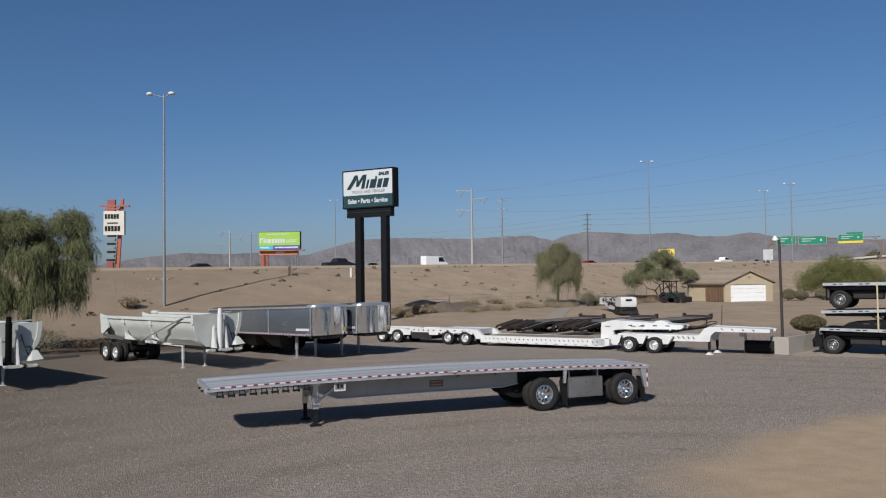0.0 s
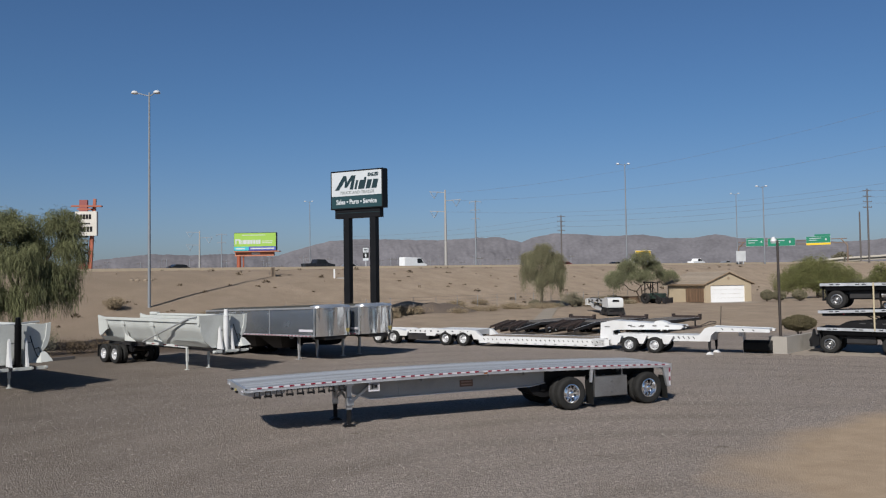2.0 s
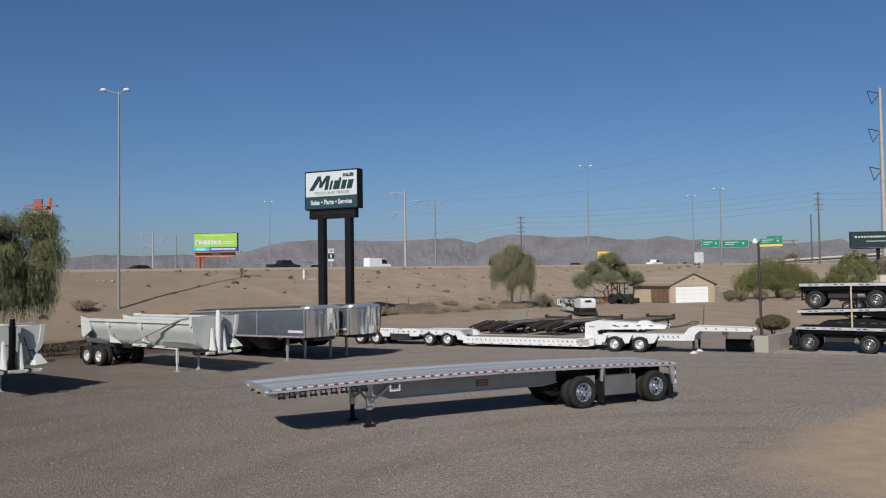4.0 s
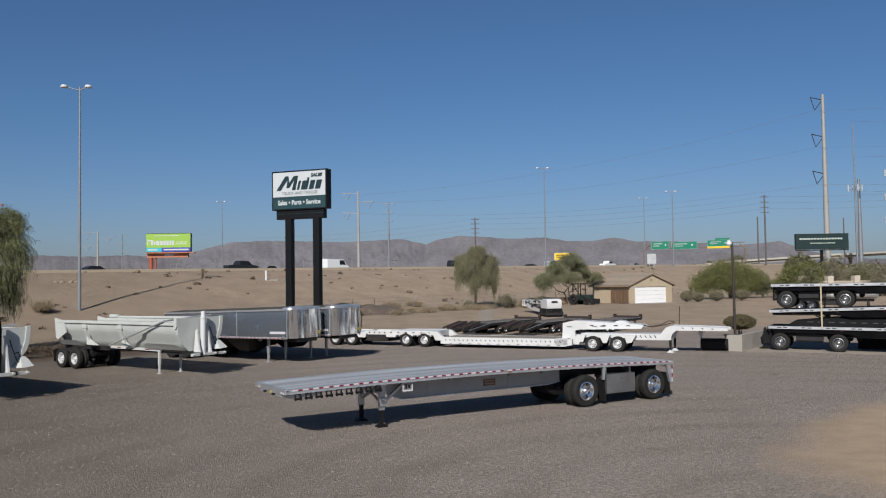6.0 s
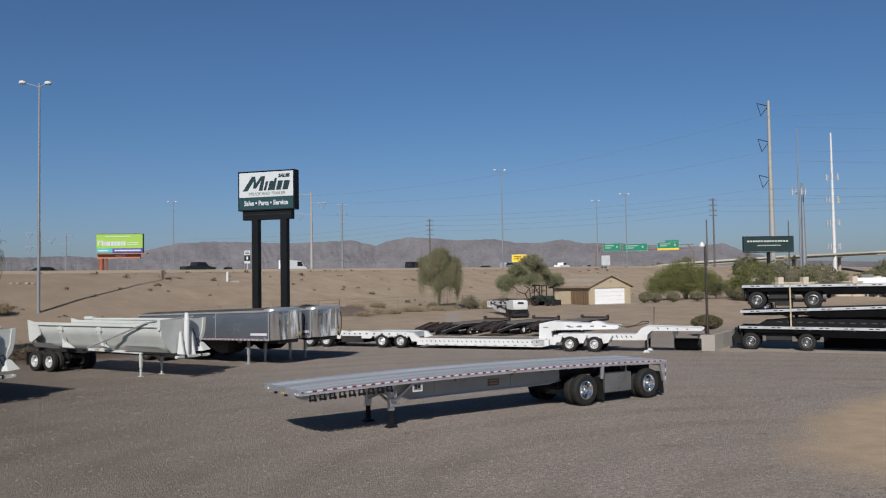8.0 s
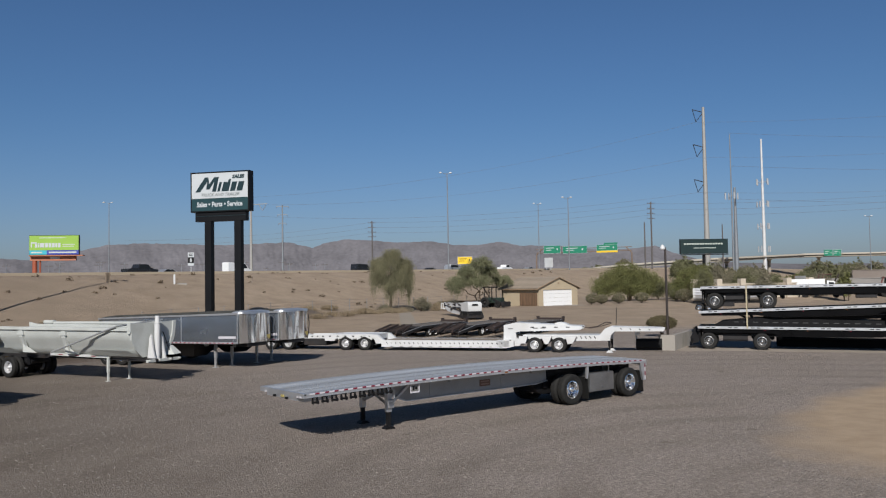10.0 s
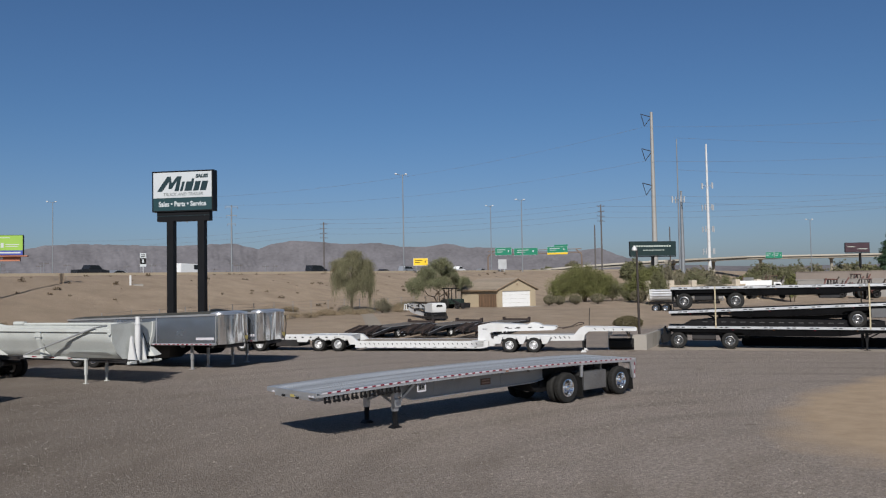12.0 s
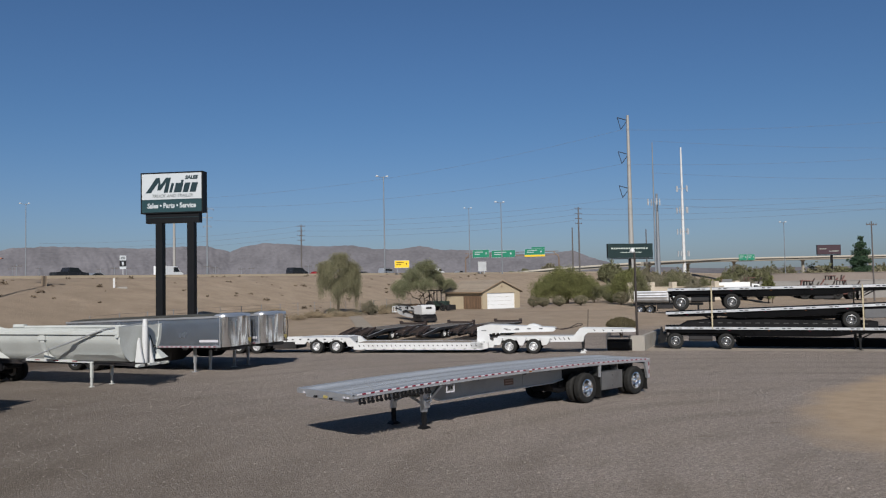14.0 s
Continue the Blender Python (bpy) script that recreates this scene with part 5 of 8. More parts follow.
def black_flatbed(m, label, first_axle=0.62, kingpin_down=True, tool_box=False, side_box=False):
    """x runs forward from the rear end; z = 0 at the ground under the wheels."""
    t = thing("flatbed_trailer", m, label, "trailer", "stack of black flatbeds")
    ln, half, top = 14.6, 1.295, 1.42
    for s in (-1, 1):
        bm = bmesh.new()
        box(bm, (0, s * half - 0.03, top - 0.16), (ln, s * half + 0.03, top + 0.004), 0, 0.012)
        for k in range(11):
            x = 0.5 + k * 1.3
            for d in (0, 0.32):
                box(bm, (x + d, s * (half + 0.034) - 0.004, top - 0.10), (x + d + 0.2, s * (half + 0.034) + 0.004, top - 0.05), 1)
        part("side_rail", bm, [ALU, BLACK_STEEL], t, "silver side rail with dark slots")
        bm = bmesh.new()
        pts = [(0.1, top - 0.36), (0.5, top - 0.56), (6.0, top - 0.60), (9.8, top - 0.58), (11.2, top - 0.38), (ln - 0.1, top - 0.3), (ln - 0.1, top - 0.12), (0.1, top - 0.12)]
        prism(bm, pts, "y", s * 0.62, s * 0.50)
        for k in range(7):
            rod(bm, (8.0 + 0.28 * k, s * 0.62, top - 0.33), (8.0 + 0.28 * k, s * 0.625, top - 0.33), 0.03, 8, None, 1)
        part("main_beam", bm, [BLACK_PAINT, WHITE_TAPE], t)
        bm = bmesh.new()
        low = pts[1:6]
        prism(bm, [(x, z - 0.03) for x, z in low] + [(x, z - 0.003) for x, z in reversed(low)], "y", s * 0.68, s * 0.44)
        part("beam_flange", bm, DULL_FLANGE, t, "dull grey beam flange")
        for k in range(5):
            bm = bmesh.new()
            x = 3.9 + 2.35 * k
            lathe(bm, [(0.035, -0.015), (0.035, 0.015)], 10, 0, "y", (x, s * 1.235, top - 0.215))
            part("marker_lamp", bm, AMBER if k % 2 else RED_TAPE, t, "small side marker lamp")
        bm = bmesh.new()
        prism(bm, [(0.2, top - 0.16), (ln - 0.2, top - 0.16), (ln - 0.2, top - 0.26), (11.6, top - 0.32), (10.2, top - 0.55), (4.6, top - 0.58), (4.4, top - 0.40), (0.3, top - 0.40)], "y", s * 1.22, s * 1.16)
        part("side_skirt", bm, BLACK_PAINT, t)
    for k in range(10):
        y0 = -1.26 + 0.252 * k
        bm = bmesh.new()
        box(bm, (0.02, y0 + 0.005, top - 0.05), (ln - 0.02, y0 + 0.247, top))
        part("deck_plank", bm, DECK_BLACK, t)
    for x in (first_axle, first_axle + 3.09):
        holder = thing("axle_set", pose(0, 0, 0), "", "")
        holder.parent = t
        duals(holder, x, 1.26, 0.51, 0.51, 0.27, DULL_WHEEL)
    for s in (-1, 1):
        bm = bmesh.new()
        box(bm, (11.45, s * 0.7 - 0.07, 0.55), (11.61, s * 0.7 + 0.07, top - 0.14))
        box(bm, (11.48, s * 0.7 - 0.05, 0.03 if kingpin_down else 0.5), (11.58, s * 0.7 + 0.05, 0.6))
        box(bm, (11.35, s * 0.7 - 0.13, 0.0 if kingpin_down else 0.46), (11.71, s * 0.7 + 0.13, 0.04 if kingpin_down else 0.5))
        beam(bm, (11.55, s * 0.7, 0.7), (12.35, s * 0.6, 1.12), 0.05, 0.06)
        part("landing_leg", bm, BLACK_STEEL, t)
        bm = bmesh.new()
        box(bm, (0.3, s * 0.98 - 0.28, 0.3), (0.33, s * 0.98 + 0.28, 1.0))
        part("mud_flap", bm, BLACK_RUBBER, t)
    bm = bmesh.new()
    box(bm, (1.45, -0.95, 0.52), (2.9, -0.5, 1.04), 0, 0.08)
    part("air_tank_box", bm, DARK_STEEL, t)
    if side_box:
        # black block added so that the gap under this deck stays dark
        bm = bmesh.new()
        prism(bm, [(3.6, 0.60), (10.4, 0.50), (10.9, 0.9), (3.2, 0.9)], "y", -0.42, 0.42)
        part("slider_frame", bm, BLACK_PAINT, t)
    for k in range(22):
        bm = bmesh.new()
        x = 0.5 + 0.63 * k
        beam(bm, (x, -1.15, top - 0.13), (x, 1.15, top - 0.13), 0.06, 0.12)
        part("cross_member", bm, BLACK_STEEL, t)
    for x in (4.3, 4.75):
        bm = bmesh.new()
        rod(bm, (x, -0.45, 0.72), (x, 0.45, 0.72), 0.14, 12)
        part("air_tank", bm, BLACK_STEEL, t)
    for x in (first_axle, first_axle + 3.09):
        for s in (-1, 1):
            bm = bmesh.new()
            prism(bm, [(x - 0.75, 1.0), (x - 0.55, 1.0), (x - 0.5, 0.55), (x + 0.25, 0.48), (x + 0.35, 0.7), (x + 0.3, 0.95), (x + 0.1, 0.95), (x + 0.05, 0.66), (x - 0.45, 0.72)], "y", s * 0.52, s * 0.40)
            part("hanger", bm, BLACK_STEEL, t)
    bm = bmesh.new()
    tube(bm, [(1.0, -0.7, 0.95), (2.0, -0.74, 0.78), (3.0, -0.7, 0.92), (4.2, -0.6, 0.80), (6.0, -0.64, 0.92), (9.0, -0.64, 0.95)], 0.02, 6)
    part("air_line", bm, DULL_FLANGE, t)
    if side_box:
        bm = bmesh.new()
        box(bm, (1.35, 0.8, 0.56), (2.95, 1.24, 1.12), 0, 0.03)
        part("side_box", bm, material("dull_box_panel", (0.10, 0.10, 0.105), 0.5, 0.3, 0.12, 1, 14), t, "grey metal side box")
    if tool_box:
        bm = bmesh.new()
        box(bm, (8.75, -1.1, 0.60), (9.85, -0.6, 0.9), 0, 0.02)
        part("tool_box", bm, DARK_STEEL, t)
    bm = bmesh.new()
    box(bm, (0.0, -half, top - 0.3), (0.08, half, top - 0.16))
    box(bm, (0.05, -1.0, 0.45), (0.15, 1.0, 0.56))
    for y in (-0.9, 0.9):
        box(bm, (0.05, y - 0.05, 0.5), (0.13, y + 0.05, top - 0.2))
    part("rear_bumper", bm, BLACK_STEEL, t)
    if kingpin_down:
        bm = bmesh.new()
        for y in (-0.95, 0.75):
            prism(bm, [(0.02, 0.4), (-0.42, 0.3), (-0.5, 0.7), (-0.34, 0.95), (-0.3, 1.3), (-0.2, 1.32), (-0.16, 1.0), (0.02, 1.0)], "y", y, y + 0.2)
        beam(bm, (-0.4, -0.95, 0.5), (-0.4, 0.95, 0.5), 0.14, 0.3)
        part("tail_bracket", bm, BLACK_STEEL, t)
    return t


STK_YAW = -59.1
base = pose(33.22, 10.87, 0, 0, 0.63, STK_YAW) @ pose(0, 1.26, 0)
black_flatbed(base, "black flatbed trailer with silver rails at the bottom of a stack")
black_flatbed(base @ pose(14.7, 0, 1.545, 0, 2.4, 180), "black flatbed stacked backwards on another flatbed", 0.62, False, False, True)
black_flatbed(base @ pose(0.2, 0, 2.445, 0, -0.8, 0), "black flatbed on top of a strapped stack", 0.82, False, True)
# black frame added on the paving for the dark band behind the lowest trailer
t = thing("deck_frame", base @ pose(4.6, 2.3, 0.0), "low black frame added as the dark band behind stacked flatbeds", "deck frame")
for y in (-0.5, 0.9):
    bm = bmesh.new()
    prism(bm, [(0, 0), (8.9, 0), (9.3, 0.3), (9.2, 0.52), (0, 0.55)], "y", y, y + 0.12)
    part("side_beam", bm, DECK_BLACK, t)
for k in range(10):
    bm = bmesh.new()
    box(bm, (0.1 + 0.97 * k, -0.38, 0.30), (0.2 + 0.97 * k, 0.9, 0.45))
    part("cross_bar", bm, DECK_BLACK, t)
# a dark deck frame laid between the lower two trailers
t = thing("deck_frame", base @ pose(0.9, 0, 1.424), "low black deck frame lying on a flatbed", "deck frame")
bm = bmesh.new()
prism(bm, [(0, 0), (11.6, 0), (11.6, 0.36), (2.6, 0.52), (1.0, 0.34), (0.5, 0.3)], "y", -1.02, 1.1)
part("frame", bm, DECK_BLACK, t)
for k in range(18):
    bm = bmesh.new()
    box(bm, (1.2 + 0.56 * k, -1.03, 0.24 - 0.003 * k), (1.5 + 0.56 * k, -1.02, 0.28 - 0.003 * k))
    part("slot_edge", bm, material("dull_slot_edge", (0.05, 0.05, 0.05), 0.6) if k == 0 else bpy.data.materials["dull_slot_edge"], t)
for x, top in ((2.85, 3.935), (11.6, 4.06)):
    bm = bmesh.new()
    for a, b in ((-1.335, -1.345), (1.335, 1.345)):
        prism(bm, [(x, 1.30), (x + 0.08, 1.30), (x + 0.05, top), (x - 0.03, top)], "y", a, b)
    box(bm, (x - 0.03, -1.34, top - 0.02), (x + 0.05, 1.34, top - 0.01))
    solid("tie_down_strap", bm, STRAP, "tan webbing strap round the trailer stack", "strap", "stack straps", m=base)

# ---- pylon sign ----


def pylon_sign():
    t = thing("pylon_sign", pose(18.46, 55.45, 0.14, 0, 0, -51.7), "tall dealer sign with white and dark panels on two black posts", "sign")
    w, d = 5.95, 0.9
    g = ground_at(20, 53)
    for k in (0.282, 0.787):
        bm = bmesh.new()
        box(bm, (k * w - 0.32, d / 2 - 0.32, g - 0.6), (k * w + 0.32, d / 2 + 0.32, 10.6), 0)
        part("post", bm, SIGN_POST, t, "black steel post")
    bm = bmesh.new()
    box(bm, (0.42, 0.12, 10.38), (w - 0.42, d - 0.12, 11.28), 0, 0.02)
    part("base_box", bm, SIGN_POST, t, "dark lower box")
    bm = bmesh.new()
    box(bm, (0.42, 0.10, 10.86), (w - 0.42, 0.12, 10.9))
    part("base_seam", bm, SIGN_DARK, t)
    bm = bmesh.new()
    box(bm, (0, 0.0, 11.26), (w, d, 15.0), 0, 0.03)
    part("cabinet", bm, SIGN_POST, t, "black sign cabinet")
    bm = bmesh.new()
    box(bm, (0.13, -0.012, 12.52), (w - 0.13, 0.004, 14.86))
    panel = part("white_panel", bm, SIGN_WHITE, t, "white upper face")
    bm = bmesh.new()
    box(bm, (0.13, -0.012, 11.36), (w - 0.13, 0.004, 12.50))
    low = part("dark_panel", bm, SIGN_TEAL, t, "dark slate lower face")
    at = lambda x, z: pose(x, -0.022, z, 90)
    written("Sales \u2022 Parts \u2022 Service", 0.63, SIGN_WHITE, low, at(w / 2, 11.93), width=0.84, bold=0.02)
    written("TRUCK AND TRAILER", 0.40, SIGN_GREY, panel, at(w / 2 + 0.05, 12.82), width=1.0, shear=0.25, bold=0.006)
    written("SALES", 0.42, SIGN_DARK, panel, at(4.86, 14.44), width=1.08, shear=0.2, bold=0.028)
    # the dealer's mark as plain slanted shapes
    sl = 0.28

    def slanted(name, x0, x1, z0, z1):
        bm = bmesh.new()
        o = lambda x, z: (x + (z - 13.1) * sl, z)
        prism(bm, [o(x0, z0), o(x1, z0), o(x1, z1), o(x0, z1)], "y", -0.022, -0.012)
        part(name, bm, SIGN_DARK, panel)

    bm = bmesh.new()
    prism(bm, [(0.5, 13.12), (1.0, 13.12), (1.72, 14.05), (1.62, 13.35), (1.95, 13.35), (2.45, 14.05), (2.22, 13.12), (2.62, 13.12), (2.92, 14.48), (2.45, 14.48), (1.95, 13.85), (1.85, 14.48), (1.5, 14.48)], "y", -0.022, -0.012)
    part("mark_peak", bm, SIGN_DARK, panel)
    for x0, x1, z1 in ((2.74, 3.0, 13.98), (3.16, 3.88, 13.98), (3.60, 3.84, 14.24), (4.02, 4.54, 13.98), (4.68, 5.26, 13.98)):
        slanted("mark_block", x0, x1, 13.12 if z1 < 14 else 13.99, z1)
    for z in (11.3, 14.95):
        bm = bmesh.new()
        box(bm, (0.03, -0.03, z - 0.04), (w - 0.03, 0.0, z + 0.04))
        part("frame_strip", bm, SIGN_POST, t)


pylon_sign()

# ---- billboards and tall signs ----


def placed(p, q):
    """A pose at p whose x runs towards q, with its face to -y."""
    d = Vector(q) - Vector(p)
    return pose(p[0], p[1], 0, 0, 0, math.degrees(math.atan2(d.y, d.x))), d.xy.length


def green_billboard():
    m, w = placed((30.47, 175.63), (39.32, 170.83))
    t = thing("billboard", m, "lime green roadside billboard on an orange post", "billboard")
    z0, z1 = 12.2, 16.3
    bm = bmesh.new()
    box(bm, (0, 0, z0 - 0.1), (w, 1.1, z1 + 0.1), 0)
    part("frame", bm, BLACK_STEEL, t)
    bm = bmesh.new()
    box(bm, (0.05, -0.05, z0 + 0.95), (w - 0.05, 0.0, z1))
    face = part("face", bm, LIME, t, "lime green printed face")
    bm = bmesh.new()
    box(bm, (0.05, -0.05, z0), (w * 0.35, 0.0, z0 + 0.93))
    part("turquoise_strip", bm, TEAL, t)
    bm = bmesh.new()
    box(bm, (w * 0.35 + 0.01, -0.05, z0), (w - 0.05, 0.0, z0 + 0.93))
    part("blue_strip", bm, BLUE, t)
    bars = [(0.35, 13.75, 0.25, 1.15), (0.6, 14.6, 0.95, 0.28), (1.2, 13.75, 0.45, 0.95), (1.8, 13.75, 0.25, 0.95), (2.2, 13.75, 0.85, 0.95), (3.2, 13.75, 0.6, 0.95), (3.95, 13.75, 0.5, 0.95), (4.6, 13.75, 0.55, 0.95), (5.3, 13.75, 0.4, 0.95), (5.85, 13.75, 0.5, 0.95)]
    for x, z, a, b in bars:
        bm = bmesh.new()
        box(bm, (x, -0.07, z), (x + a, -0.05, z + b))
        part("printed_bar", bm, SIGN_WHITE, face)
    for x, z, a, b in ((6.7, 14.3, 2.6, 0.16), (6.7, 13.9, 2.4, 0.16), (2.0, 15.75, 5.5, 0.14)):
        bm = bmesh.new()
        box(bm, (x, -0.07, z), (x + a, -0.05, z + b))
        part("printed_line", bm, PALE_INK, face)
    for x, a in ((0.4, 2.2), (4.0, 5.6)):
        bm = bmesh.new()
        box(bm, (x, -0.07, z0 + 0.32), (x + a, -0.05, z0 + 0.62))
        part("printed_line", bm, PALE_INK, t)
    bm = bmesh.new()
    box(bm, (0.2, -0.9, z0 - 0.35), (w + 1.0, 0.9, z0 - 0.15))
    box(bm, (0.2, 0.0, z0 - 1.3), (w - 0.6, 0.9, z0 - 0.15))
    part("apron", bm, PALE_ORANGE, t, "faded orange apron and catwalk")
    bm = bmesh.new()
    box(bm, (w * 0.42, -0.03, z0 - 0.95), (w * 0.62, 0.0, z0 - 0.45))
    part("owner_plate", bm, SIGN_WHITE, t)
    bm = bmesh.new()
    rod(bm, (1.0, 0.5, 3.0), (1.0, 0.5, z0 - 0.4), 0.5, 14)
    rod(bm, (2.1, 0.5, 3.0), (2.1, 0.5, z0 - 0.4), 0.18, 10)
    part("post", bm, ORANGE, t, "orange steel post", True)


green_billboard()


def plain_billboard(p, q, z0, z1, mat, label, post_mat, post=0.5, ground=2.0, rows=((0.08, 0.9, 0.62, 0.10), (0.28, 0.75, 0.36, 0.06))):
    m, w = placed(p, q)
    t = thing("billboard", m, label, "billboard")
    bm = bmesh.new()
    box(bm, (0, 0, z0), (w, 0.6, z1))
    part("frame", bm, BLACK_STEEL, t)
    bm = bmesh.new()
    box(bm, (0.1, -0.05, z0 + 0.1), (w - 0.1, 0.0, z1 - 0.1))
    face = part("face", bm, mat, t)
    h = z1 - z0
    for a, b, c, k in rows:
        n = 15
        for i in range(n):
            x0, x1 = [w * (a + (b - a) * v) for v in (i / n, (i + 0.72) / n)]
            bm = bmesh.new()
            box(bm, (x0, -0.07, z0 + h * c), (x1, -0.05, z0 + h * (c + k)))
            part("printed_bar", bm, PALE_INK, face)
    bm = bmesh.new()
    box(bm, (0.2, -0.5, z0 - 0.35), (w - 0.2, 0.8, z0 - 0.12))
    part("catwalk", bm, post_mat, t)
    bm = bmesh.new()
    rod(bm, (w * post, 0.4, ground), (w * post, 0.4, z0 - 0.1), 0.45, 14)
    part("post", bm, post_mat, t, "", True)


plain_billboard((191.3, 125.3), (203.6, 117.7), 11.85, 16.1, DARK_BOARD, "dark green billboard with rows of pale lettering", BLACK_STEEL, 0.5, 3)
plain_billboard((292.7, 105.3), (299.1, 99.4), 13.45, 16.9, MAROON_BOARD, "dark maroon billboard beside the overpass", BLACK_STEEL, 0.62, 2, ((0.08, 0.4, 0.55, 0.07), (0.5, 0.9, 0.3, 0.08)))


def casino_tower():
    m, w = placed((-3.6, 186.1), (1.0, 184.3))
    t = thing("tower_sign", m, "tall orange steel sign tower with a white panel", "sign")
    g = ground_at(-1, 185) - 0.5
    bm = bmesh.new()
    box(bm, (0.0, 0.0, 16.0), (w * 0.97, 1.0, 21.6), 0)
    panel = part("panel", bm, TOWER_CREAM, t, "white panel with dark lettering bars")
    for x0, x1, z, h in ((0.3, 3.7, 19.8, 1.1), (0.9, 3.4, 18.6, 0.35), (0.3, 4.0, 16.9, 1.2)):
        n = 5
        for i in range(n):
            a, b = [x0 + (x1 - x0) * v for v in (i / n, (i + 0.8) / n)]
            bm = bmesh.new()
            box(bm, (a, -0.06, z), (b, 0.0, z + h))
            part("lettering_bar", bm, BLACK_STEEL, panel)
    for i in range(7):
        z = 9.9 + 0.95 * i
        bm = bmesh.new()
        box(bm, (0.62 + 0.03 * i, 0.2, z), (2.35 + 0.05 * i, 0.95, z + 0.5))
        part("louvre", bm, SIGN_GREY if i % 2 else BLACK_STEEL, t, "grey and dark louvre panel")
    bm = bmesh.new()
    prism(bm, [(1.75, g), (2.95, g), (4.25, 24.6), (3.65, 24.6)], "y", 1.05, 1.6)
    part("leaning_post", bm, ORANGE, t, "leaning orange post")
    bm = bmesh.new()
    prism(bm, [(0.55, g), (1.9, g), (2.1, 9.8), (0.7, 9.8)], "y", 0.3, 1.0)
    RED_STEEL = material("red_steel_paint", (0.190, 0.040, 0.036), 0.5, 0, 0.12, 0.4, 8)
    part("core_post", bm, RED_STEEL, t, "red core post")
    bm = bmesh.new()
    box(bm, (0.75, 0.3, 21.6), (2.55, 1.0, 24.3))
    part("crown_post", bm, RED_STEEL, t)
    for z, a, b in ((22.9, -1.1, 5.8), (22.2, 0.3, 3.4)):
        bm = bmesh.new()
        beam(bm, (a, 0.7, z), (b, 0.7, z - 0.1), 0.9, 0.35)
        part("cross_beam", bm, ORANGE, t, "orange cross beam")


casino_tower()


def road_sign(p, q, z0, z1, mat, label, exit_bar=False, posts=False):
    m, w = placed(p, q)
    t = thing("highway_sign", m, label, "sign", "highway signs")
    h = z1 - z0
    bm = bmesh.new()
    box(bm, (0, 0, z0), (w, 0.12, z1), 0)
    face = part("panel", bm, mat, t)
    bm = bmesh.new()
    for a, b in (((0, z0), (w, z0 + 0.05)), ((0, z1 - 0.05), (w, z1)), ((0, z0 + 0.05), (0.05, z1 - 0.05)), ((w - 0.05, z0 + 0.05), (w, z1 - 0.05))):
        box(bm, (a[0], -0.03, a[1]), (b[0], 0.0, b[1]))
    part("border", bm, SIGN_WHITE, t)
    ink = SIGN_WHITE if mat is HWY_GREEN else BLACK_STEEL
    for c, x0, x1 in ((0.66, 0.12, 0.62), (0.38, 0.12, 0.45)):
        bm = bmesh.new()
        box(bm, (w * x0, -0.03, z0 + h * c), (w * x1, 0.0, z0 + h * (c + 0.09)))
        part("text_bar", bm, ink, face)
    bm = bmesh.new()
    box(bm, (w * 0.78, -0.03, z0 + h * 0.4), (w * 0.84, 0.0, z0 + h * 0.65))
    part("text_bar", bm, ink, face)
    if exit_bar:
        bm = bmesh.new()
        box(bm, (0, -0.04, z0 - h * 0.28), (w, 0.1, z0))
        part("exit_panel", bm, HWY_YELLOW, t, "yellow exit panel")
        bm = bmesh.new()
        box(bm, (w * 0.35, 0, z1), (w, 0.12, z1 + h * 0.3))
        part("exit_tab", bm, HWY_GREEN, t)
    if posts:
        for k in (0.2, 0.8):
            bm = bmesh.new()
            box(bm, (w * k - 0.05, 0.12, road_level(p[0]) - 0.6), (w * k + 0.05, 0.22, z1 - 0.2))
            part("post", bm, POLE_GREY, t)
    return t


A, B = Vector((209.84, 198.33, 0)), Vector((223.4, 174.84, 0))
span = (B - A).normalized()
road_sign(A, A + span * 6.3, 15.0, 17.85, HWY_GREEN, "green overhead highway sign with white border")
road_sign(A + span * 7.2, A + span * 16.1, 14.8, 17.45, HWY_GREEN, "green overhead highway sign with white border")
road_sign(A + span * 19.6, A + span * 27.1, 15.4, 17.6, HWY_GREEN, "green exit sign with a yellow panel", True)
bm = bmesh.new()
for z in (15.3, 16.6):
    rod(bm, A - span * 3 + Vector((0.8, 0.5, z)), A + span * 32 + Vector((0.8, 0.5, z)), 0.14, 8)
for s in (-3, 32):
    p = A + span * s + Vector((0.8, 0.5, 0))
    rod(bm, p + Vector((0, 0, 6)), p + Vector((0, 0, 14.5)), 0.3, 12, 0.25)
    rod(bm, p + Vector((0, 0, 14.5)), p + span * (2.0 if s < 0 else -2.0) + Vector((0, 0, 16.6)), 0.22, 8)
solid("sign_gantry", bm, material("brown_gantry_steel", (0.148, 0.104, 0.078), 0.6), "brown steel gantry over the freeway", "gantry")
road_sign((98.3, 113.2), (100.6, 111.2), 8.4, 9.95, HWY_YELLOW, "yellow roadside warning sign", posts=True)
road_sign((334.9, 156.2), (337.9, 154.0), 13.5, 16.2, HWY_GREEN, "green sign on the overpass")
road_sign((338.1, 153.8), (340.9, 151.8), 13.5, 16.2, HWY_GREEN, "green sign on the overpass")
m, w = placed((135.7, 125.0), (137.4, 123.8))
t = thing("highway_sign", m, "back of a plain grey highway sign", "sign", "highway signs")
bm = bmesh.new()
box(bm, (0, 0, 8.0), (w, 0.1, 10.4))
part("panel", bm, GALV, t)
for k in (0.25, 0.75):
    bm = bmesh.new()
    box(bm, (w * k - 0.08, 0.1, 5.5), (w * k + 0.08, 0.25, 10.2))
    part("post", bm, GALV, t)
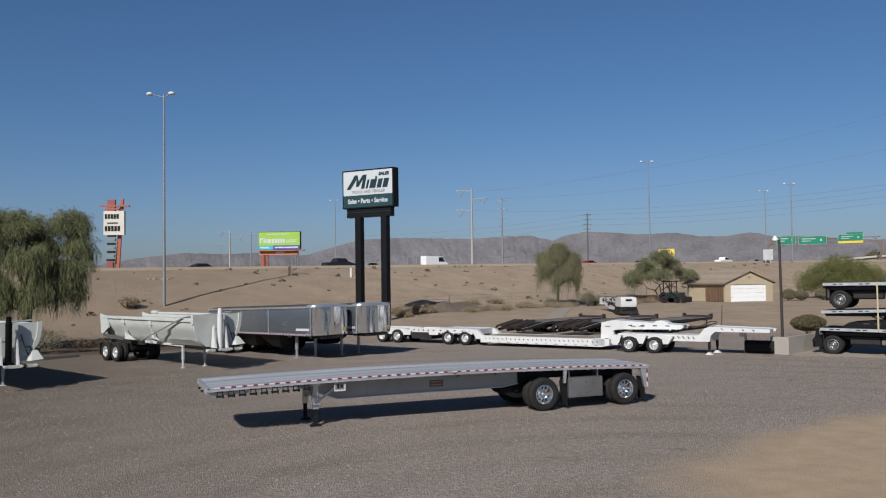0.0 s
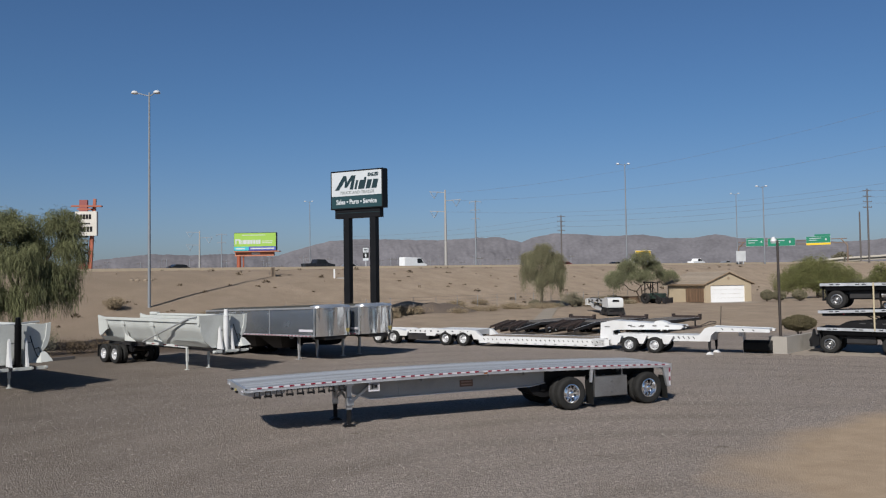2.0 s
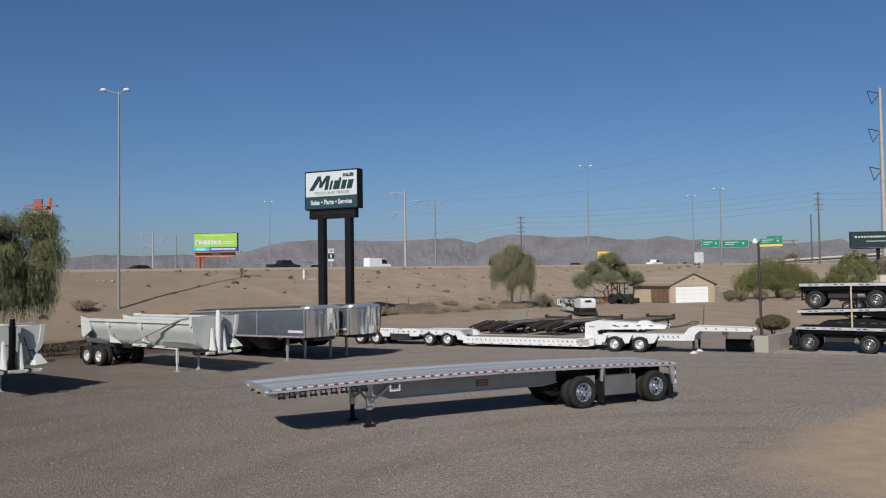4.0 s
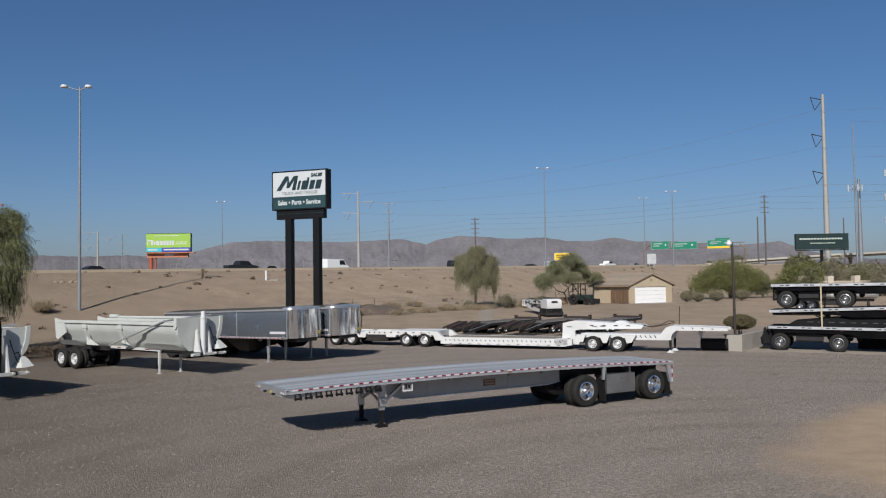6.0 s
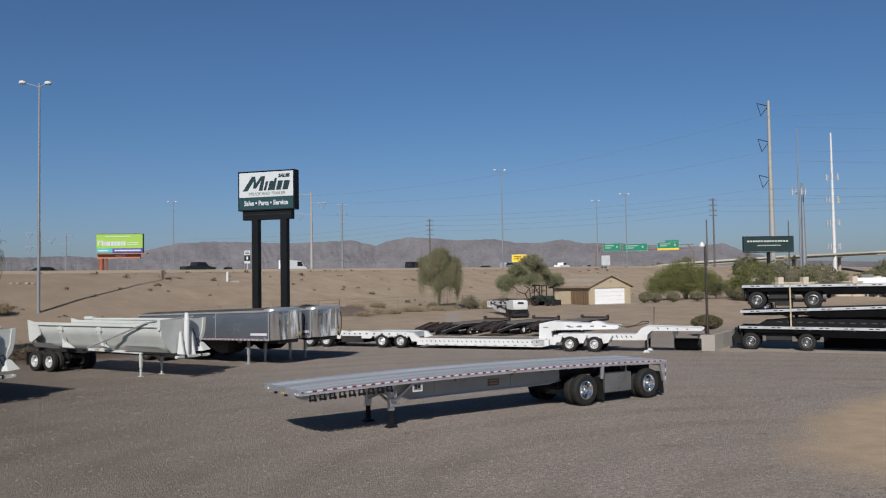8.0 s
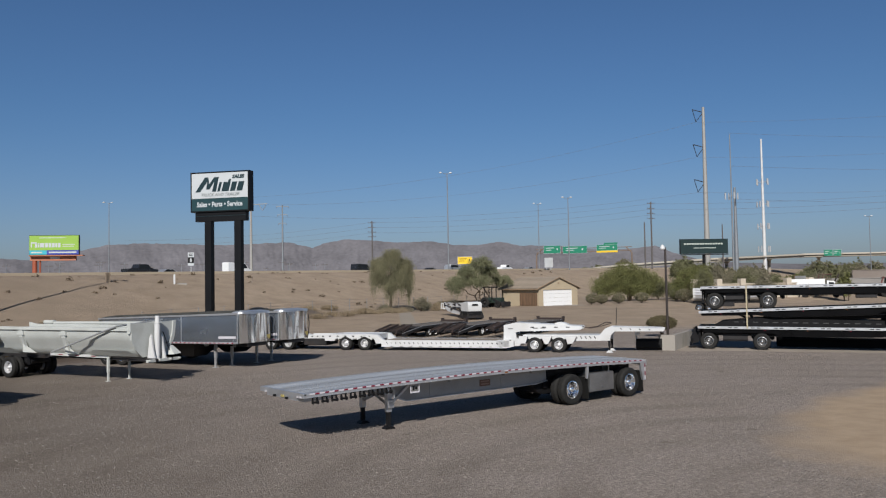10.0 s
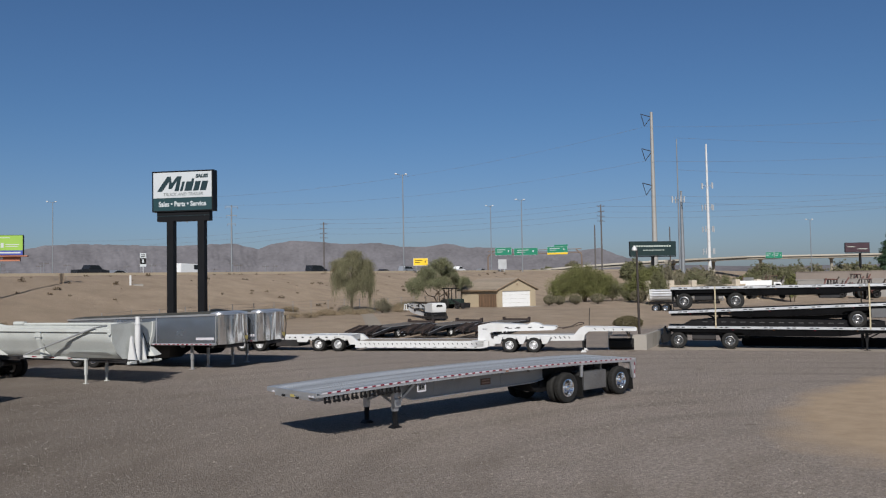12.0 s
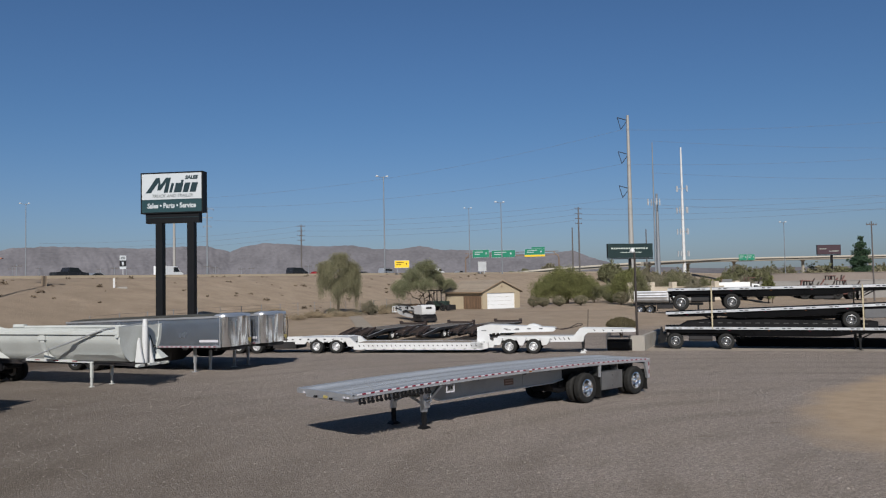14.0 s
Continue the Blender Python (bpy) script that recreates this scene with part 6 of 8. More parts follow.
# small speed sign on the road edge
t = thing("speed_sign", pose(43.2, 117.6, 6.6, 0, 0, -30), "white and black speed sign on a thin post in the median", "sign")
bm = bmesh.new()
box(bm, (-0.05, 0, -0.5), (0.05, 0.1, 3.8))
part("post", bm, GALV, t)
for name, z0, z1, mat, label in (("upper_panel", 3.05, 3.85, SIGN_WHITE, "white upper panel"), ("middle_panel", 2.05, 3.04, BLACK_STEEL, "black middle panel"), ("lower_panel", 1.62, 2.04, SIGN_WHITE, "white lower panel")):
    bm = bmesh.new()
    box(bm, (-0.5, -0.06, z0), (0.5, 0, z1))
    panel = part(name, bm, mat, t, label)
    if name == "middle_panel":
        bm = bmesh.new()
        prism(bm, [(-0.1, 2.25), (0.1, 2.25), (0.16, 2.5), (0.1, 2.85), (-0.1, 2.85), (-0.16, 2.5)], "y", -0.07, -0.062)
        part("numeral_bar", bm, SIGN_WHITE, panel, "pale bar in place of a number")
    elif name == "upper_panel":
        for z in (3.25, 3.52):
            bm = bmesh.new()
            box(bm, (-0.34, -0.07, z), (0.34, -0.062, z + 0.13))
            part("lettering_bar", bm, BLACK_STEEL, panel)

# ---- lamp posts, power poles, wires ----


def street_light(x, y, top, label, r):
    g = ground_at(x, y) if from_road(x, y) < 0 else road_level(x)
    t = thing("street_light", pose(x, y, g, 0, 0, -25), label, "street light", "freeway lights")
    h = top - g
    bm = bmesh.new()
    rod(bm, (0, 0, -0.3), (0, 0, h), r, 12, r * 0.5)
    part("pole", bm, POLE_GREY, t, "", True)
    for s, arm in ((-1, 1.45), (1, 0.75)):
        bm = bmesh.new()
        rod(bm, (0, 0, h - 0.35), (s * arm, 0, h + 0.05), 0.05, 8)
        part("arm", bm, POLE_GREY, t)
        bm = bmesh.new()
        lathe(bm, [(0.05, 0.16), (0.24, 0.10), (0.34, -0.05), (0.31, -0.14), (0.02, -0.2)], 14, 0, "z", (s * arm, 0, h + 0.05))
        part("lamp_head", bm, WHITE_CLEAN, t, "pale lamp head", True)


street_light(2.25, 62.6, 23.2, "tall freeway light mast with two lamp heads", 0.16)
for x, y, z in ((63.0, 228.6, 29.7), (100.4, 118.8, 28.2), (176.2, 167.2, 29.3), (142.7, 123.3, 25.5), (242.4, 95, 22.5)):
    street_light(x, y, z, "tall slim freeway light pole in the distance", 0.17)


def steel_pole(x, y, top, g, mat, label, r, arms=(), side=-1, cells=()):
    t = thing("power_pole", pose(x, y, g, 0, 0, -35), label, "power pole", "power poles")
    h = top - g
    bm = bmesh.new()
    rod(bm, (0, 0, -0.5), (0, 0, h), r, 14, r * 0.45)
    part("shaft", bm, mat, t, "", True)
    for z in arms:
        bm = bmesh.new()
        k = z - g
        rod(bm, (0, 0, k), (side * 3.8, 0, k + 1.0), 0.16, 6)
        rod(bm, (side * 3.8, 0, k + 1.0), (side * 2.6, 0, k - 3.2), 0.12, 6)
        rod(bm, (side * 0.3, 0, k - 0.2), (side * 2.6, 0, k - 3.2), 0.12, 6)
        part("insulator_arm", bm, DARK_STEEL, t, "dark V-shaped insulator arm")
    for z, n in cells:
        for i in range(n):
            a = 2 * math.pi * i / n
            bm = bmesh.new()
            c = Vector((2.3 * math.cos(a), 2.3 * math.sin(a), z - g))
            rod(bm, (0, 0, z - g), c, 0.07, 6)
            box(bm, (c.x - 0.22, c.y - 0.15, c.z - 1.2), (c.x + 0.22, c.y + 0.15, c.z + 1.2))
            part("antenna", bm, GALV, t)
    return t


steel_pole(234.8, 145.6, 63.2, 6.5, CONCRETE_POLE, "tall pale tapered steel power pole", 1.0, (61.4, 49.4, 37.4))
steel_pole(300.0, 162.9, 61.0, 7.0, WHITE_CLEAN, "white cell tower with clusters of antennas", 0.75, (), -1, ((43.5, 6), (34.5, 5), (25.5, 5), (16.3, 5)))
steel_pole(258.5, 150.8, 57.0, 6.0, POLE_GREY, "slender grey power pole", 0.36, (), -1, ((34.5, 4),))
steel_pole(262.5, 152.0, 38.0, 6.0, POLE_GREY, "grey tubular pole beside a darker pole", 0.85)
steel_pole(136.0, 288.4, 42.0, 5.0, CONCRETE_POLE, "distant pale power pole with side arms", 0.7)
steel_pole(146.6, 282.0, 37.4, 5.0, POLE_GREY, "distant slim power pole", 0.5)
steel_pole(69.8, 516.9, 38.4, 5.0, CONCRETE_POLE, "far pale power pole with side arms", 0.8)
steel_pole(73.4, 456.0, 33.2, 5.0, POLE_GREY, "far slim power pole", 0.5)
for x, y, z, s in ((146.6, 282.0, 37.4, 1.0), (73.4, 456.0, 33.2, 1.3)):
    t = thing("cross_arm_set", pose(x, y, 0, 0, 0, -35), "short cross arms on a distant slim pole", "power pole arms", "power poles")
    for k, half in enumerate((2.4, 1.9, 1.5)):
        bm = bmesh.new()
        beam(bm, (-half * s, 0, z - 0.6 - 3.4 * k * s), (half * s, 0, z - 0.6 - 3.4 * k * s), 0.22, 0.22)
        for e in (-half, half):
            rod(bm, (e * s, 0, z - 0.6 - 3.4 * k * s), (e * s, 0, z - 1.4 - 3.4 * k * s), 0.10, 6)
        part("arm", bm, POLE_GREY, t)
for x, y, z, s in ((136.0, 288.4, 42.0, 1.0), (69.8, 516.9, 38.4, 1.4)):
    t = thing("cross_arm_set", pose(x, y, 0, 0, 0, -35), "side arms with hanging insulators on a distant pole", "power pole arms", "power poles")
    for dz, sd in ((1.0, -1), (4.5, 1), (9.0, -1)):
        bm = bmesh.new()
        beam(bm, (0, 0, z - dz), (sd * 6.5 * s, 0, z - dz + 0.4), 0.25, 0.3)
        rod(bm, (sd * 6.2 * s, 0, z - dz + 0.3), (sd * 4.6 * s, 0, z - dz - 2.4 * s), 0.12, 6)
        rod(bm, (sd * 3.0 * s, 0, z - dz + 0.3), (sd * 4.6 * s, 0, z - dz - 2.4 * s), 0.12, 6)
        part("arm", bm, POLE_GREY, t)


def wood_pole(x, y, top, label, bars=0, r=0.2, mat=None):
    g = ground_at(x, y)
    t = thing("power_pole", pose(x, y, g, 0, 0, -20), label, "power pole", "power poles")
    bm = bmesh.new()
    rod(bm, (0, 0, -0.4), (0, 0, top - g), r, 10, r * 0.65)
    part("shaft", bm, mat or WOOD_POLE, t, "", True)
    for i in range(bars):
        bm = bmesh.new()
        beam(bm, (-1.3, 0, top - g - 0.6 - 1.6 * i), (1.3, 0, top - g - 0.6 - 1.6 * i), 0.14, 0.16)
        for k in (-1.2, -0.5, 0.5, 1.2):
            rod(bm, (k, 0, top - g - 0.55 - 1.6 * i), (k, 0, top - g - 0.25 - 1.6 * i), 0.06, 6)
        part("cross_arm", bm, WOOD_POLE, t)


wood_pole(149.1, 221.1, 26.6, "brown wooden power pole with cross arms", 4, 0.3)
wood_pole(205.1, 145.8, 29.4, "brown wooden power pole with cross arms", 4, 0.3)
wood_pole(203.2, 147.0, 22.8, "short brown wooden power pole", 0, 0.28)
wood_pole(229.8, 136.4, 22.4, "thin brown wooden pole beside taller poles", 0, 0.25)
wood_pole(145.3, 36.3, 14.6, "brown wooden power pole at the road", 1, 0.16)
for x, y, z in ((120, 260, 20), (55, 250, 18), (90, 300, 21), (40, 330, 22), (10, 360, 22), (165, 240, 19), (60, 270, 18), (75, 280, 19), (28, 300, 20), (105, 270, 19), (132, 250, 18), (48, 290, 19), (84, 255, 16), (22, 255, 17), (0, 280, 18), (150, 262, 18), (112, 300, 20), (-20, 300, 20), (66, 310, 20)):
    wood_pole(x, y, 5 + 0.45 * z, "far thin grey utility pole", 1, 0.13, POLE_GREY)
rng = random.Random(606)
for i in range(26):
    x = rng.uniform(-30, 190)
    wood_pole(x, 200 + 0.3 * x + rng.uniform(0, 160), rng.uniform(10.5, 14.5), "far thin grey utility pole", 1, 0.12, POLE_GREY)


LINE_GREY = material("grey_conductor", (0.139, 0.148, 0.165), 0.5, 0.3)


def wire(name, p, q, sag, r=0.03):
    bm = bmesh.new()
    p, q = Vector(p), Vector(q)
    tube(bm, [p.lerp(q, i / 14) - Z * (sag * 4 * (i / 14) * (1 - i / 14)) for i in range(15)], r, 5)
    solid(name, bm, LINE_GREY, "thin dark overhead power line", "power line", "power lines")


for za, zb, s in ((40.5, 58.0, 4.5), (37.5, 46.0, 4.5), (33.0, 34.0, 4.0)):
    wire("power_line", (136, 288.4, za), (232.5, 147, zb), s)
    wire("power_line", (232.5, 147, zb), (345, -18, zb + 6), 5.0)
for zb in (28.8, 27.0, 25.2):
    wire("power_line", (149.1, 221.1, zb - 2.6), (205.1, 145.8, zb), 1.6, 0.028)
    wire("power_line", (205.1, 145.8, zb), (262, 60, zb + 1), 1.6, 0.028)
    wire("power_line", (149.1, 221.1, zb - 2.6), (90, 300, zb - 6), 1.6, 0.028)
for z in (57.5, 45.5, 33.5):
    wire("power_line", (258, 151.3, z), (420, 30, z + 1), 3.0, 0.035)

# ---- trees and shrubs ----


def leaf_card(verts, faces, c, u, v):
    n = len(verts)
    verts += [c - u - v, c + u - v * 0.6, c + u * 0.7 + v, c - u * 0.8 + v * 0.8]
    faces.append((n, n + 1, n + 2, n + 3))


def unit(rng):
    while True:
        v = Vector((rng.uniform(-1, 1), rng.uniform(-1, 1), rng.uniform(-1, 1)))
        if 0.05 < v.length < 1:
            return v


def crown_mesh(name, blobs, count, size, rng, weep=0.0, shell=0.55, fuzz=1.0):
    """Many small leaf sprays in uneven clumps; weep lets them droop."""
    verts, faces = [], []
    total = sum(r.x * r.y * r.z for _, r in blobs)
    per = 26
    for c, r in blobs:
        m = int(count * r.x * r.y * r.z / total)
        for _ in range(max(6, m // per)):
            d = unit(rng)
            d = d.normalized() * (shell + (1 - shell) * rng.random() ** 0.7) * (0.82 + 0.5 * fuzz * noise.noise(d * 2.3 + c))
            p = c + Vector((d.x * r.x, d.y * r.y, d.z * r.z))
            strand = weep * rng.uniform(0.3, 1.3) * (1.1 - 0.45 * d.z)
            wide = rng.uniform(0.12, 0.32) * (0.6 + 0.25 * min(r.x, 3.0)) * fuzz
            drift = Vector((rng.uniform(-0.14, 0.14) + 0.1 * d.x, rng.uniform(-0.14, 0.14), 0))
            for _ in range(per):
                k = rng.random()
                q = p + unit(rng) * wide * (1 + 1.6 * (1 - k) ** 3) + (drift - Z) * strand * k
                u = unit(rng).normalized() * size * rng.uniform(0.4, 1.1)
                w = unit(rng)
                v = (w - u * (w.dot(u) / u.length_squared)).normalized() * size * rng.uniform(0.6, 1.5)
                leaf_card(verts, faces, q, u * 0.55, v)
    me = bpy.data.meshes.new(name)
    me.from_pydata(verts, [], faces)
    return me


def limb(bm, p, q, r, r2, rng, bend=0.15, n=4):
    p, q = Vector(p), Vector(q)
    prev, rp = p, r
    for i in range(1, n + 1):
        k = i / n
        c = p.lerp(q, k) + (unit(rng) * (q - p).length * bend * (1 - k) if i < n else Vector())
        rn = r + (r2 - r) * k
        rod(bm, prev, c, rp, 8, rn, caps=False)
        prev, rp = c, rn
    return prev


def tree(x, y, height, blobs, count, size, mat, label, seed, weep=0.0, trunk=0.2, fork=0.3, stems=1, shell=0.55):
    rng = random.Random(seed)
    g = ground_at(x, y)
    t = thing("tree", pose(x, y, g), label, "tree", "trees")
    bm = bmesh.new()
    for s in range(stems):
        off = Vector((rng.uniform(-0.3, 0.3), rng.uniform(-0.3, 0.3), 0)) if stems > 1 else Vector()
        top = limb(bm, off - Vector((0, 0, 0.2)), off * 2 + Vector((rng.uniform(-0.3, 0.3), rng.uniform(-0.2, 0.2), height * fork)), trunk, trunk * 0.75, rng, 0.08)
        for c, r in blobs:
            for _ in range(2):
                e = Vector(c) + Vector((rng.uniform(-0.5, 0.5) * r[0], rng.uniform(-0.5, 0.5) * r[1], rng.uniform(-0.1, 0.5) * r[2]))
                mid = limb(bm, top, top.lerp(e, 0.55), trunk * 0.5, trunk * 0.28, rng, 0.12)
                limb(bm, mid, e, trunk * 0.28, 0.02, rng, 0.2)
                limb(bm, mid, e + unit(rng) * 0.45 * r[0], trunk * 0.2, 0.015, rng, 0.2)
    part("trunk", bm, BARK, t, "grey brown trunk and limbs", True)
    me = crown_mesh("crown", [(Vector(c), Vector(r)) for c, r in blobs], count, size, rng, weep, shell)
    me.materials.append(mat)
    link_mesh("crown", me, t, "drooping fine foliage" if weep else "fine foliage")
    return t


def shrub(x, y, r, h, mat, label, seed, count=700, size=0.09, group="shrubs", name="shrub", shell=0.6, fuzz=1.0, low=0.02):
    rng = random.Random(seed)
    g = ground_at(x, y)
    t = thing(name, pose(x, y, g), label, "shrub", group)
    bm = bmesh.new()
    for _ in range(5):
        limb(bm, (0, 0, -0.1), (rng.uniform(-0.5, 0.5) * r, rng.uniform(-0.5, 0.5) * r, h * 0.7), 0.04, 0.012, rng, 0.15)
    part("stems", bm, BARK, t)
    me = crown_mesh("foliage", [(Vector((0, 0, h * (0.5 + low))), Vector((r, r, h * (0.5 - low))))], count, size, rng, 0.0, shell, fuzz)
    me.materials.append(mat)
    link_mesh("foliage", me, t)
    return t


def weeping_tree(x, y, height, masses, tufts, mat, label, seed, drop, trunk, fork, stems, least=0.2):
    """A tree whose thin twigs arch outwards and hang in strands of narrow leaves."""
    rng = random.Random(seed)
    g = ground_at(x, y)
    t = thing("tree", pose(x, y, g), label, "tree", "trees")
    bm = bmesh.new()
    verts, faces = [], []
    mid = sum((Vector(c) for c, r in masses), Vector()) / len(masses)
    high = max(c[2] + r[2] for c, r in masses)
    volume = sum(r[0] * r[1] * r[2] for c, r in masses)
    tops = []
    for s in range(stems):
        off = Vector((rng.uniform(-0.4, 0.4), rng.uniform(-0.3, 0.3), 0)) if stems > 1 else Vector()
        tops.append(limb(bm, off - Z * 0.2, off * 2.5 + Vector((rng.uniform(-0.3, 0.5), rng.uniform(-0.2, 0.2), height * fork)), trunk, trunk * 0.7, rng, 0.08))
    for i, (c, r) in enumerate(masses):
        c, r = Vector(c), Vector(r)
        hub = limb(bm, tops[i % stems], c - Z * r.z * 0.5, trunk * 0.55, trunk * 0.22, rng, 0.14, 5)
        for _ in range(max(4, int(tufts * r.x * r.y * r.z / volume))):
            d = unit(rng)
            d = d.normalized() * rng.uniform(0.45, 1.0)
            d.z = abs(d.z) if rng.random() < 0.7 else d.z
            p = c + Vector((d.x * r.x, d.y * r.y, d.z * r.z))
            if rng.random() < 0.4:
                limb(bm, hub, p, trunk * 0.10, 0.012, rng, 0.16, 3)
            out = Vector((p.x - mid.x, p.y - mid.y, 0))
            out = (out / max(out.length, 0.4)) * 0.22 + unit(rng) * 0.22
            out.z = 0
            spray = rng.uniform(0.25, 0.6)
            low = min(1.0, max(0.0, (high - p.z) / (0.55 * high)))
            tuft_drop = drop * rng.uniform(0.4, 1.1) * (least + (1 - least) * low)
            for _ in range(rng.randint(44, 76)):
                q = p + unit(rng) * spray
                loose = unit(rng)
                side_way = (out + loose * 0.4) * rng.uniform(0.3, 0.9)
                side_way.z = 0
                side_way = side_way.lerp(loose * 0.75, 0.8 * (1 - low) * (1 - least))
                ln = tuft_drop * rng.uniform(0.3, 1.1)
                n = max(4, int(ln / 0.17))
                last = q
                for k in range(1, n + 1):
                    f = k / n
                    c2 = q + side_way * (1 - (1 - f) ** 2) - Z * (ln * f ** 1.6)
                    ax = c2 - last
                    w = unit(rng).cross(ax)
                    if w.length > 1e-4:
                        w = w.normalized() * rng.uniform(0.006, 0.016)
                        tw = unit(rng) * 0.06
                        tip = unit(rng) * 0.07
                        m = len(verts)
                        verts += [last - w + tw, last + w + tw, c2 + w * 0.6 + ax * 0.2 + tip, c2 - w * 0.6 + ax * 0.2 + tip]
                        faces.append((m, m + 1, m + 2, m + 3))
                    last = c2
    part("trunk", bm, BARK, t, "grey brown trunk and limbs", True)
    me = bpy.data.meshes.new("crown")
    me.from_pydata(verts, [], faces)
    me.materials.append(mat)
    link_mesh("crown", me, t, "drooping fine foliage")
    return t


weeping_tree(-8.3, 38.4, 10.0, [((-0.5, 0.2, 7.9), (2.3, 2.2, 1.4)), ((2.9, 0, 8.1), (1.4, 1.6, 1.4)), ((3.5, -0.3, 6.5), (1.0, 1.4, 1.2)), ((-2.8, -0.8, 6.7), (2.2, 2.0, 1.4)), ((0.5, -1.9, 5.9), (1.4, 1.1, 1.2)),
                               ((2.6, -0.9, 5.2), (1.3, 1.2, 0.9)), ((1.2, 0.6, 6.6), (1.2, 1.5, 1.3)), ((-5.2, 0.2, 6.0), (1.9, 1.8, 1.8)), ((-2.2, -1.8, 4.6), (1.8, 1.2, 1.1)), ((1.4, -1.6, 4.2), (1.6, 1.0, 0.7)), ((3.0, -0.6, 4.0), (1.0, 0.9, 0.6)), ((-0.5, -1.6, 3.6), (2.0, 1.1, 0.7)), ((-3.6, -1.2, 3.8), (2.0, 1.1, 0.9))],
             640, LEAF_GREY, "large weeping grey-green desert tree behind parked trailers", 11, 1.9, 0.30, 0.28, 2, 0.12)
weeping_tree(48.1, 65.6, 7.6, [((-1.5, 0, 5.9), (1.0, 1.3, 0.9)), ((1.9, 0, 5.9), (1.2, 1.3, 0.9)), ((0.2, -0.3, 7.0), (1.3, 1.1, 0.8)), ((2.7, 0.1, 5.0), (0.7, 0.9, 0.8)), ((-1.8, 0.0, 4.6), (0.7, 0.9, 0.7)), ((0.7, -0.6, 4.7), (1.0, 0.9, 0.8)), ((-0.6, -0.5, 4.0), (0.9, 0.8, 0.7)), ((2.2, -0.5, 3.9), (0.6, 0.7, 0.6))],
             150, LEAF_WILLOW, "weeping grey-green tree with a bare trunk", 5, 3.3, 0.20, 0.30, 1, 0.55)
weeping_tree(66.3, 69.0, 7.0, [((-4.4, 0, 3.3), (1.6, 1.5, 1.0)), ((-2.7, 0, 4.7), (1.5, 1.5, 1.1)), ((-0.2, 0, 5.9), (1.5, 1.5, 1.1)), ((1.6, 0.2, 4.9), (1.3, 1.5, 1.0)), ((4.0, 0.3, 3.7), (1.8, 1.4, 0.8)), ((-1.0, -0.4, 3.7), (2.0, 1.4, 0.8))],
             340, LEAF_MESQUITE, "spreading olive-green mesquite tree beside the garage", 8, 0.9, 0.12, 0.22, 3, 0.25)
tree(100.3, 70.4, 6.4, [((-6.9, 0.0, 2.5), (2.5, 2.2, 1.9)), ((-4.3, 0.0, 3.3), (2.9, 2.6, 2.5)), ((-0.9, 0.0, 4.1), (3.4, 2.9, 2.8)), ((3.1, 0.0, 3.4), (3.2, 2.9, 2.6)), ((6.7, 0.2, 2.7), (2.7, 2.2, 2.2)), ((0.7, -1.0, 2.3), (4.7, 2.2, 1.9))],
     140000, 0.055, LEAF_GREEN, "broad bright green desert tree reaching the ground", 21, 0.3, 0.16, 0.2, 4, 0.3)
tree(123.8, 72.8, 7.2, [((-1.8, 0, 3.8), (2.2, 2.0, 2.3)), ((1.4, 0, 3.2), (2.2, 2.0, 2.2)), ((0, 0, 5.0), (1.7, 1.6, 1.7))], 36000, 0.062, LEAF_GREEN, "green desert tree beside a pale power pole", 22, 0.3, 0.16, 0.25, 3, 0.45)
tree(243.5, 73.0, 16.0, [((0, 0, 6.0), (4.4, 4.2, 1.7)), ((-1.0, 0, 8.6), (3.9, 3.4, 1.6)), ((0.6, 0, 11.0), (3.2, 3.0, 1.5)), ((-0.4, 0, 13.2), (2.2, 2.2, 1.3)), ((0.4, 0, 15.2), (1.1, 1.2, 1.2))], 30000, 0.16, LEAF_DARK, "tall dark green conifer far behind the yards", 31, 0.0, 0.35, 0.45, 1, 0.2)
for i, (x, y, w, h, mat) in enumerate(((157.9, 79.9, 5.0, 3.6, LEAF_OLIVE), (165.0, 76.0, 6.0, 4.6, LEAF_GREEN), (172.0, 74.0, 5.0, 4.0, LEAF_OLIVE), (132.0, 49.3, 2.2, 4.4, LEAF_GREEN), (205.0, 90.0, 6.0, 4.5, LEAF_OLIVE), (225.0, 85.0, 6.0, 4.0, LEAF_OLIVE),
                                      (150.0, 88.0, 4.5, 3.2, LEAF_OLIVE), (190.0, 120.0, 7.0, 5.0, LEAF_OLIVE), (270.0, 70.0, 7.0, 6.0, LEAF_DARK), (285.0, 62.0, 8.0, 6.5, LEAF_DARK))):
    tree(x, y, h + 1, [((-w * 0.4, 0, h * 0.55), (w * 0.55, w * 0.5, h * 0.42)), ((w * 0.4, 0, h * 0.5), (w * 0.55, w * 0.5, h * 0.4)), ((0, 0, h * 0.72), (w * 0.5, w * 0.5, h * 0.36))],
         2200, 0.2, mat, "distant green desert tree", 40 + i, 0.0, 0.12, 0.25, 2, 0.4)
shrub(41.5, 19.8, 1.3, 1.66, CLIPPED, "rounded clipped olive shrub on the gravel", 3, 24000, 0.034, "shrubs", "shrub", 0.88, 0.25, 0.13)
for i, (x, y) in enumerate(((80.5, 61.3), (82.4, 61.1), (86.0, 60.9), (90.4, 60.1), (97.8, 57.8))):
    shrub(x, y, (1.0, 1.1, 1.15, 1.3, 1.65)[i], (1.7, 1.5, 1.5, 1.7, 2.2)[i], HEDGE, "rounded clipped grey-green shrub in a row", 60 + i, 12000, 0.045, "hedge row", "shrub", 0.88, 0.25)
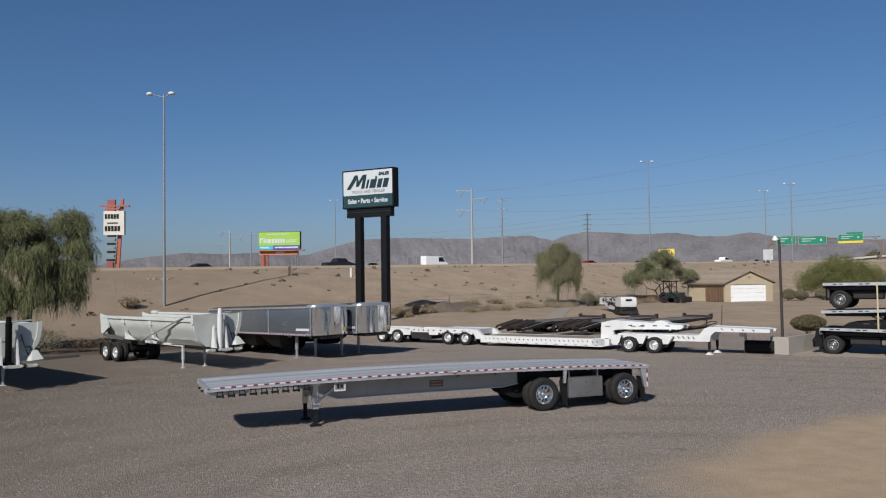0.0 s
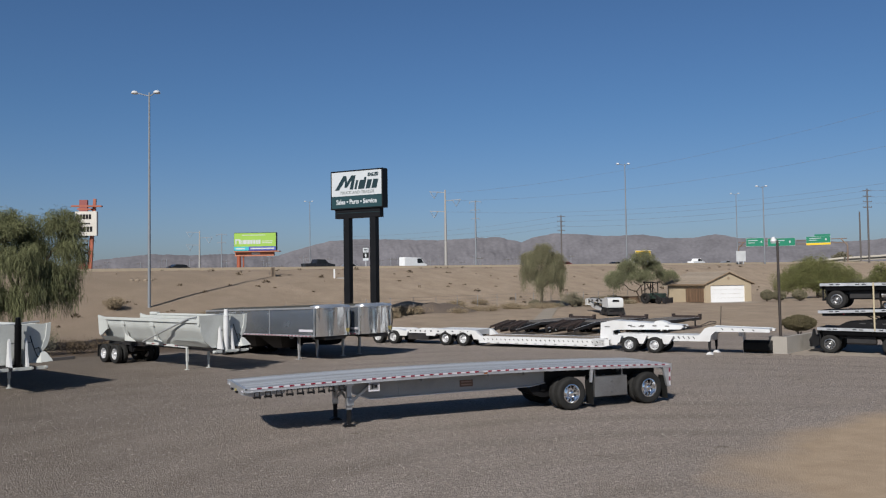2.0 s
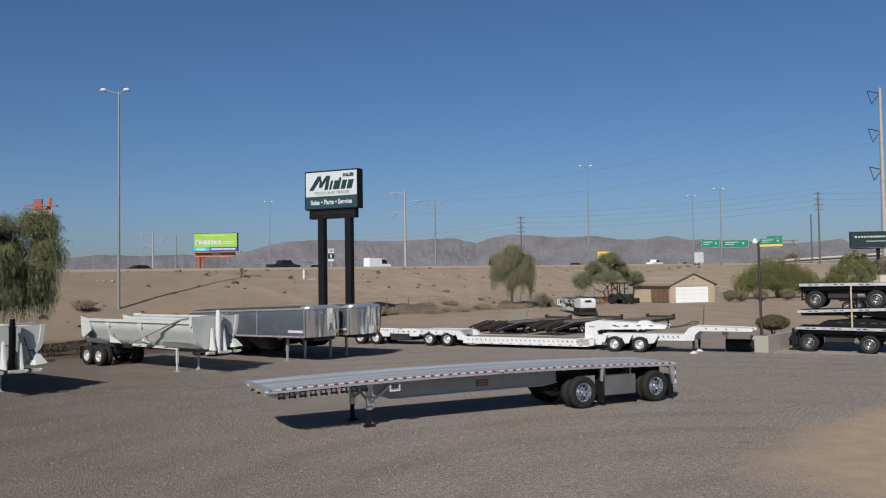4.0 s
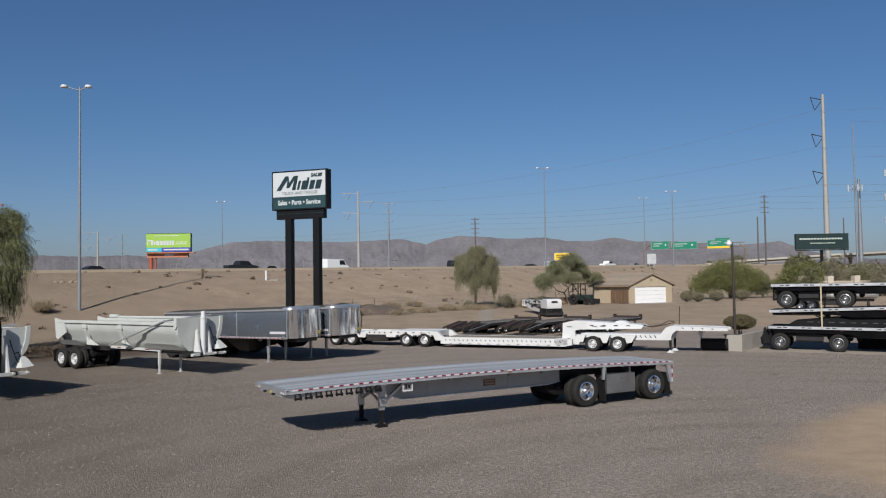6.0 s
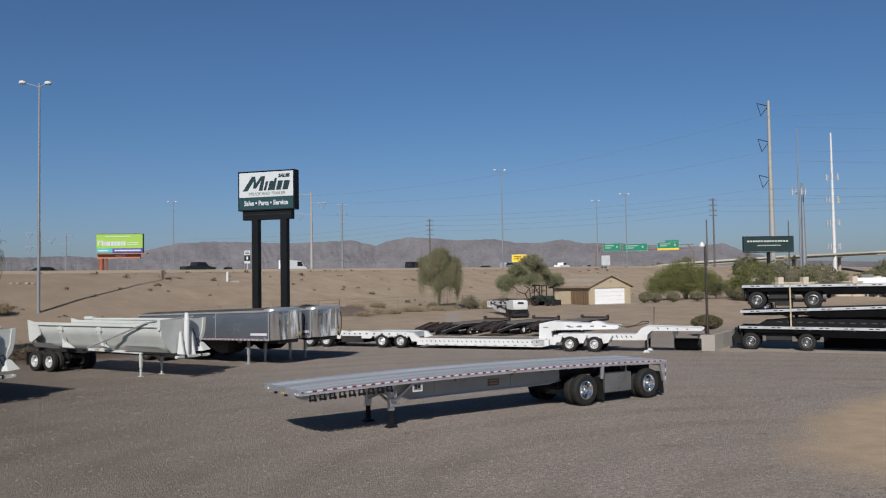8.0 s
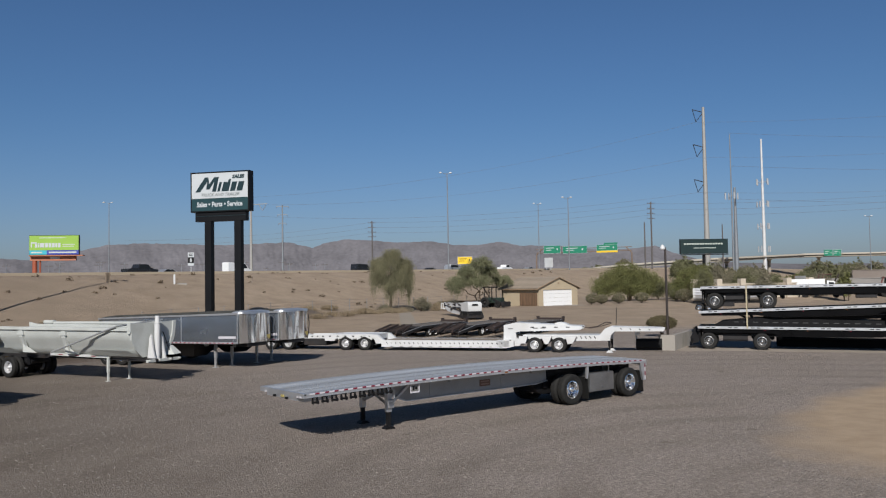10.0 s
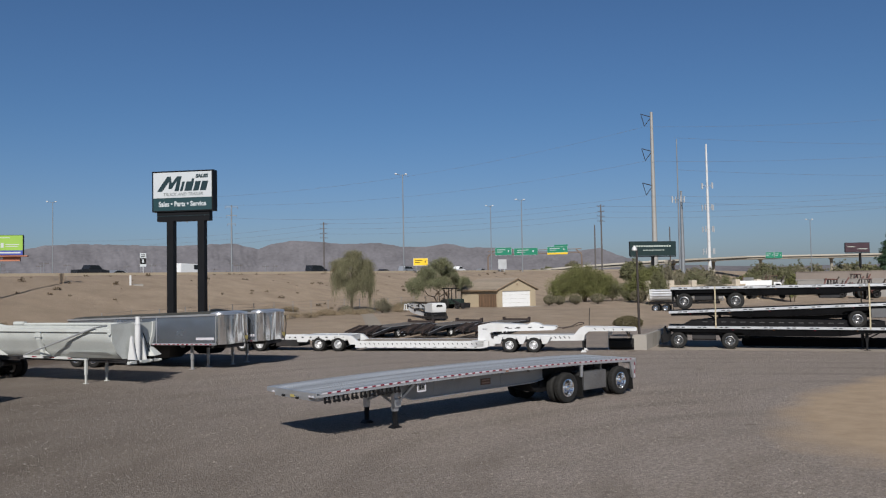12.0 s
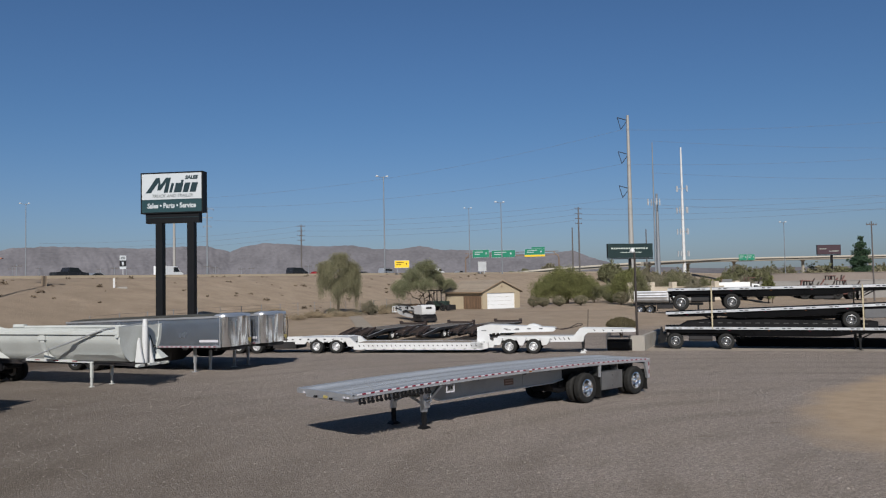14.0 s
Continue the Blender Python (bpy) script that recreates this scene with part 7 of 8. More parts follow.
for i, (x, y, r, h, mat) in enumerate(((46.9, 65.0, 0.8, 0.9, SCRUB), (50.6, 62.6, 1.3, 1.9, SCRUB), (52.4, 64.0, 0.9, 1.1, SCRUB), (41.0, 68.5, 1.2, 0.45, DRY), (37.5, 67.5, 1.2, 0.4, DRY), (59.5, 69.5, 1.4, 0.9, SCRUB), (62.0, 70.5, 1.4, 1.1, SCRUB), (57.6, 68.0, 1.0, 0.8, DRY),
                                       (-7.0, 34.4, 2.0, 1.8, SCRUB), (-9.6, 33.0, 1.5, 1.2, SCRUB), (24.9, 57.2, 1.2, 0.8, DRY), (26.8, 57.9, 1.3, 0.9, DRY), (28.6, 58.8, 1.1, 0.7, DRY), (-1.0, 61.2, 1.1, 1.1, DRY), (-13, 33, 1.6, 1.2, SCRUB), (6.5, 58.0, 0.7, 0.7, DRY), (1.5, 47.5, 0.8, 0.6, DRY))):
    shrub(x, y, r, h, mat, "dry desert brush at the foot of the embankment" if mat is DRY else "grey desert scrub bush", 80 + i, 4200, 0.045, "desert scrub", "shrub", 0.4)
rng = random.Random(313)
for i in range(34):
    x = 23 + 40 * rng.random()
    y = 84 + 0.3 * x - 33.5 - rng.uniform(-1.5, 4.0)
    pale = rng.random() < 0.85
    shrub(x, y, rng.uniform(0.7, 1.7), rng.uniform(0.25, 0.6), DRY if pale else SCRUB, "pale dry grass clump by the wire fence" if pale else "grey scrub by the wire fence", 300 + i, 2600, 0.036, "fence brush", "shrub", 0.25)
for i, (x, y, r, h) in enumerate(((-2.8, 35.6, 1.5, 0.7), (-0.8, 36.4, 1.7, 0.6), (1.6, 37.2, 1.5, 0.7), (3.8, 38.6, 1.6, 0.5), (-4.6, 35.0, 1.3, 0.8), (0.4, 39.0, 1.9, 0.6), (5.4, 40.2, 1.2, 0.5))):
    shrub(x, y, r, h * 1.15, DEAD, "low dead brown brush on leaf litter", 350 + i, 2600, 0.035, "dead brush", "shrub", 0.25)
for i, (x, y, r, h) in enumerate(((107.0, 69.6, 2.4, 3.6), (110.2, 68.4, 2.2, 3.0), (112.6, 70.4, 2.5, 4.0), (116.2, 70.0, 2.2, 3.4), (105.0, 64.6, 1.5, 2.0))):
    shrub(x, y, r, h, LEAF_GREEN if i % 2 else LEAF_OLIVE, "tall green desert bush beside larger trees", 370 + i, 9000, 0.06, "desert bushes", "shrub", 0.35)
# small scattered plants on the slope
rng = random.Random(77)
verts, faces = [], []
for i in range(170):
    x = rng.uniform(-40, 130)
    y = 84 + 0.3 * x - rng.uniform(1.5, 30)
    s = rng.choice((0.12, 0.17, 0.22, 0.32))
    c = Vector((x, y, ground_at(x, y)))
    for _ in range(26):
        d = unit(rng)
        leaf_card(verts, faces, c + Vector((d.x * s * 1.5, d.y * s * 1.5, abs(d.z) * s * 1.2)), unit(rng) * s * 0.4, unit(rng) * s * 0.4)
me = bpy.data.meshes.new("slope_plants")
me.from_pydata(verts, [], faces)
me.materials.append(DEAD)
tagged(new("slope_plants", me), "small dark scrub plants scattered over the embankment", "plants", "", "stuff")

# ---- the fence at the foot of the slope ----
fx = spread([(14, 92, 26)])
FENCE_MESH = material("thin_wire_mesh", (0.174, 0.157, 0.135), 0.7, 0.3)
t = thing("wire_fence", pose(0, 0, 0), "low wire fence along the foot of the embankment", "fence")
prev = None
for x in fx:
    y = 84 + 0.3 * x - 32.5
    g = ground_at(x, y)
    bm = bmesh.new()
    rod(bm, (x, y, g - 0.2), (x, y, g + 1.75), 0.03, 6)
    part("post", bm, POLE_GREY, t)
    if prev:
        bm = bmesh.new()
        for h in (0.25, 0.6, 0.95, 1.3, 1.65):
            rod(bm, (*prev[:2], prev[2] + h), (x, y, g + h), 0.012, 4, caps=False)
        part("wire", bm, FENCE_MESH, t)
    prev = (x, y, g)

# spoil heap, drain line, walk
bm = bmesh.new()
n, k = 28, 9
rows = []
for j in range(k + 1):
    row = []
    for i in range(n):
        a = 2 * math.pi * i / n
        r = 1 - j / k
        x, y = 5.2 * r * math.cos(a), 2.3 * r * math.sin(a)
        h = 1.05 * (1 - r * r) * (1 + 0.35 * noise.noise((x * 0.7, y * 0.7, 2)))
        wx, wy = 31.5 + x * 0.9 + y * 0.3, 60.5 - x * 0.25 + y
        row.append(bm.verts.new((wx, wy, ground_at(wx, wy) + h - 0.05)))
    rows.append(row)
for a, b in zip(rows, rows[1:]):
    for i in range(n):
        bm.faces.new((a[i], a[(i + 1) % n], b[(i + 1) % n], b[i]))
solid("earth_mound", bm, material("dark_loose_earth", (0.085, 0.066, 0.053), 0.95, 0, 0.25, 0.8, 10, 0.4, 12), "low mound of dark loose earth", "mound", smooth=True)
bm = bmesh.new()
box(bm, (-0.22, -0.2, -0.3), (0.22, 0.2, 1.1), 0, 0.05)
solid("utility_post", bm, material("brown_utility_post", (0.195, 0.150, 0.108), 0.85, 0, 0.2, 2, 20), "short brown utility post near the top of the slope", "post", m=pose(18.1, 79.35, ground_at(18.1, 79.35)))
bm = bmesh.new()
prism(bm, [(-0.11, -0.3), (0.11, -0.3), (0.11, 1.12), (0.0, 1.2), (-0.11, 1.12)], "y", -0.06, 0.06)
solid("marker_post", bm, WHITE_CLEAN, "white marker post on the embankment", "post", m=pose(25.96, 79.5, ground_at(25.96, 79.5), 0, 0, -15))
bm = bmesh.new()
box(bm, (-0.55, -0.35, -0.1), (0.55, 0.35, 0.10), 0, 0.03)
solid("concrete_slab", bm, CONCRETE, "small pale concrete slab beside a marker post", "slab", m=pose(26.95, 79.6, ground_at(26.95, 79.6), 8, 0, -15))
for i, (x, s) in enumerate(((1.3, 0.22), (1.9, 0.26), (2.75, 0.24), (3.3, 0.2))):
    rng = random.Random(900 + i)
    y = 73.1 + 0.12 * (x - 2.3)
    bm = bmesh.new()
    bmesh.ops.create_icosphere(bm, subdivisions=2, radius=s)
    for v in bm.verts:
        v.co *= 1 + 0.35 * noise.noise(v.co * 5 + Vector((i * 3, 0, 0)))
        v.co.z *= 0.7
    solid("rock", bm, material("pale_slope_rock", (0.215, 0.172, 0.128), 0.9, 0, 0.25, 2, 20) if i == 0 else bpy.data.materials["pale_slope_rock"], "pale rock on the embankment slope", "rock", "slope rocks", m=pose(x, y, ground_at(x, y) + 0.05))
bm = bmesh.new()
pw = [(35.1, 45.3), (36.4, 44.4), (52.5, 68.0), (51.4, 68.7)]
cs = []
for i in range(13):
    for a, b in ((0, 3), (1, 2)):
        x = pw[a][0] + (pw[b][0] - pw[a][0]) * i / 12
        y = pw[a][1] + (pw[b][1] - pw[a][1]) * i / 12
        cs.append(bm.verts.new((x, y, ground_at(x, y) + 0.05)))
for i in range(12):
    bm.faces.new((cs[2 * i], cs[2 * i + 1], cs[2 * i + 3], cs[2 * i + 2]))
tagged(part("pavement", bm, material("pale_path_concrete", (0.232, 0.200, 0.162), 0.9, 0, 0.1, 0.6, 12)), "pale concrete path leading off the yard", "path", "", "structure")

for x0, y0, x1, y1 in ((-9.6, 28.6, -6.2, 30.4), (-7.0, 29.2, -4.6, 30.8)):
    bm = bmesh.new()
    beam(bm, (x0, y0, ground_at(x0, y0) + 0.08), (x1, y1, ground_at(x1, y1) + 0.08), 0.22, 0.18)
    solid("timber", bm, WOOD_POLE, "weathered timber lying on the dirt", "timber", "loose timbers")

# ---- the garage house ----


def house():
    g = 1.02
    t = thing("garage_house", pose(71.5, 63.0, g), "small tan stucco garage with a white door and shingle roof", "house")
    W, Dp, eave, peak = 7.9, 7.6, 2.55, 3.9
    gx0, gx1, gh = 0.85, 6.75, 2.25
    bm = bmesh.new()
    prism(bm, [(0, 0), (gx0, 0), (gx0, gh), (gx1, gh), (gx1, 0), (W, 0), (W, eave), (W / 2, peak), (0, eave)], "y", 0.0, 0.22)
    part("front_wall", bm, STUCCO, t, "tan stucco gable wall")
    bm = bmesh.new()
    box(bm, (0, 0.22, 0), (0.2, Dp, eave))
    part("side_wall", bm, STUCCO, t)
    bm = bmesh.new()
    box(bm, (W - 0.2, 0.22, 0), (W, Dp, eave))
    part("side_wall", bm, STUCCO, t)
    bm = bmesh.new()
    prism(bm, [(0, 0), (W, 0), (W, eave), (W / 2, peak), (0, eave)], "y", Dp - 0.2, Dp)
    part("back_wall", bm, STUCCO, t)
    door = None
    for i in range(4):
        bm = bmesh.new()
        box(bm, (gx0, 0.08, gh * i / 4 + 0.008), (gx1, 0.14, gh * (i + 1) / 4 - 0.008))
        part("door_panel", bm, GARAGE, t, "white garage door panel")
    bm = bmesh.new()
    for a, b in (((gx0 - 0.12, 0), (gx0, gh + 0.12)), ((gx1, 0), (gx1 + 0.12, gh + 0.12)), ((gx0, gh), (gx1, gh + 0.12))):
        box(bm, (a[0], -0.03, a[1]), (b[0], 0.0, b[1]))
    part("door_trim", bm, STUCCO, t)
    for s in (0, 1):
        x0, x1 = (-0.45, W / 2) if s == 0 else (W + 0.45, W / 2)
        z0 = eave - 0.16
        rows = 9
        for r in range(rows):
            ka, kb = r / rows, (r + 1) / rows
            xa, xb = x0 + (x1 - x0) * ka, x0 + (x1 - x0) * kb
            za, zb = z0 + (peak + 0.12 - z0) * ka, z0 + (peak + 0.12 - z0) * kb
            bm = bmesh.new()
            prism(bm, [(xa, za + 0.05), (xb, zb + 0.0), (xb, zb + 0.09), (xa, za + 0.12)], "y", -0.22, Dp + 0.4)
            part("shingle_course", bm, ROOF, t)
        bm = bmesh.new()
        prism(bm, [(x0, z0 - 0.05), (x1, peak + 0.05), (x1, peak + 0.16), (x0, z0 + 0.08)], "y", -0.26, -0.22)
        part("fascia", bm, TRIM_BROWN, t, "brown fascia board")
        bm = bmesh.new()
        box(bm, (min(x0, x0 + (0.04 if s == 0 else -0.04)), -0.22, z0 - 0.1), (max(x0, x0 + (0.04 if s == 0 else -0.04)), Dp + 0.4, z0 + 0.08))
        part("eave_board", bm, TRIM_BROWN, t)
    # board gate on the side wall
    for i in range(16):
        y = 0.3 + 0.22 * i
        bm = bmesh.new()
        box(bm, (-0.07, y, 0.05), (-0.02, y + 0.2, 1.85 + 0.02 * (i % 3)))
        part("gate_board", bm, FENCE_WOOD, t)
    bm = bmesh.new()
    box(bm, (W + 0.02, 0.3, 0.0), (W + 0.12, 1.3, 2.05))
    part("side_door", bm, TRIM_BROWN, t, "narrow brown side door")
    bm = bmesh.new()
    box(bm, (gx0 - 0.3, -2.6, -0.25), (gx1 + 0.3, -0.01, -0.005))
    part("apron", bm, CONCRETE, t, "pale concrete apron before the door")
    bm = bmesh.new()
    lathe(bm, [(0.18, 0.0), (0.18, 0.04)], 12, 0, "y", (W / 2, -0.04, 3.2))
    part("gable_vent", bm, TRIM_BROWN, t)


house()


def fence_run(x0, y0, x1, y1, n):
    t = thing("wood_fence", pose(0, 0, 0), "dark weathered wooden fence near the garage", "fence")
    for i in range(n):
        a, b = i / n, (i + 0.94) / n
        xa, ya, xb, yb = x0 + (x1 - x0) * a, y0 + (y1 - y0) * a, x0 + (x1 - x0) * b, y0 + (y1 - y0) * b
        g = ground_at(xa, ya)
        bm = bmesh.new()
        beam(bm, (xa, ya, g + 0.42), (xb, yb, g + 0.42), 0.05, 0.9)
        part("board", bm, FENCE_WOOD, t)


fence_run(60.5, 71.5, 70.5, 69.5, 30)


def tractor():
    t = thing("tractor", pose(65.2, 65.6, ground_at(65.2, 65.6), 0, 0, -75), "dark green tractor parked by the garage", "tractor")
    GREEN = material("dark_green_machine_paint", (0.017, 0.030, 0.024), 0.5)
    bm = bmesh.new()
    box(bm, (-0.6, -0.45, 0.6), (1.6, 0.45, 1.35), 0, 0.08)
    box(bm, (-1.1, -0.6, 0.9), (0.1, 0.6, 1.3), 0, 0.05)
    part("body", bm, GREEN, t)
    bm = bmesh.new()
    for x, y in ((-1.0, -0.6), (-1.0, 0.6), (0.2, -0.55), (0.2, 0.55)):
        rod(bm, (x, y, 1.2), (x, y, 2.75), 0.07, 6)
    box(bm, (-1.2, -0.75, 2.72), (0.35, 0.75, 2.86), 0, 0.03)
    part("cab_frame", bm, BLACK_STEEL, t)
    for x, y, r, w in ((-0.8, -0.8, 0.7, 0.4), (-0.8, 0.8, 0.7, 0.4), (1.2, -0.7, 0.45, 0.3), (1.2, 0.7, 0.45, 0.3)):
        wheel(t, x, y, r, -1 if y < 0 else 1, r, w, DARK_STEEL)
    bm = bmesh.new()
    box(bm, (1.9, -0.9, 0.1), (2.3, 0.9, 0.8), 0, 0.06)
    beam(bm, (0.4, -0.6, 1.2), (2.0, -0.7, 0.6), 0.1, 0.15)
    beam(bm, (0.4, 0.6, 1.2), (2.0, 0.7, 0.6), 0.1, 0.15)
    part("loader_bucket", bm, DARK_STEEL, t)


tractor()


def boom_machine():
    m = pose(44.9, 47.0, ground_at(44.9, 47.0), 0, 0, -107)
    t = thing("boom_lift", m, "folded white self-propelled boom lift on dirt", "boom lift")
    bm = bmesh.new()
    prism(bm, [(0.1, 0.78), (2.0, 0.72), (2.12, 1.0), (2.08, 1.55), (1.9, 1.72), (0.9, 1.76), (0.3, 1.6), (0.1, 1.3)], "y", -0.78, 0.78)
    bmesh.ops.bevel(bm, geom=bm.edges[:], offset=0.05, segments=2, affect="EDGES")
    part("engine_cover", bm, WHITE_CLEAN, t, "rounded white engine cover", True)
    bm = bmesh.new()
    prism(bm, [(-0.36, 1.34), (0.36, 1.34), (0.28, 1.54), (-0.28, 1.54)], "x", 2.08, 2.125)
    part("vent", bm, BLACK_STEEL, t, "dark vent opening")
    bm = bmesh.new()
    box(bm, (0.0, -0.8, 0.35), (2.1, 0.8, 0.78), 0, 0.06)
    part("chassis", bm, BLACK_STEEL, t)
    bm = bmesh.new()
    prism(bm, [(0.7, 1.05), (0.7, 1.55), (-0.6, 1.62), (-3.4, 1.58), (-5.1, 1.62), (-5.3, 1.4), (-3.4, 1.24), (-0.6, 1.18)], "y", -0.56, -0.18)
    part("upper_boom", bm, WHITE_CLEAN, t, "white upper boom")
    bm = bmesh.new()
    curve = [(-5.0, 1.12), (-4.3, 0.86), (-3.2, 0.70), (-1.8, 0.58), (-0.4, 0.55), (0.3, 0.62)]
    prism(bm, [(x, z - 0.17) for x, z in curve] + [(x, z + 0.19) for x, z in reversed(curve)], "y", -0.50, -0.16)
    part("lower_boom", bm, WHITE_CLEAN, t, "white lower boom")
    bm = bmesh.new()
    beam(bm, (-4.6, 0.25, 1.25), (0.5, 0.25, 1.0), 0.26, 0.32)
    part("jib", bm, WHITE_CLEAN, t)
    for x, z in ((-4.9, 1.36), (-3.0, 0.95), (-0.5, 0.85), (-1.9, 1.4)):
        bm = bmesh.new()
        rod(bm, (x, -0.62, z), (x, -0.1, z), 0.17, 12)
        part("pivot", bm, DARK_STEEL, t)
    bm = bmesh.new()
    for x in (-4.1, -2.6, -1.1):
        box(bm, (x, -0.575, 1.34), (x + 0.55, -0.562, 1.48))
    part("boom_marking", bm, RUST, t, "rust-coloured markings")
    bm = bmesh.new()
    tube(bm, [(-4.4, -0.6, 1.62), (-3.0, -0.62, 1.72), (-1.4, -0.6, 1.64), (-0.2, -0.6, 1.3)], 0.035, 6)
    part("hydraulic_line", bm, BLACK_STEEL, t)
    bm = bmesh.new()
    box(bm, (-5.72, -0.78, 0.86), (-5.0, 0.5, 1.0), 0, 0.03)
    part("basket_floor", bm, WHITE_CLEAN, t)
    bm = bmesh.new()
    box(bm, (-0.4, -0.9, 0.10), (2.2, 0.9, 0.36))
    part("track_frame", bm, DARK_STEEL, t)
    bm = bmesh.new()
    rod(bm, (-2.4, -0.5, 1.0), (0.2, -0.5, 0.6), 0.06, 8)
    part("lift_cylinder", bm, DARK_STEEL, t)
    bm = bmesh.new()
    for p, q in (((-5.6, -0.7, 0.9), (-5.6, 0.5, 0.9)), ((-5.6, -0.7, 0.9), (-5.6, -0.7, 1.5)), ((-5.6, 0.5, 0.9), (-5.6, 0.5, 1.5)), ((-5.6, -0.7, 1.5), (-5.6, 0.5, 1.5)), ((-5.0, -0.7, 0.9), (-5.0, -0.7, 1.5)), ((-5.6, -0.7, 1.5), (-5.0, -0.7, 1.5)), ((-5.6, -0.7, 0.9), (-5.0, -0.7, 0.9))):
        rod(bm, p, q, 0.06, 6)
    part("basket", bm, WHITE_CLEAN, t)
    for x, y in ((0.4, -0.75), (1.8, -0.75), (0.4, 0.75), (1.8, 0.75)):
        wheel(t, x, y, 0.36, -1 if y < 0 else 1, 0.36, 0.25, DARK_STEEL)
    bm = bmesh.new()
    box(bm, (2.1, -0.72, 0.5), (2.2, -0.3, 0.62))
    part("rear_lamp", bm, DARK_STEEL, t)


boom_machine()


BOARD_GREY = material("weathered_board", (0.105, 0.092, 0.080), 0.9, 0, 0.25, 1.5, 20, random_tint=0.3)


def tilt_trailer(m, label):
    """A dark equipment trailer: x runs from its folded ramps up the sloped tail and along the deck."""
    t = thing("equipment_trailer", m, label, "trailer", "dark equipment trailers")
    ln, knee = 10.6, 3.0
    top = lambda x: 0.52 + 0.42 * x / knee if x < knee else 0.94 + 0.004 * (x - knee)
    for s in (-1, 1):
        for a, b in ((0, knee), (knee, ln)):
            bm = bmesh.new()
            beam(bm, (a, s * 1.2, top(a) - 0.08), (b, s * 1.2, top(b) - 0.08), 0.10, 0.20)
            part("deck_rail", bm, DARK_STEEL, t)
            bm = bmesh.new()
            beam(bm, (a, s * 1.2, top(a) + 0.024), (b, s * 1.2, top(b) + 0.024), 0.10, 0.012)
            part("rail_edge", bm, ALU_DULL, t, "worn pale rail edge")
        # ramp folded back over the sloped tail: an open ladder frame with feet
        bm = bmesh.new()
        for y in (0.28, 0.98):
            beam(bm, (-0.35, s * y, 0.74), (1.75, s * y, 1.12), 0.10, 0.13)
        for i in range(6):
            x = -0.3 + 0.4 * i
            beam(bm, (x, s * 0.28, 0.75 + 0.072 * i), (x, s * 0.98, 0.75 + 0.072 * i), 0.09, 0.08)
        part("ramp", bm, RUST, t, "rusty folded ramp")
        for y in (0.28, 0.98):
            for p, q in (((-0.35, s * y, 0.78), (-0.62, s * y, 0.52)), ((0.9, s * y, 0.98), (0.55, s * y, 0.66))):
                bm = bmesh.new()
                beam(bm, p, q, 0.08, 0.10)
                part("ramp_foot", bm, RUST, t)
        bm = bmesh.new()
        rod(bm, (0.25, s * 1.1, 0.62), (1.2, s * 1.1, 1.02), 0.05, 8)
        part("ramp_spring", bm, RUST, t)
        for x in (4.3, 5.25):
            wheel(t, x, s * 1.02, 0.42, s, 0.42, 0.24, WHITE_CLEAN)
        bm = bmesh.new()
        prism(bm, [(3.75, 0.80), (5.8, 0.84), (5.8, 0.9), (3.75, 0.86)], "y", s * 1.16, s * 0.88)
        part("fender", bm, DARK_STEEL, t)
    for i in range(12):
        a = 0.1 + 0.245 * i
        bm = bmesh.new()
        beam(bm, (a, -1.14, top(a + 0.1) - 0.02), (a, 1.14, top(a + 0.1) - 0.02), 0.10, 0.07)
        part("tail_cleat", bm, DARK_STEEL, t)
    for i in range(9):
        y = -1.13 + 0.251 * i
        bm = bmesh.new()
        strip(bm, knee + 0.02, ln - 0.1, y, y + 0.235, lambda x: top(x), 0.05, 2)
        part("deck_board", bm, BOARD_GREY, t)
    bm = bmesh.new()
    beam(bm, (ln - 0.1, -1.25, top(ln) + 0.06), (ln - 0.1, 1.25, top(ln) + 0.06), 0.22, 0.22)
    for s in (-1, 1):
        box(bm, (ln - 0.25, s * 1.2 - 0.09, top(ln) - 0.1), (ln + 0.05, s * 1.2 + 0.09, top(ln) + 0.3))
    part("head_bar", bm, RUST, t, "rusty head bar")
    for s in (-1, 1):
        bm = bmesh.new()
        beam(bm, (ln, s * 0.5, top(ln) - 0.2), (ln + 1.9, 0, 0.8), 0.14, 0.2)
        part("drawbar", bm, BLACK_STEEL, t)
    bm = bmesh.new()
    rod(bm, (ln + 1.4, 0, 0.0), (ln + 1.4, 0, 1.05), 0.06, 8)
    rod(bm, (ln + 1.4, 0, 0.0), (ln + 1.4, 0, 0.04), 0.14, 10)
    part("jack", bm, BLACK_STEEL, t)
    for y in (-0.5, 0.5):
        bm = bmesh.new()
        beam(bm, (0.2, y, 0.40), (ln, y, 0.84), 0.10, 0.2)
        part("sub_frame", bm, RUST, t)


for i in range(3):
    x, y = 25.6 + 3.55 * i, 33.5 - 2.45 * i
    tilt_trailer(pose(x, y, 0.02, 0, 0, 22), "dark rusty equipment trailer with folded ramps")

# ---- concrete dock, lamp post, far yard ----
t = thing("lamp_post", pose(31.52, 11.85, 0), "dark brown yard lamp post with a pale head", "lamp post")
bm = bmesh.new()
rod(bm, (0, 0, -0.1), (-0.03, 0.02, 6.35), 0.085, 10, 0.065)
part("pole", bm, material("dark_brown_pole_paint", (0.026, 0.019, 0.016), 0.5), t, "", True)
bm = bmesh.new()
rod(bm, (-0.03, 0.02, 6.3), (-0.45, -0.1, 6.36), 0.04, 8)
lathe(bm, [(0.05, 0.22), (0.12, 0.12), (0.17, -0.02), (0.14, -0.08), (0.01, -0.1)], 12, 0, "z", (-0.45, -0.1, 6.28))
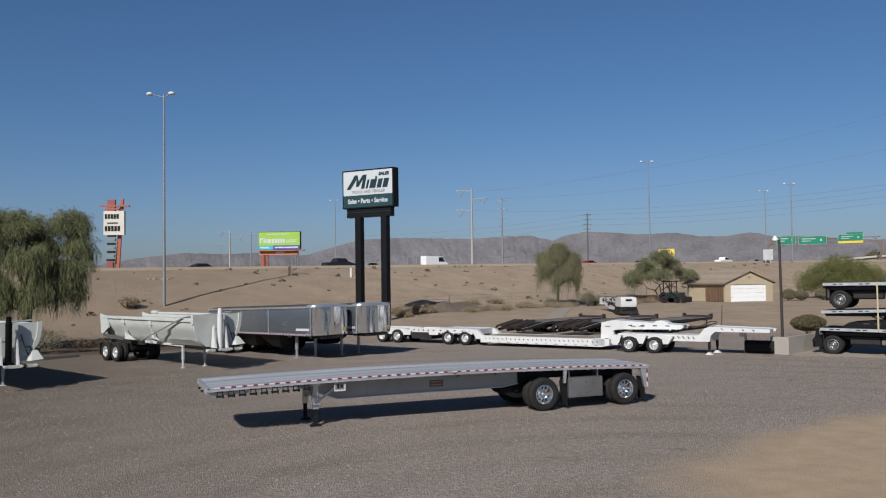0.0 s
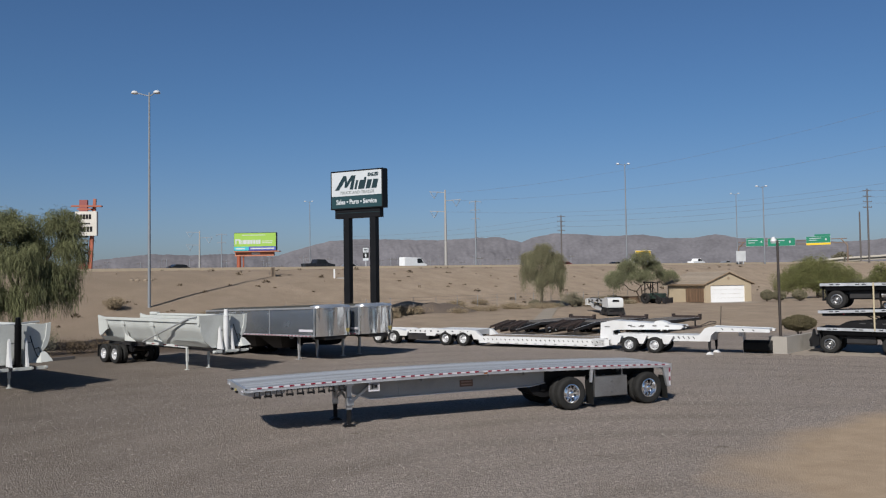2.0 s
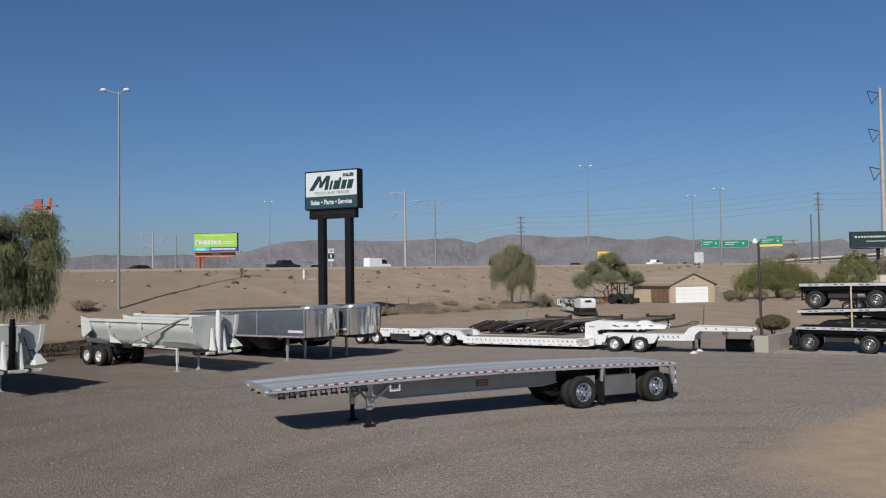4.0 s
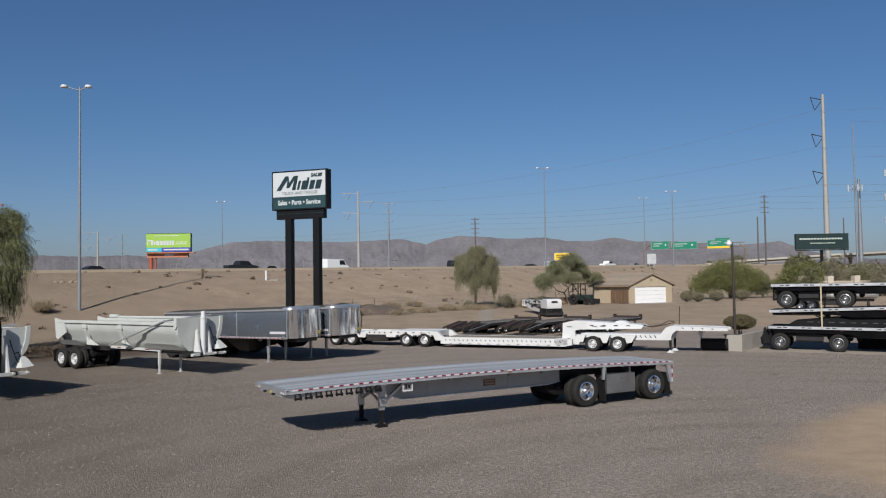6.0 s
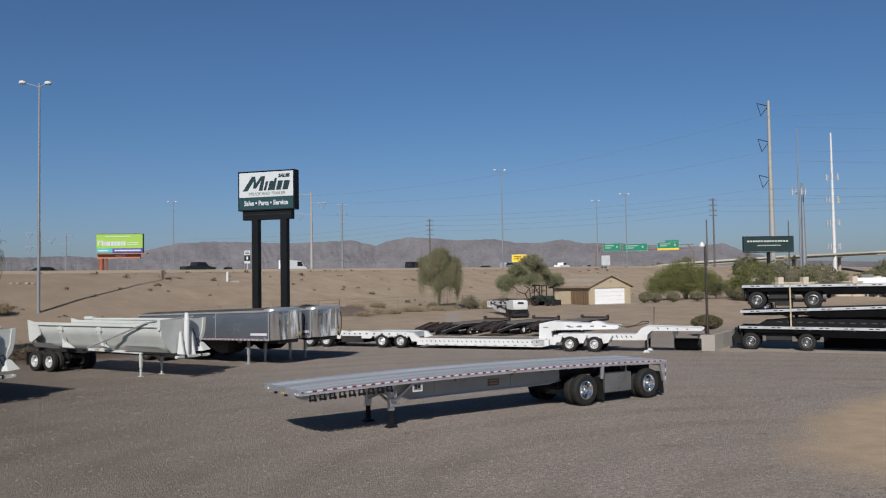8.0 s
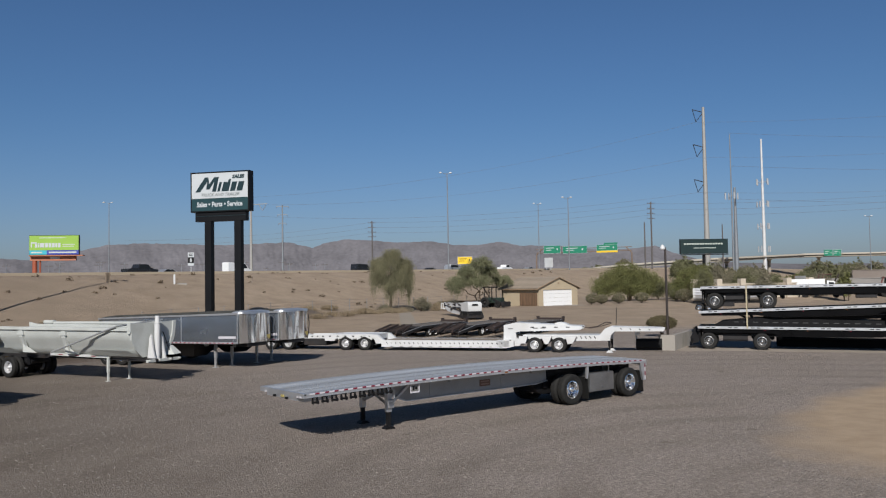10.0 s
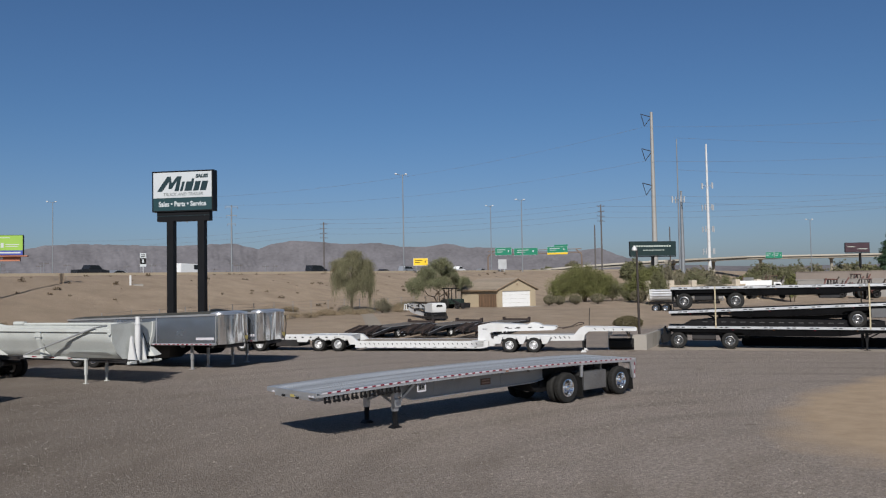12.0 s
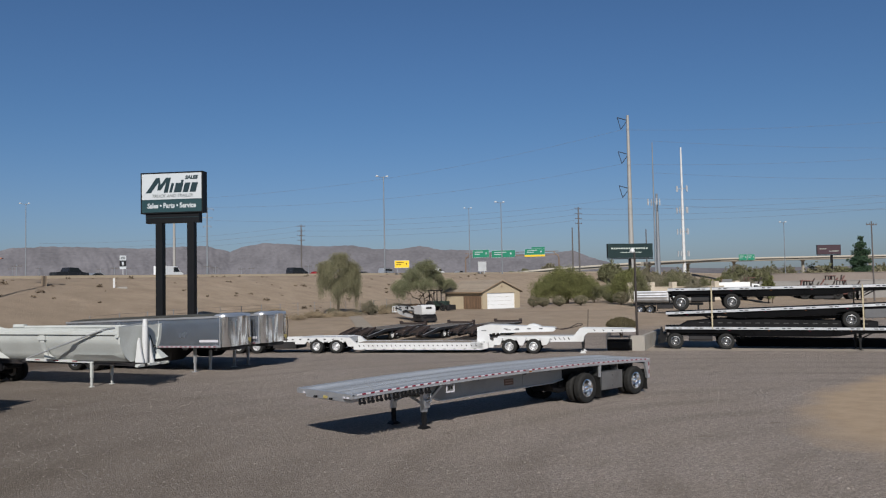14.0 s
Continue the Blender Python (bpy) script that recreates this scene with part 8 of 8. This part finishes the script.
part("lamp_head", bm, WHITE_CLEAN, t, "pale lamp head", True)
DOCK = pose(31.25, 11.15, 0, 0, 0, 24)
bm = bmesh.new()
prism(bm, [(0.0, 0), (8.5, 0), (8.5, 0.95), (0.0, 0.95)], "y", 0.0, 0.25)
prism(bm, [(0.0, 0.0), (0.0, 0.95), (0.25, 0.95), (0.25, 0.0)], "y", 0.25, 1.0)
solid("loading_dock_wall", bm, CONCRETE, "low grey concrete dock wall on the yard", "wall", m=DOCK)
bm = bmesh.new()
box(bm, (-1.45, -0.3, 0.04), (0.1, 0.3, 0.72), 0, 0.16)
solid("rubber_bumper", bm, BLACK_RUBBER, "black rolled rubber mat against the dock", "rubber mat", m=pose(30.95, 12.0, 0, 0, 0, LOW_YAW))
bm = bmesh.new()
box(bm, (-0.05, -0.12, 0.0), (0.05, 0.12, 1.05))
solid("dock_post", bm, WHITE_CLEAN, "thin white steel post", "post", m=pose(30.15, 13.2, 0, 0, 0, LOW_YAW))
# light dust strip of paving below the black trailers
bm = bmesh.new()


def along_line(pts, k):
    k *= len(pts) - 1
    i = min(int(k), len(pts) - 2)
    return Vector((*pts[i], 0)).lerp(Vector((*pts[i + 1], 0)), k - i)


near_edge, far_edge = [(30.9, 10.4), (33.0, 8.4), (39.5, -0.5), (46.0, -9.5), (52.0, -18.0)], [(33.5, 14.5), (38.0, 16.0), (44.0, 5.0), (50.5, -6.0), (57.0, -15.0)]
rows = []
for i in range(49):
    a, b = along_line(near_edge, i / 48), along_line(far_edge, i / 48)
    a = a + Vector((0.25 * noise.noise((i * 0.5, 1, 4)), 0.25 * noise.noise((i * 0.5, 7, 2)), 0))
    row = [a.lerp(b, j / 8) for j in range(9)]
    rows.append([bm.verts.new((p.x, p.y, ground_at(p.x, p.y) + (-0.01 if j in (0, 8) else 0.014))) for j, p in enumerate(row)])
for a, b in zip(rows, rows[1:]):
    for j in range(8):
        bm.faces.new((a[j], a[j + 1], b[j + 1], b[j]))
tagged(part("pavement", bm, material("dusty_pale_paving", (0.245, 0.208, 0.172), 0.95, 0, 0.12, 0.5, 14, 0.2, 30)), "dusty pale concrete paving under the stacked trailers", "paving", "", "structure")


def silver_tub_trailer():
    t = thing("dump_trailer", pose(80.6, 43.1, ground_at(80.6, 42.6), 0, 0, -65), "polished aluminium dump trailer parked across the yard", "trailer")
    half = [(-1.22, 2.92), (-1.24, 2.80), (-1.20, 2.62), (-1.23, 2.48), (-1.18, 2.3), (-1.20, 2.16), (-1.10, 1.95), (-1.08, 1.78), (-0.9, 1.55), (-0.6, 1.42)]
    bm = bmesh.new()
    prism(bm, half + [(-y, z) for y, z in reversed(half)], "x", -0.7, 8.2)
    part("tub", bm, ALU, t, "polished fluted dump body")
    for x in (-0.72, 3.4):
        bm = bmesh.new()
        prism(bm, [(y * 1.03, z + 0.03) for y, z in half] + [(-y * 1.03, z + 0.03) for y, z in reversed(half)], "x", x, x + 0.3)
        part("rib", bm, WHITE_CLEAN, t, "pale body rib")
    for y in (-0.5, 0.5):
        bm = bmesh.new()
        beam(bm, (-0.9, y, 1.22), (7.8, y, 1.22), 0.14, 0.3)
        part("frame_rail", bm, BLACK_STEEL, t)
    for x in (0.0, 1.25):
        holder = thing("axle_set", pose(0, 0, 0), "", "")
        holder.parent = t
        duals(holder, x, 1.22, 0.52, 0.52, 0.27)
    for s in (-1, 1):
        bm = bmesh.new()
        box(bm, (1.95, s * 0.95 - 0.28, 0.3), (1.98, s * 0.95 + 0.28, 1.05))
        part("mud_flap", bm, BLACK_RUBBER, t)
    bm = bmesh.new()
    box(bm, (2.2, -1.1, 0.65), (4.2, -0.7, 1.15), 0, 0.04)
    part("side_locker", bm, DARK_STEEL, t)
    bm = bmesh.new()
    rod(bm, (7.2, -0.6, 0.0), (7.2, -0.6, 1.2), 0.07, 8)
    rod(bm, (7.2, 0.6, 0.0), (7.2, 0.6, 1.2), 0.07, 8)
    part("landing_leg", bm, DARK_STEEL, t)


silver_tub_trailer()


def overpass():
    t = thing("overpass", pose(0, 0, 0), "beige concrete freeway overpass on columns", "bridge")
    pts = [Vector(p) for p in ((195, 228, 4.6), (215, 207, 7.4), (240, 185, 10.2), (270, 167, 12.0), (330, 166, 14.1), (383, 127, 14.5), (425, 85, 14.3), (470, 20, 13.8))]
    for a, b in zip(pts, pts[1:]):
        bm = bmesh.new()
        beam(bm, a - Z * 0.45, b - Z * 0.45, 8.0, 0.9)
        part("girder", bm, BRIDGE, t)
        bm = bmesh.new()
        beam(bm, a + Z * 0.3, b + Z * 0.3, 9.6, 0.6)
        part("parapet", bm, material("pale_parapet_concrete", (0.37, 0.34, 0.29), 0.85), t)
        for k in (0.15, 0.65):
            c = a.lerp(b, k)
            bm = bmesh.new()
            rod(bm, (c.x, c.y, 0), (c.x, c.y, c.z - 1.6), 0.65, 10)
            rod(bm, (c.x, c.y, c.z - 1.6), (c.x, c.y, c.z - 0.85), 0.65, 10, 1.5)
            part("column", bm, BRIDGE, t)


overpass()


far_trees = [(122.7, 58.8, 1.8, 4.6, SCRUB), (129.0, 60.2, 2.0, 4.8, LEAF_OLIVE), (140.7, 61.6, 1.8, 4.9, LEAF_OLIVE), (146.3, 56.3, 0.95, 6.6, LEAF_OLIVE), (138.2, 72.2, 2.6, 6.2, LEAF_OLIVE), (143.0, 75.0, 3.0, 6.6, SCRUB), (150.0, 78.0, 3.2, 6.8, LEAF_OLIVE), (100.5, 59.5, 1.6, 5.9, LEAF_GREEN), (98.5, 54.5, 1.6, 6.0, LEAF_OLIVE),
             (151.7, 87.1, 1.5, 8.5, SCRUB), (139.4, 57.4, 2.2, 5.3, SCRUB), (152.0, 66.2, 2.1, 5.3, LEAF_OLIVE), (171.6, 95.8, 3.5, 6.5, SCRUB), (185.3, 96.7, 4.5, 7.0, SCRUB)]
rng = random.Random(404)
for i in range(24):
    k = i / 23
    far_trees.append((272.4 + 56.3 * k + rng.uniform(-14, 14), 124.9 - 52.6 * k + rng.uniform(-14, 14), rng.uniform(3.4, 5.2), rng.uniform(9.0, 10.8), rng.choice((LEAF_OLIVE, SCRUB, LEAF_OLIVE))))
for i in range(30):
    k = (i + rng.random()) / 30
    far_trees.append((176 + 66 * k + rng.uniform(-8, 16), 118 - 66 * k + rng.uniform(-6, 18), rng.uniform(2.2, 4.0), rng.uniform(6.0, 8.6), rng.choice((LEAF_OLIVE, SCRUB, HEDGE))))
for i in range(10):
    k = i / 9
    far_trees.append((250 + 20 * k + rng.uniform(-5, 5), 226 - 22 * k + rng.uniform(-5, 9), rng.uniform(2.4, 3.6), rng.uniform(4.2, 5.8), rng.choice((LEAF_OLIVE, SCRUB))))
for i, (x, y, w, h, mat) in enumerate(far_trees):
    tree(x, y, h, [((-w * 1.0, 0, h * 0.40), (w * 0.95, w * 0.7, h * 0.40)), ((w * 1.0, 0.5, h * 0.38), (w * 0.95, w * 0.7, h * 0.38)), ((-w * 0.2, 0, h * 0.60), (w * 1.0, w * 0.7, h * 0.36))],
         15000 if x < 175 else 6500, 0.062 if x < 175 else 0.2, mat, "olive desert tree in the far scrub", 500 + i, 0.0, 0.12, 0.2, 2, 0.3)


def far_wall(p, q, z0, z1, mat, label):
    bm = bmesh.new()
    p, q = Vector((*p, (z0 + z1) / 2)), Vector((*q, (z0 + z1) / 2))
    beam(bm, p, q, 0.4, z1 - z0)
    beam(bm, p + Z * ((z1 - z0) / 2 + 0.08), q + Z * ((z1 - z0) / 2 + 0.08), 0.6, 0.16)
    solid("boundary_wall", bm, mat, label, "wall", "far walls")


PINK = material("dusty_pink_block", (0.172, 0.145, 0.128), 0.9, 0, 0.15, 0.2, 6, stain=0.3)
far_wall((181, 71.5), (230, 24), 0.2, 5.8, PINK, "long dusty pink block wall behind the far yard")
far_wall((156, 66), (185, 38), 0.2, 4.0, material("dull_block", (0.2, 0.19, 0.18), 0.9, 0, 0.12, 0.4, 10), "low pale concrete wall of the far yard")
far_wall((112, 66), (134, 57), 0.2, 3.4, material("pale_block", (0.392, 0.339, 0.270), 0.9, 0, 0.1, 0.3, 8), "pale block wall with square pillars")
for i in range(6):
    bm = bmesh.new()
    k = i / 5
    x, y = 112 + 22 * k, 66 - 9 * k
    box(bm, (-0.5, -0.5, 0), (0.5, 0.5, 4.2), 0, 0.05)
    solid("wall_pillar", bm, material("pale_pillar", (0.418, 0.365, 0.296), 0.9), "square pale block pillar of a wall", "pillar", "wall pillars", m=pose(x, y - 0.2, 0.2, 0, 0, -22))


def red_machine(x, y, s, label, seed):
    rng = random.Random(seed)
    t = thing("farm_machine", pose(x, y, ground_at(x, y), 0, 0, -45), label, "machine", "far machines")
    bm = bmesh.new()
    prism(bm, [(-2 * s, 0.9 * s), (1.2 * s, 0.9 * s), (1.3 * s, 1.7 * s), (0.4 * s, 2.1 * s), (-1.2 * s, 2.3 * s), (-2.1 * s, 1.8 * s)], "y", -0.7 * s, 0.7 * s)
    part("body", bm, DIRT_RED, t, "faded red body")
    for y in (-0.6, 0.6):
        for p, q in (((-0.9, 2.0), (-0.8, 3.3)), ((0.3, 2.0), (0.2, 3.2)), ((-0.9, 3.3), (0.3, 3.2))):
            bm = bmesh.new()
            beam(bm, (p[0] * s, y * s, p[1] * s), (q[0] * s, y * s, q[1] * s), 0.12 * s, 0.12 * s)
            part("cab_post", bm, DARK_STEEL, t)
    bm = bmesh.new()
    box(bm, (-1.0 * s, -0.7 * s, 3.25 * s), (0.4 * s, 0.7 * s, 3.36 * s), 0, 0.03 * s)
    part("cab_roof", bm, DIRT_RED, t)
    for i in range(5):
        bm = bmesh.new()
        a = rng.uniform(-2.4, 3.2) * s
        b = rng.uniform(-0.5, 0.5) * s
        beam(bm, (a, b, 1.2 * s), (a + rng.uniform(0.4, 1.9) * s, b, rng.uniform(2.2, 3.7) * s), 0.16 * s, 0.2 * s)
        part("arm", bm, RUST if i % 2 else DIRT_RED, t)
    for a, r in ((-1.4, 0.9), (1.0, 0.7)):
        for y2 in (-0.8, 0.8):
            wheel(t, a * s, y2 * s, r * s, -1 if y2 < 0 else 1, round(r * s, 2), round(0.45 * s, 2), DARK_STEEL)


def white_truck(m, label):
    t = thing("truck", m, label, "truck", "far trucks")
    bm = bmesh.new()
    prism(bm, [(2.0, 0.8), (4.4, 0.8), (4.5, 1.7), (3.6, 1.9), (3.2, 3.0), (2.0, 3.1)], "y", -1.15, 1.15)
    part("cab", bm, CAR_WHITE, t, "white truck cab")
    for s in (-1, 1):
        bm = bmesh.new()
        prism(bm, [(2.3, 1.95), (3.35, 1.95), (3.1, 2.75), (2.3, 2.8)], "y", s * 1.155, s * 1.165)
        part("side_window", bm, GLASS_DARK, t)
    bm = bmesh.new()
    box(bm, (-4.2, -1.2, 1.1), (1.7, 1.2, 3.4), 0, 0.08)
    part("body", bm, CAR_WHITE, t, "white service body")
    bm = bmesh.new()
    box(bm, (-3.2, -0.9, 3.4), (-1.4, 0.7, 4.0), 0, 0.12)
    part("roof_unit", bm, SHADE_GREY, t)
    for x in (-3.4, 0.6, 1.3):
        bm = bmesh.new()
        rod(bm, (x, -1.0, 3.4), (x + 0.2, -0.9, 4.3), 0.06, 6)
        part("roof_post", bm, DIRT_RED, t)
    for y in (-0.5, 0.5):
        bm = bmesh.new()
        beam(bm, (-4.2, y, 0.95), (4.2, y, 0.95), 0.15, 0.25)
        part("frame_rail", bm, BLACK_STEEL, t)
    for x in (3.4, -1.6, -2.9):
        for s in (-1, 1):
            wheel(t, x, s * 1.0, 0.5, s, 0.5, 0.28, DARK_STEEL)


white_truck(pose(133.8, 55.8, ground_at(133.8, 55.8), 0, 0, -62), "white service truck standing in the far yard")
red_machine(157.2, 52.5, 1.12, "faded red machine behind a far wall", 5)
red_machine(160.5, 47.3, 1.15, "faded red machine behind a far wall", 6)
red_machine(148, 60.5, 1.2, "faded red machine behind a far wall", 1)
red_machine(159, 54, 1.1, "faded red machine behind a far wall", 2)
red_machine(180, 57, 1.3, "rusty red machine in the far yard", 3)
red_machine(188, 49, 1.1, "rusty red machine in the far yard", 4)

# loose stones on the yard
rng = random.Random(909)
verts, faces = [], []
for i in range(16000):
    u = rng.random() ** 1.3
    x, y = rng.uniform(-17, 17), -13.5 + 32 * u
    if math.hypot((x - 22.3) / 16.3, (y + 12.0) / 7.8) < 0.98:
        continue
    r = rng.uniform(0.010, 0.024) * (1.7 if rng.random() < 0.06 else 1)
    c = Vector((x, y, ground_at(x, y) + r * 0.25))
    k = len(verts)
    a = rng.uniform(0, 6.3)
    for j in range(5):
        s = r * rng.uniform(0.75, 1.3)
        verts.append((c.x + s * math.cos(a + 1.257 * j), c.y + s * math.sin(a + 1.257 * j), c.z + r * rng.uniform(-0.2, 0.15)))
    verts += [(c.x, c.y, c.z + r * rng.uniform(0.5, 0.9)), (c.x, c.y, c.z - r)]
    for j in range(5):
        faces += [(k + j, k + (j + 1) % 5, k + 5), (k + (j + 1) % 5, k + j, k + 6)]
me = bpy.data.meshes.new("loose_stones")
me.from_pydata(verts, [], faces)
me.materials.append(material("loose_gravel_stone", (0.165, 0.145, 0.128), 0.9, 0, 0.2, 2, 20, island=0.3))
tagged(new("loose_stones", me), "loose grey-brown stones scattered over the gravel yard", "gravel", "", "stuff")

# ---- vehicles on the freeway ----


def road_pose(x, lane, back=False):
    u = 8 + 4.2 * lane
    y = 84 + 0.3 * x + u / 0.958
    return pose(x, y, road_level(x) + 0.2, 0, 0, 16.7 + (180 if back else 0))


def car_profile(kind):
    return {"sedan": ([(-2.3, 0.3), (2.3, 0.3), (2.35, 0.7), (1.3, 0.92), (0.6, 1.42), (-0.9, 1.45), (-1.7, 0.98), (-2.35, 0.9)], [(1.15, 0.93), (0.58, 1.36), (-0.85, 1.38), (-1.5, 0.98)]),
            "suv": ([(-2.4, 0.35), (2.4, 0.35), (2.45, 0.9), (1.4, 1.08), (0.8, 1.72), (-2.2, 1.78), (-2.45, 1.0)], [(1.25, 1.1), (0.78, 1.64), (-2.05, 1.68), (-2.2, 1.1)]),
            "pickup": ([(-2.9, 0.45), (2.8, 0.45), (2.85, 1.0), (1.5, 1.15), (0.9, 1.82), (-0.7, 1.85), (-0.95, 1.15), (-2.9, 1.12)], [(1.35, 1.17), (0.85, 1.74), (-0.6, 1.76), (-0.75, 1.17)]),
            "van": ([(-2.9, 0.4), (2.7, 0.4), (2.8, 1.05), (2.0, 1.3), (1.3, 2.35), (-2.9, 2.45)], [(1.9, 1.32), (1.3, 2.2), (0.3, 2.22), (0.3, 1.32)])}[kind]


def car(m, kind, mat, label):
    t = thing({"sedan": "car", "suv": "car", "pickup": "pickup_truck", "van": "van"}[kind], m, label, {"pickup": "truck", "van": "van"}.get(kind, "car"), "freeway vehicles")
    body, glass = car_profile(kind)
    bm = bmesh.new()
    prism(bm, body, "y", -0.92, 0.92)
    bmesh.ops.bevel(bm, geom=bm.edges[:], offset=0.06, segments=2, affect="EDGES")
    part("body", bm, mat, t, "", True)
    for s in (-1, 1):
        bm = bmesh.new()
        prism(bm, glass, "y", s * 0.925, s * 0.935)
        part("side_window", bm, GLASS_DARK, t)
    r = 0.34 if kind == "sedan" else 0.39
    for x in (-1.45, 1.5):
        for s in (-1, 1):
            wheel(t, x, s * 0.82, r, s, r, 0.22)
    bm = bmesh.new()
    box(bm, (body[2][0] - 0.06, -0.8, 0.62), (body[2][0] + 0.02, -0.5, 0.78))
    part("headlamp", bm, WHITE_TAPE, t)


car(road_pose(34, 3), "pickup", CAR_DARK, "dark pickup truck on the freeway")
car(road_pose(58, 5), "van", CAR_WHITE, "white van on the freeway")
car(road_pose(83, 2), "suv", CAR_DARK, "dark sport utility vehicle on the freeway")
car(road_pose(12, 6), "sedan", CAR_DARK, "dark sedan on the freeway")
car(road_pose(105, 6, True), "sedan", CAR_RED, "red car on the freeway")
car(road_pose(120, 3), "suv", CAR_SILVER, "silver vehicle on the freeway")
car(road_pose(128, 7, True), "sedan", CAR_DARK, "dark car on the freeway")
car(road_pose(150, 4), "pickup", CAR_WHITE, "white pickup truck on the freeway")
car(road_pose(-8, 3), "suv", CAR_DARK, "dark vehicle on the freeway")
car(road_pose(175, 6, True), "sedan", CAR_SILVER, "silver car on the freeway")
car(road_pose(46, 7, True), "sedan", CAR_SILVER, "silver car on the far lanes")
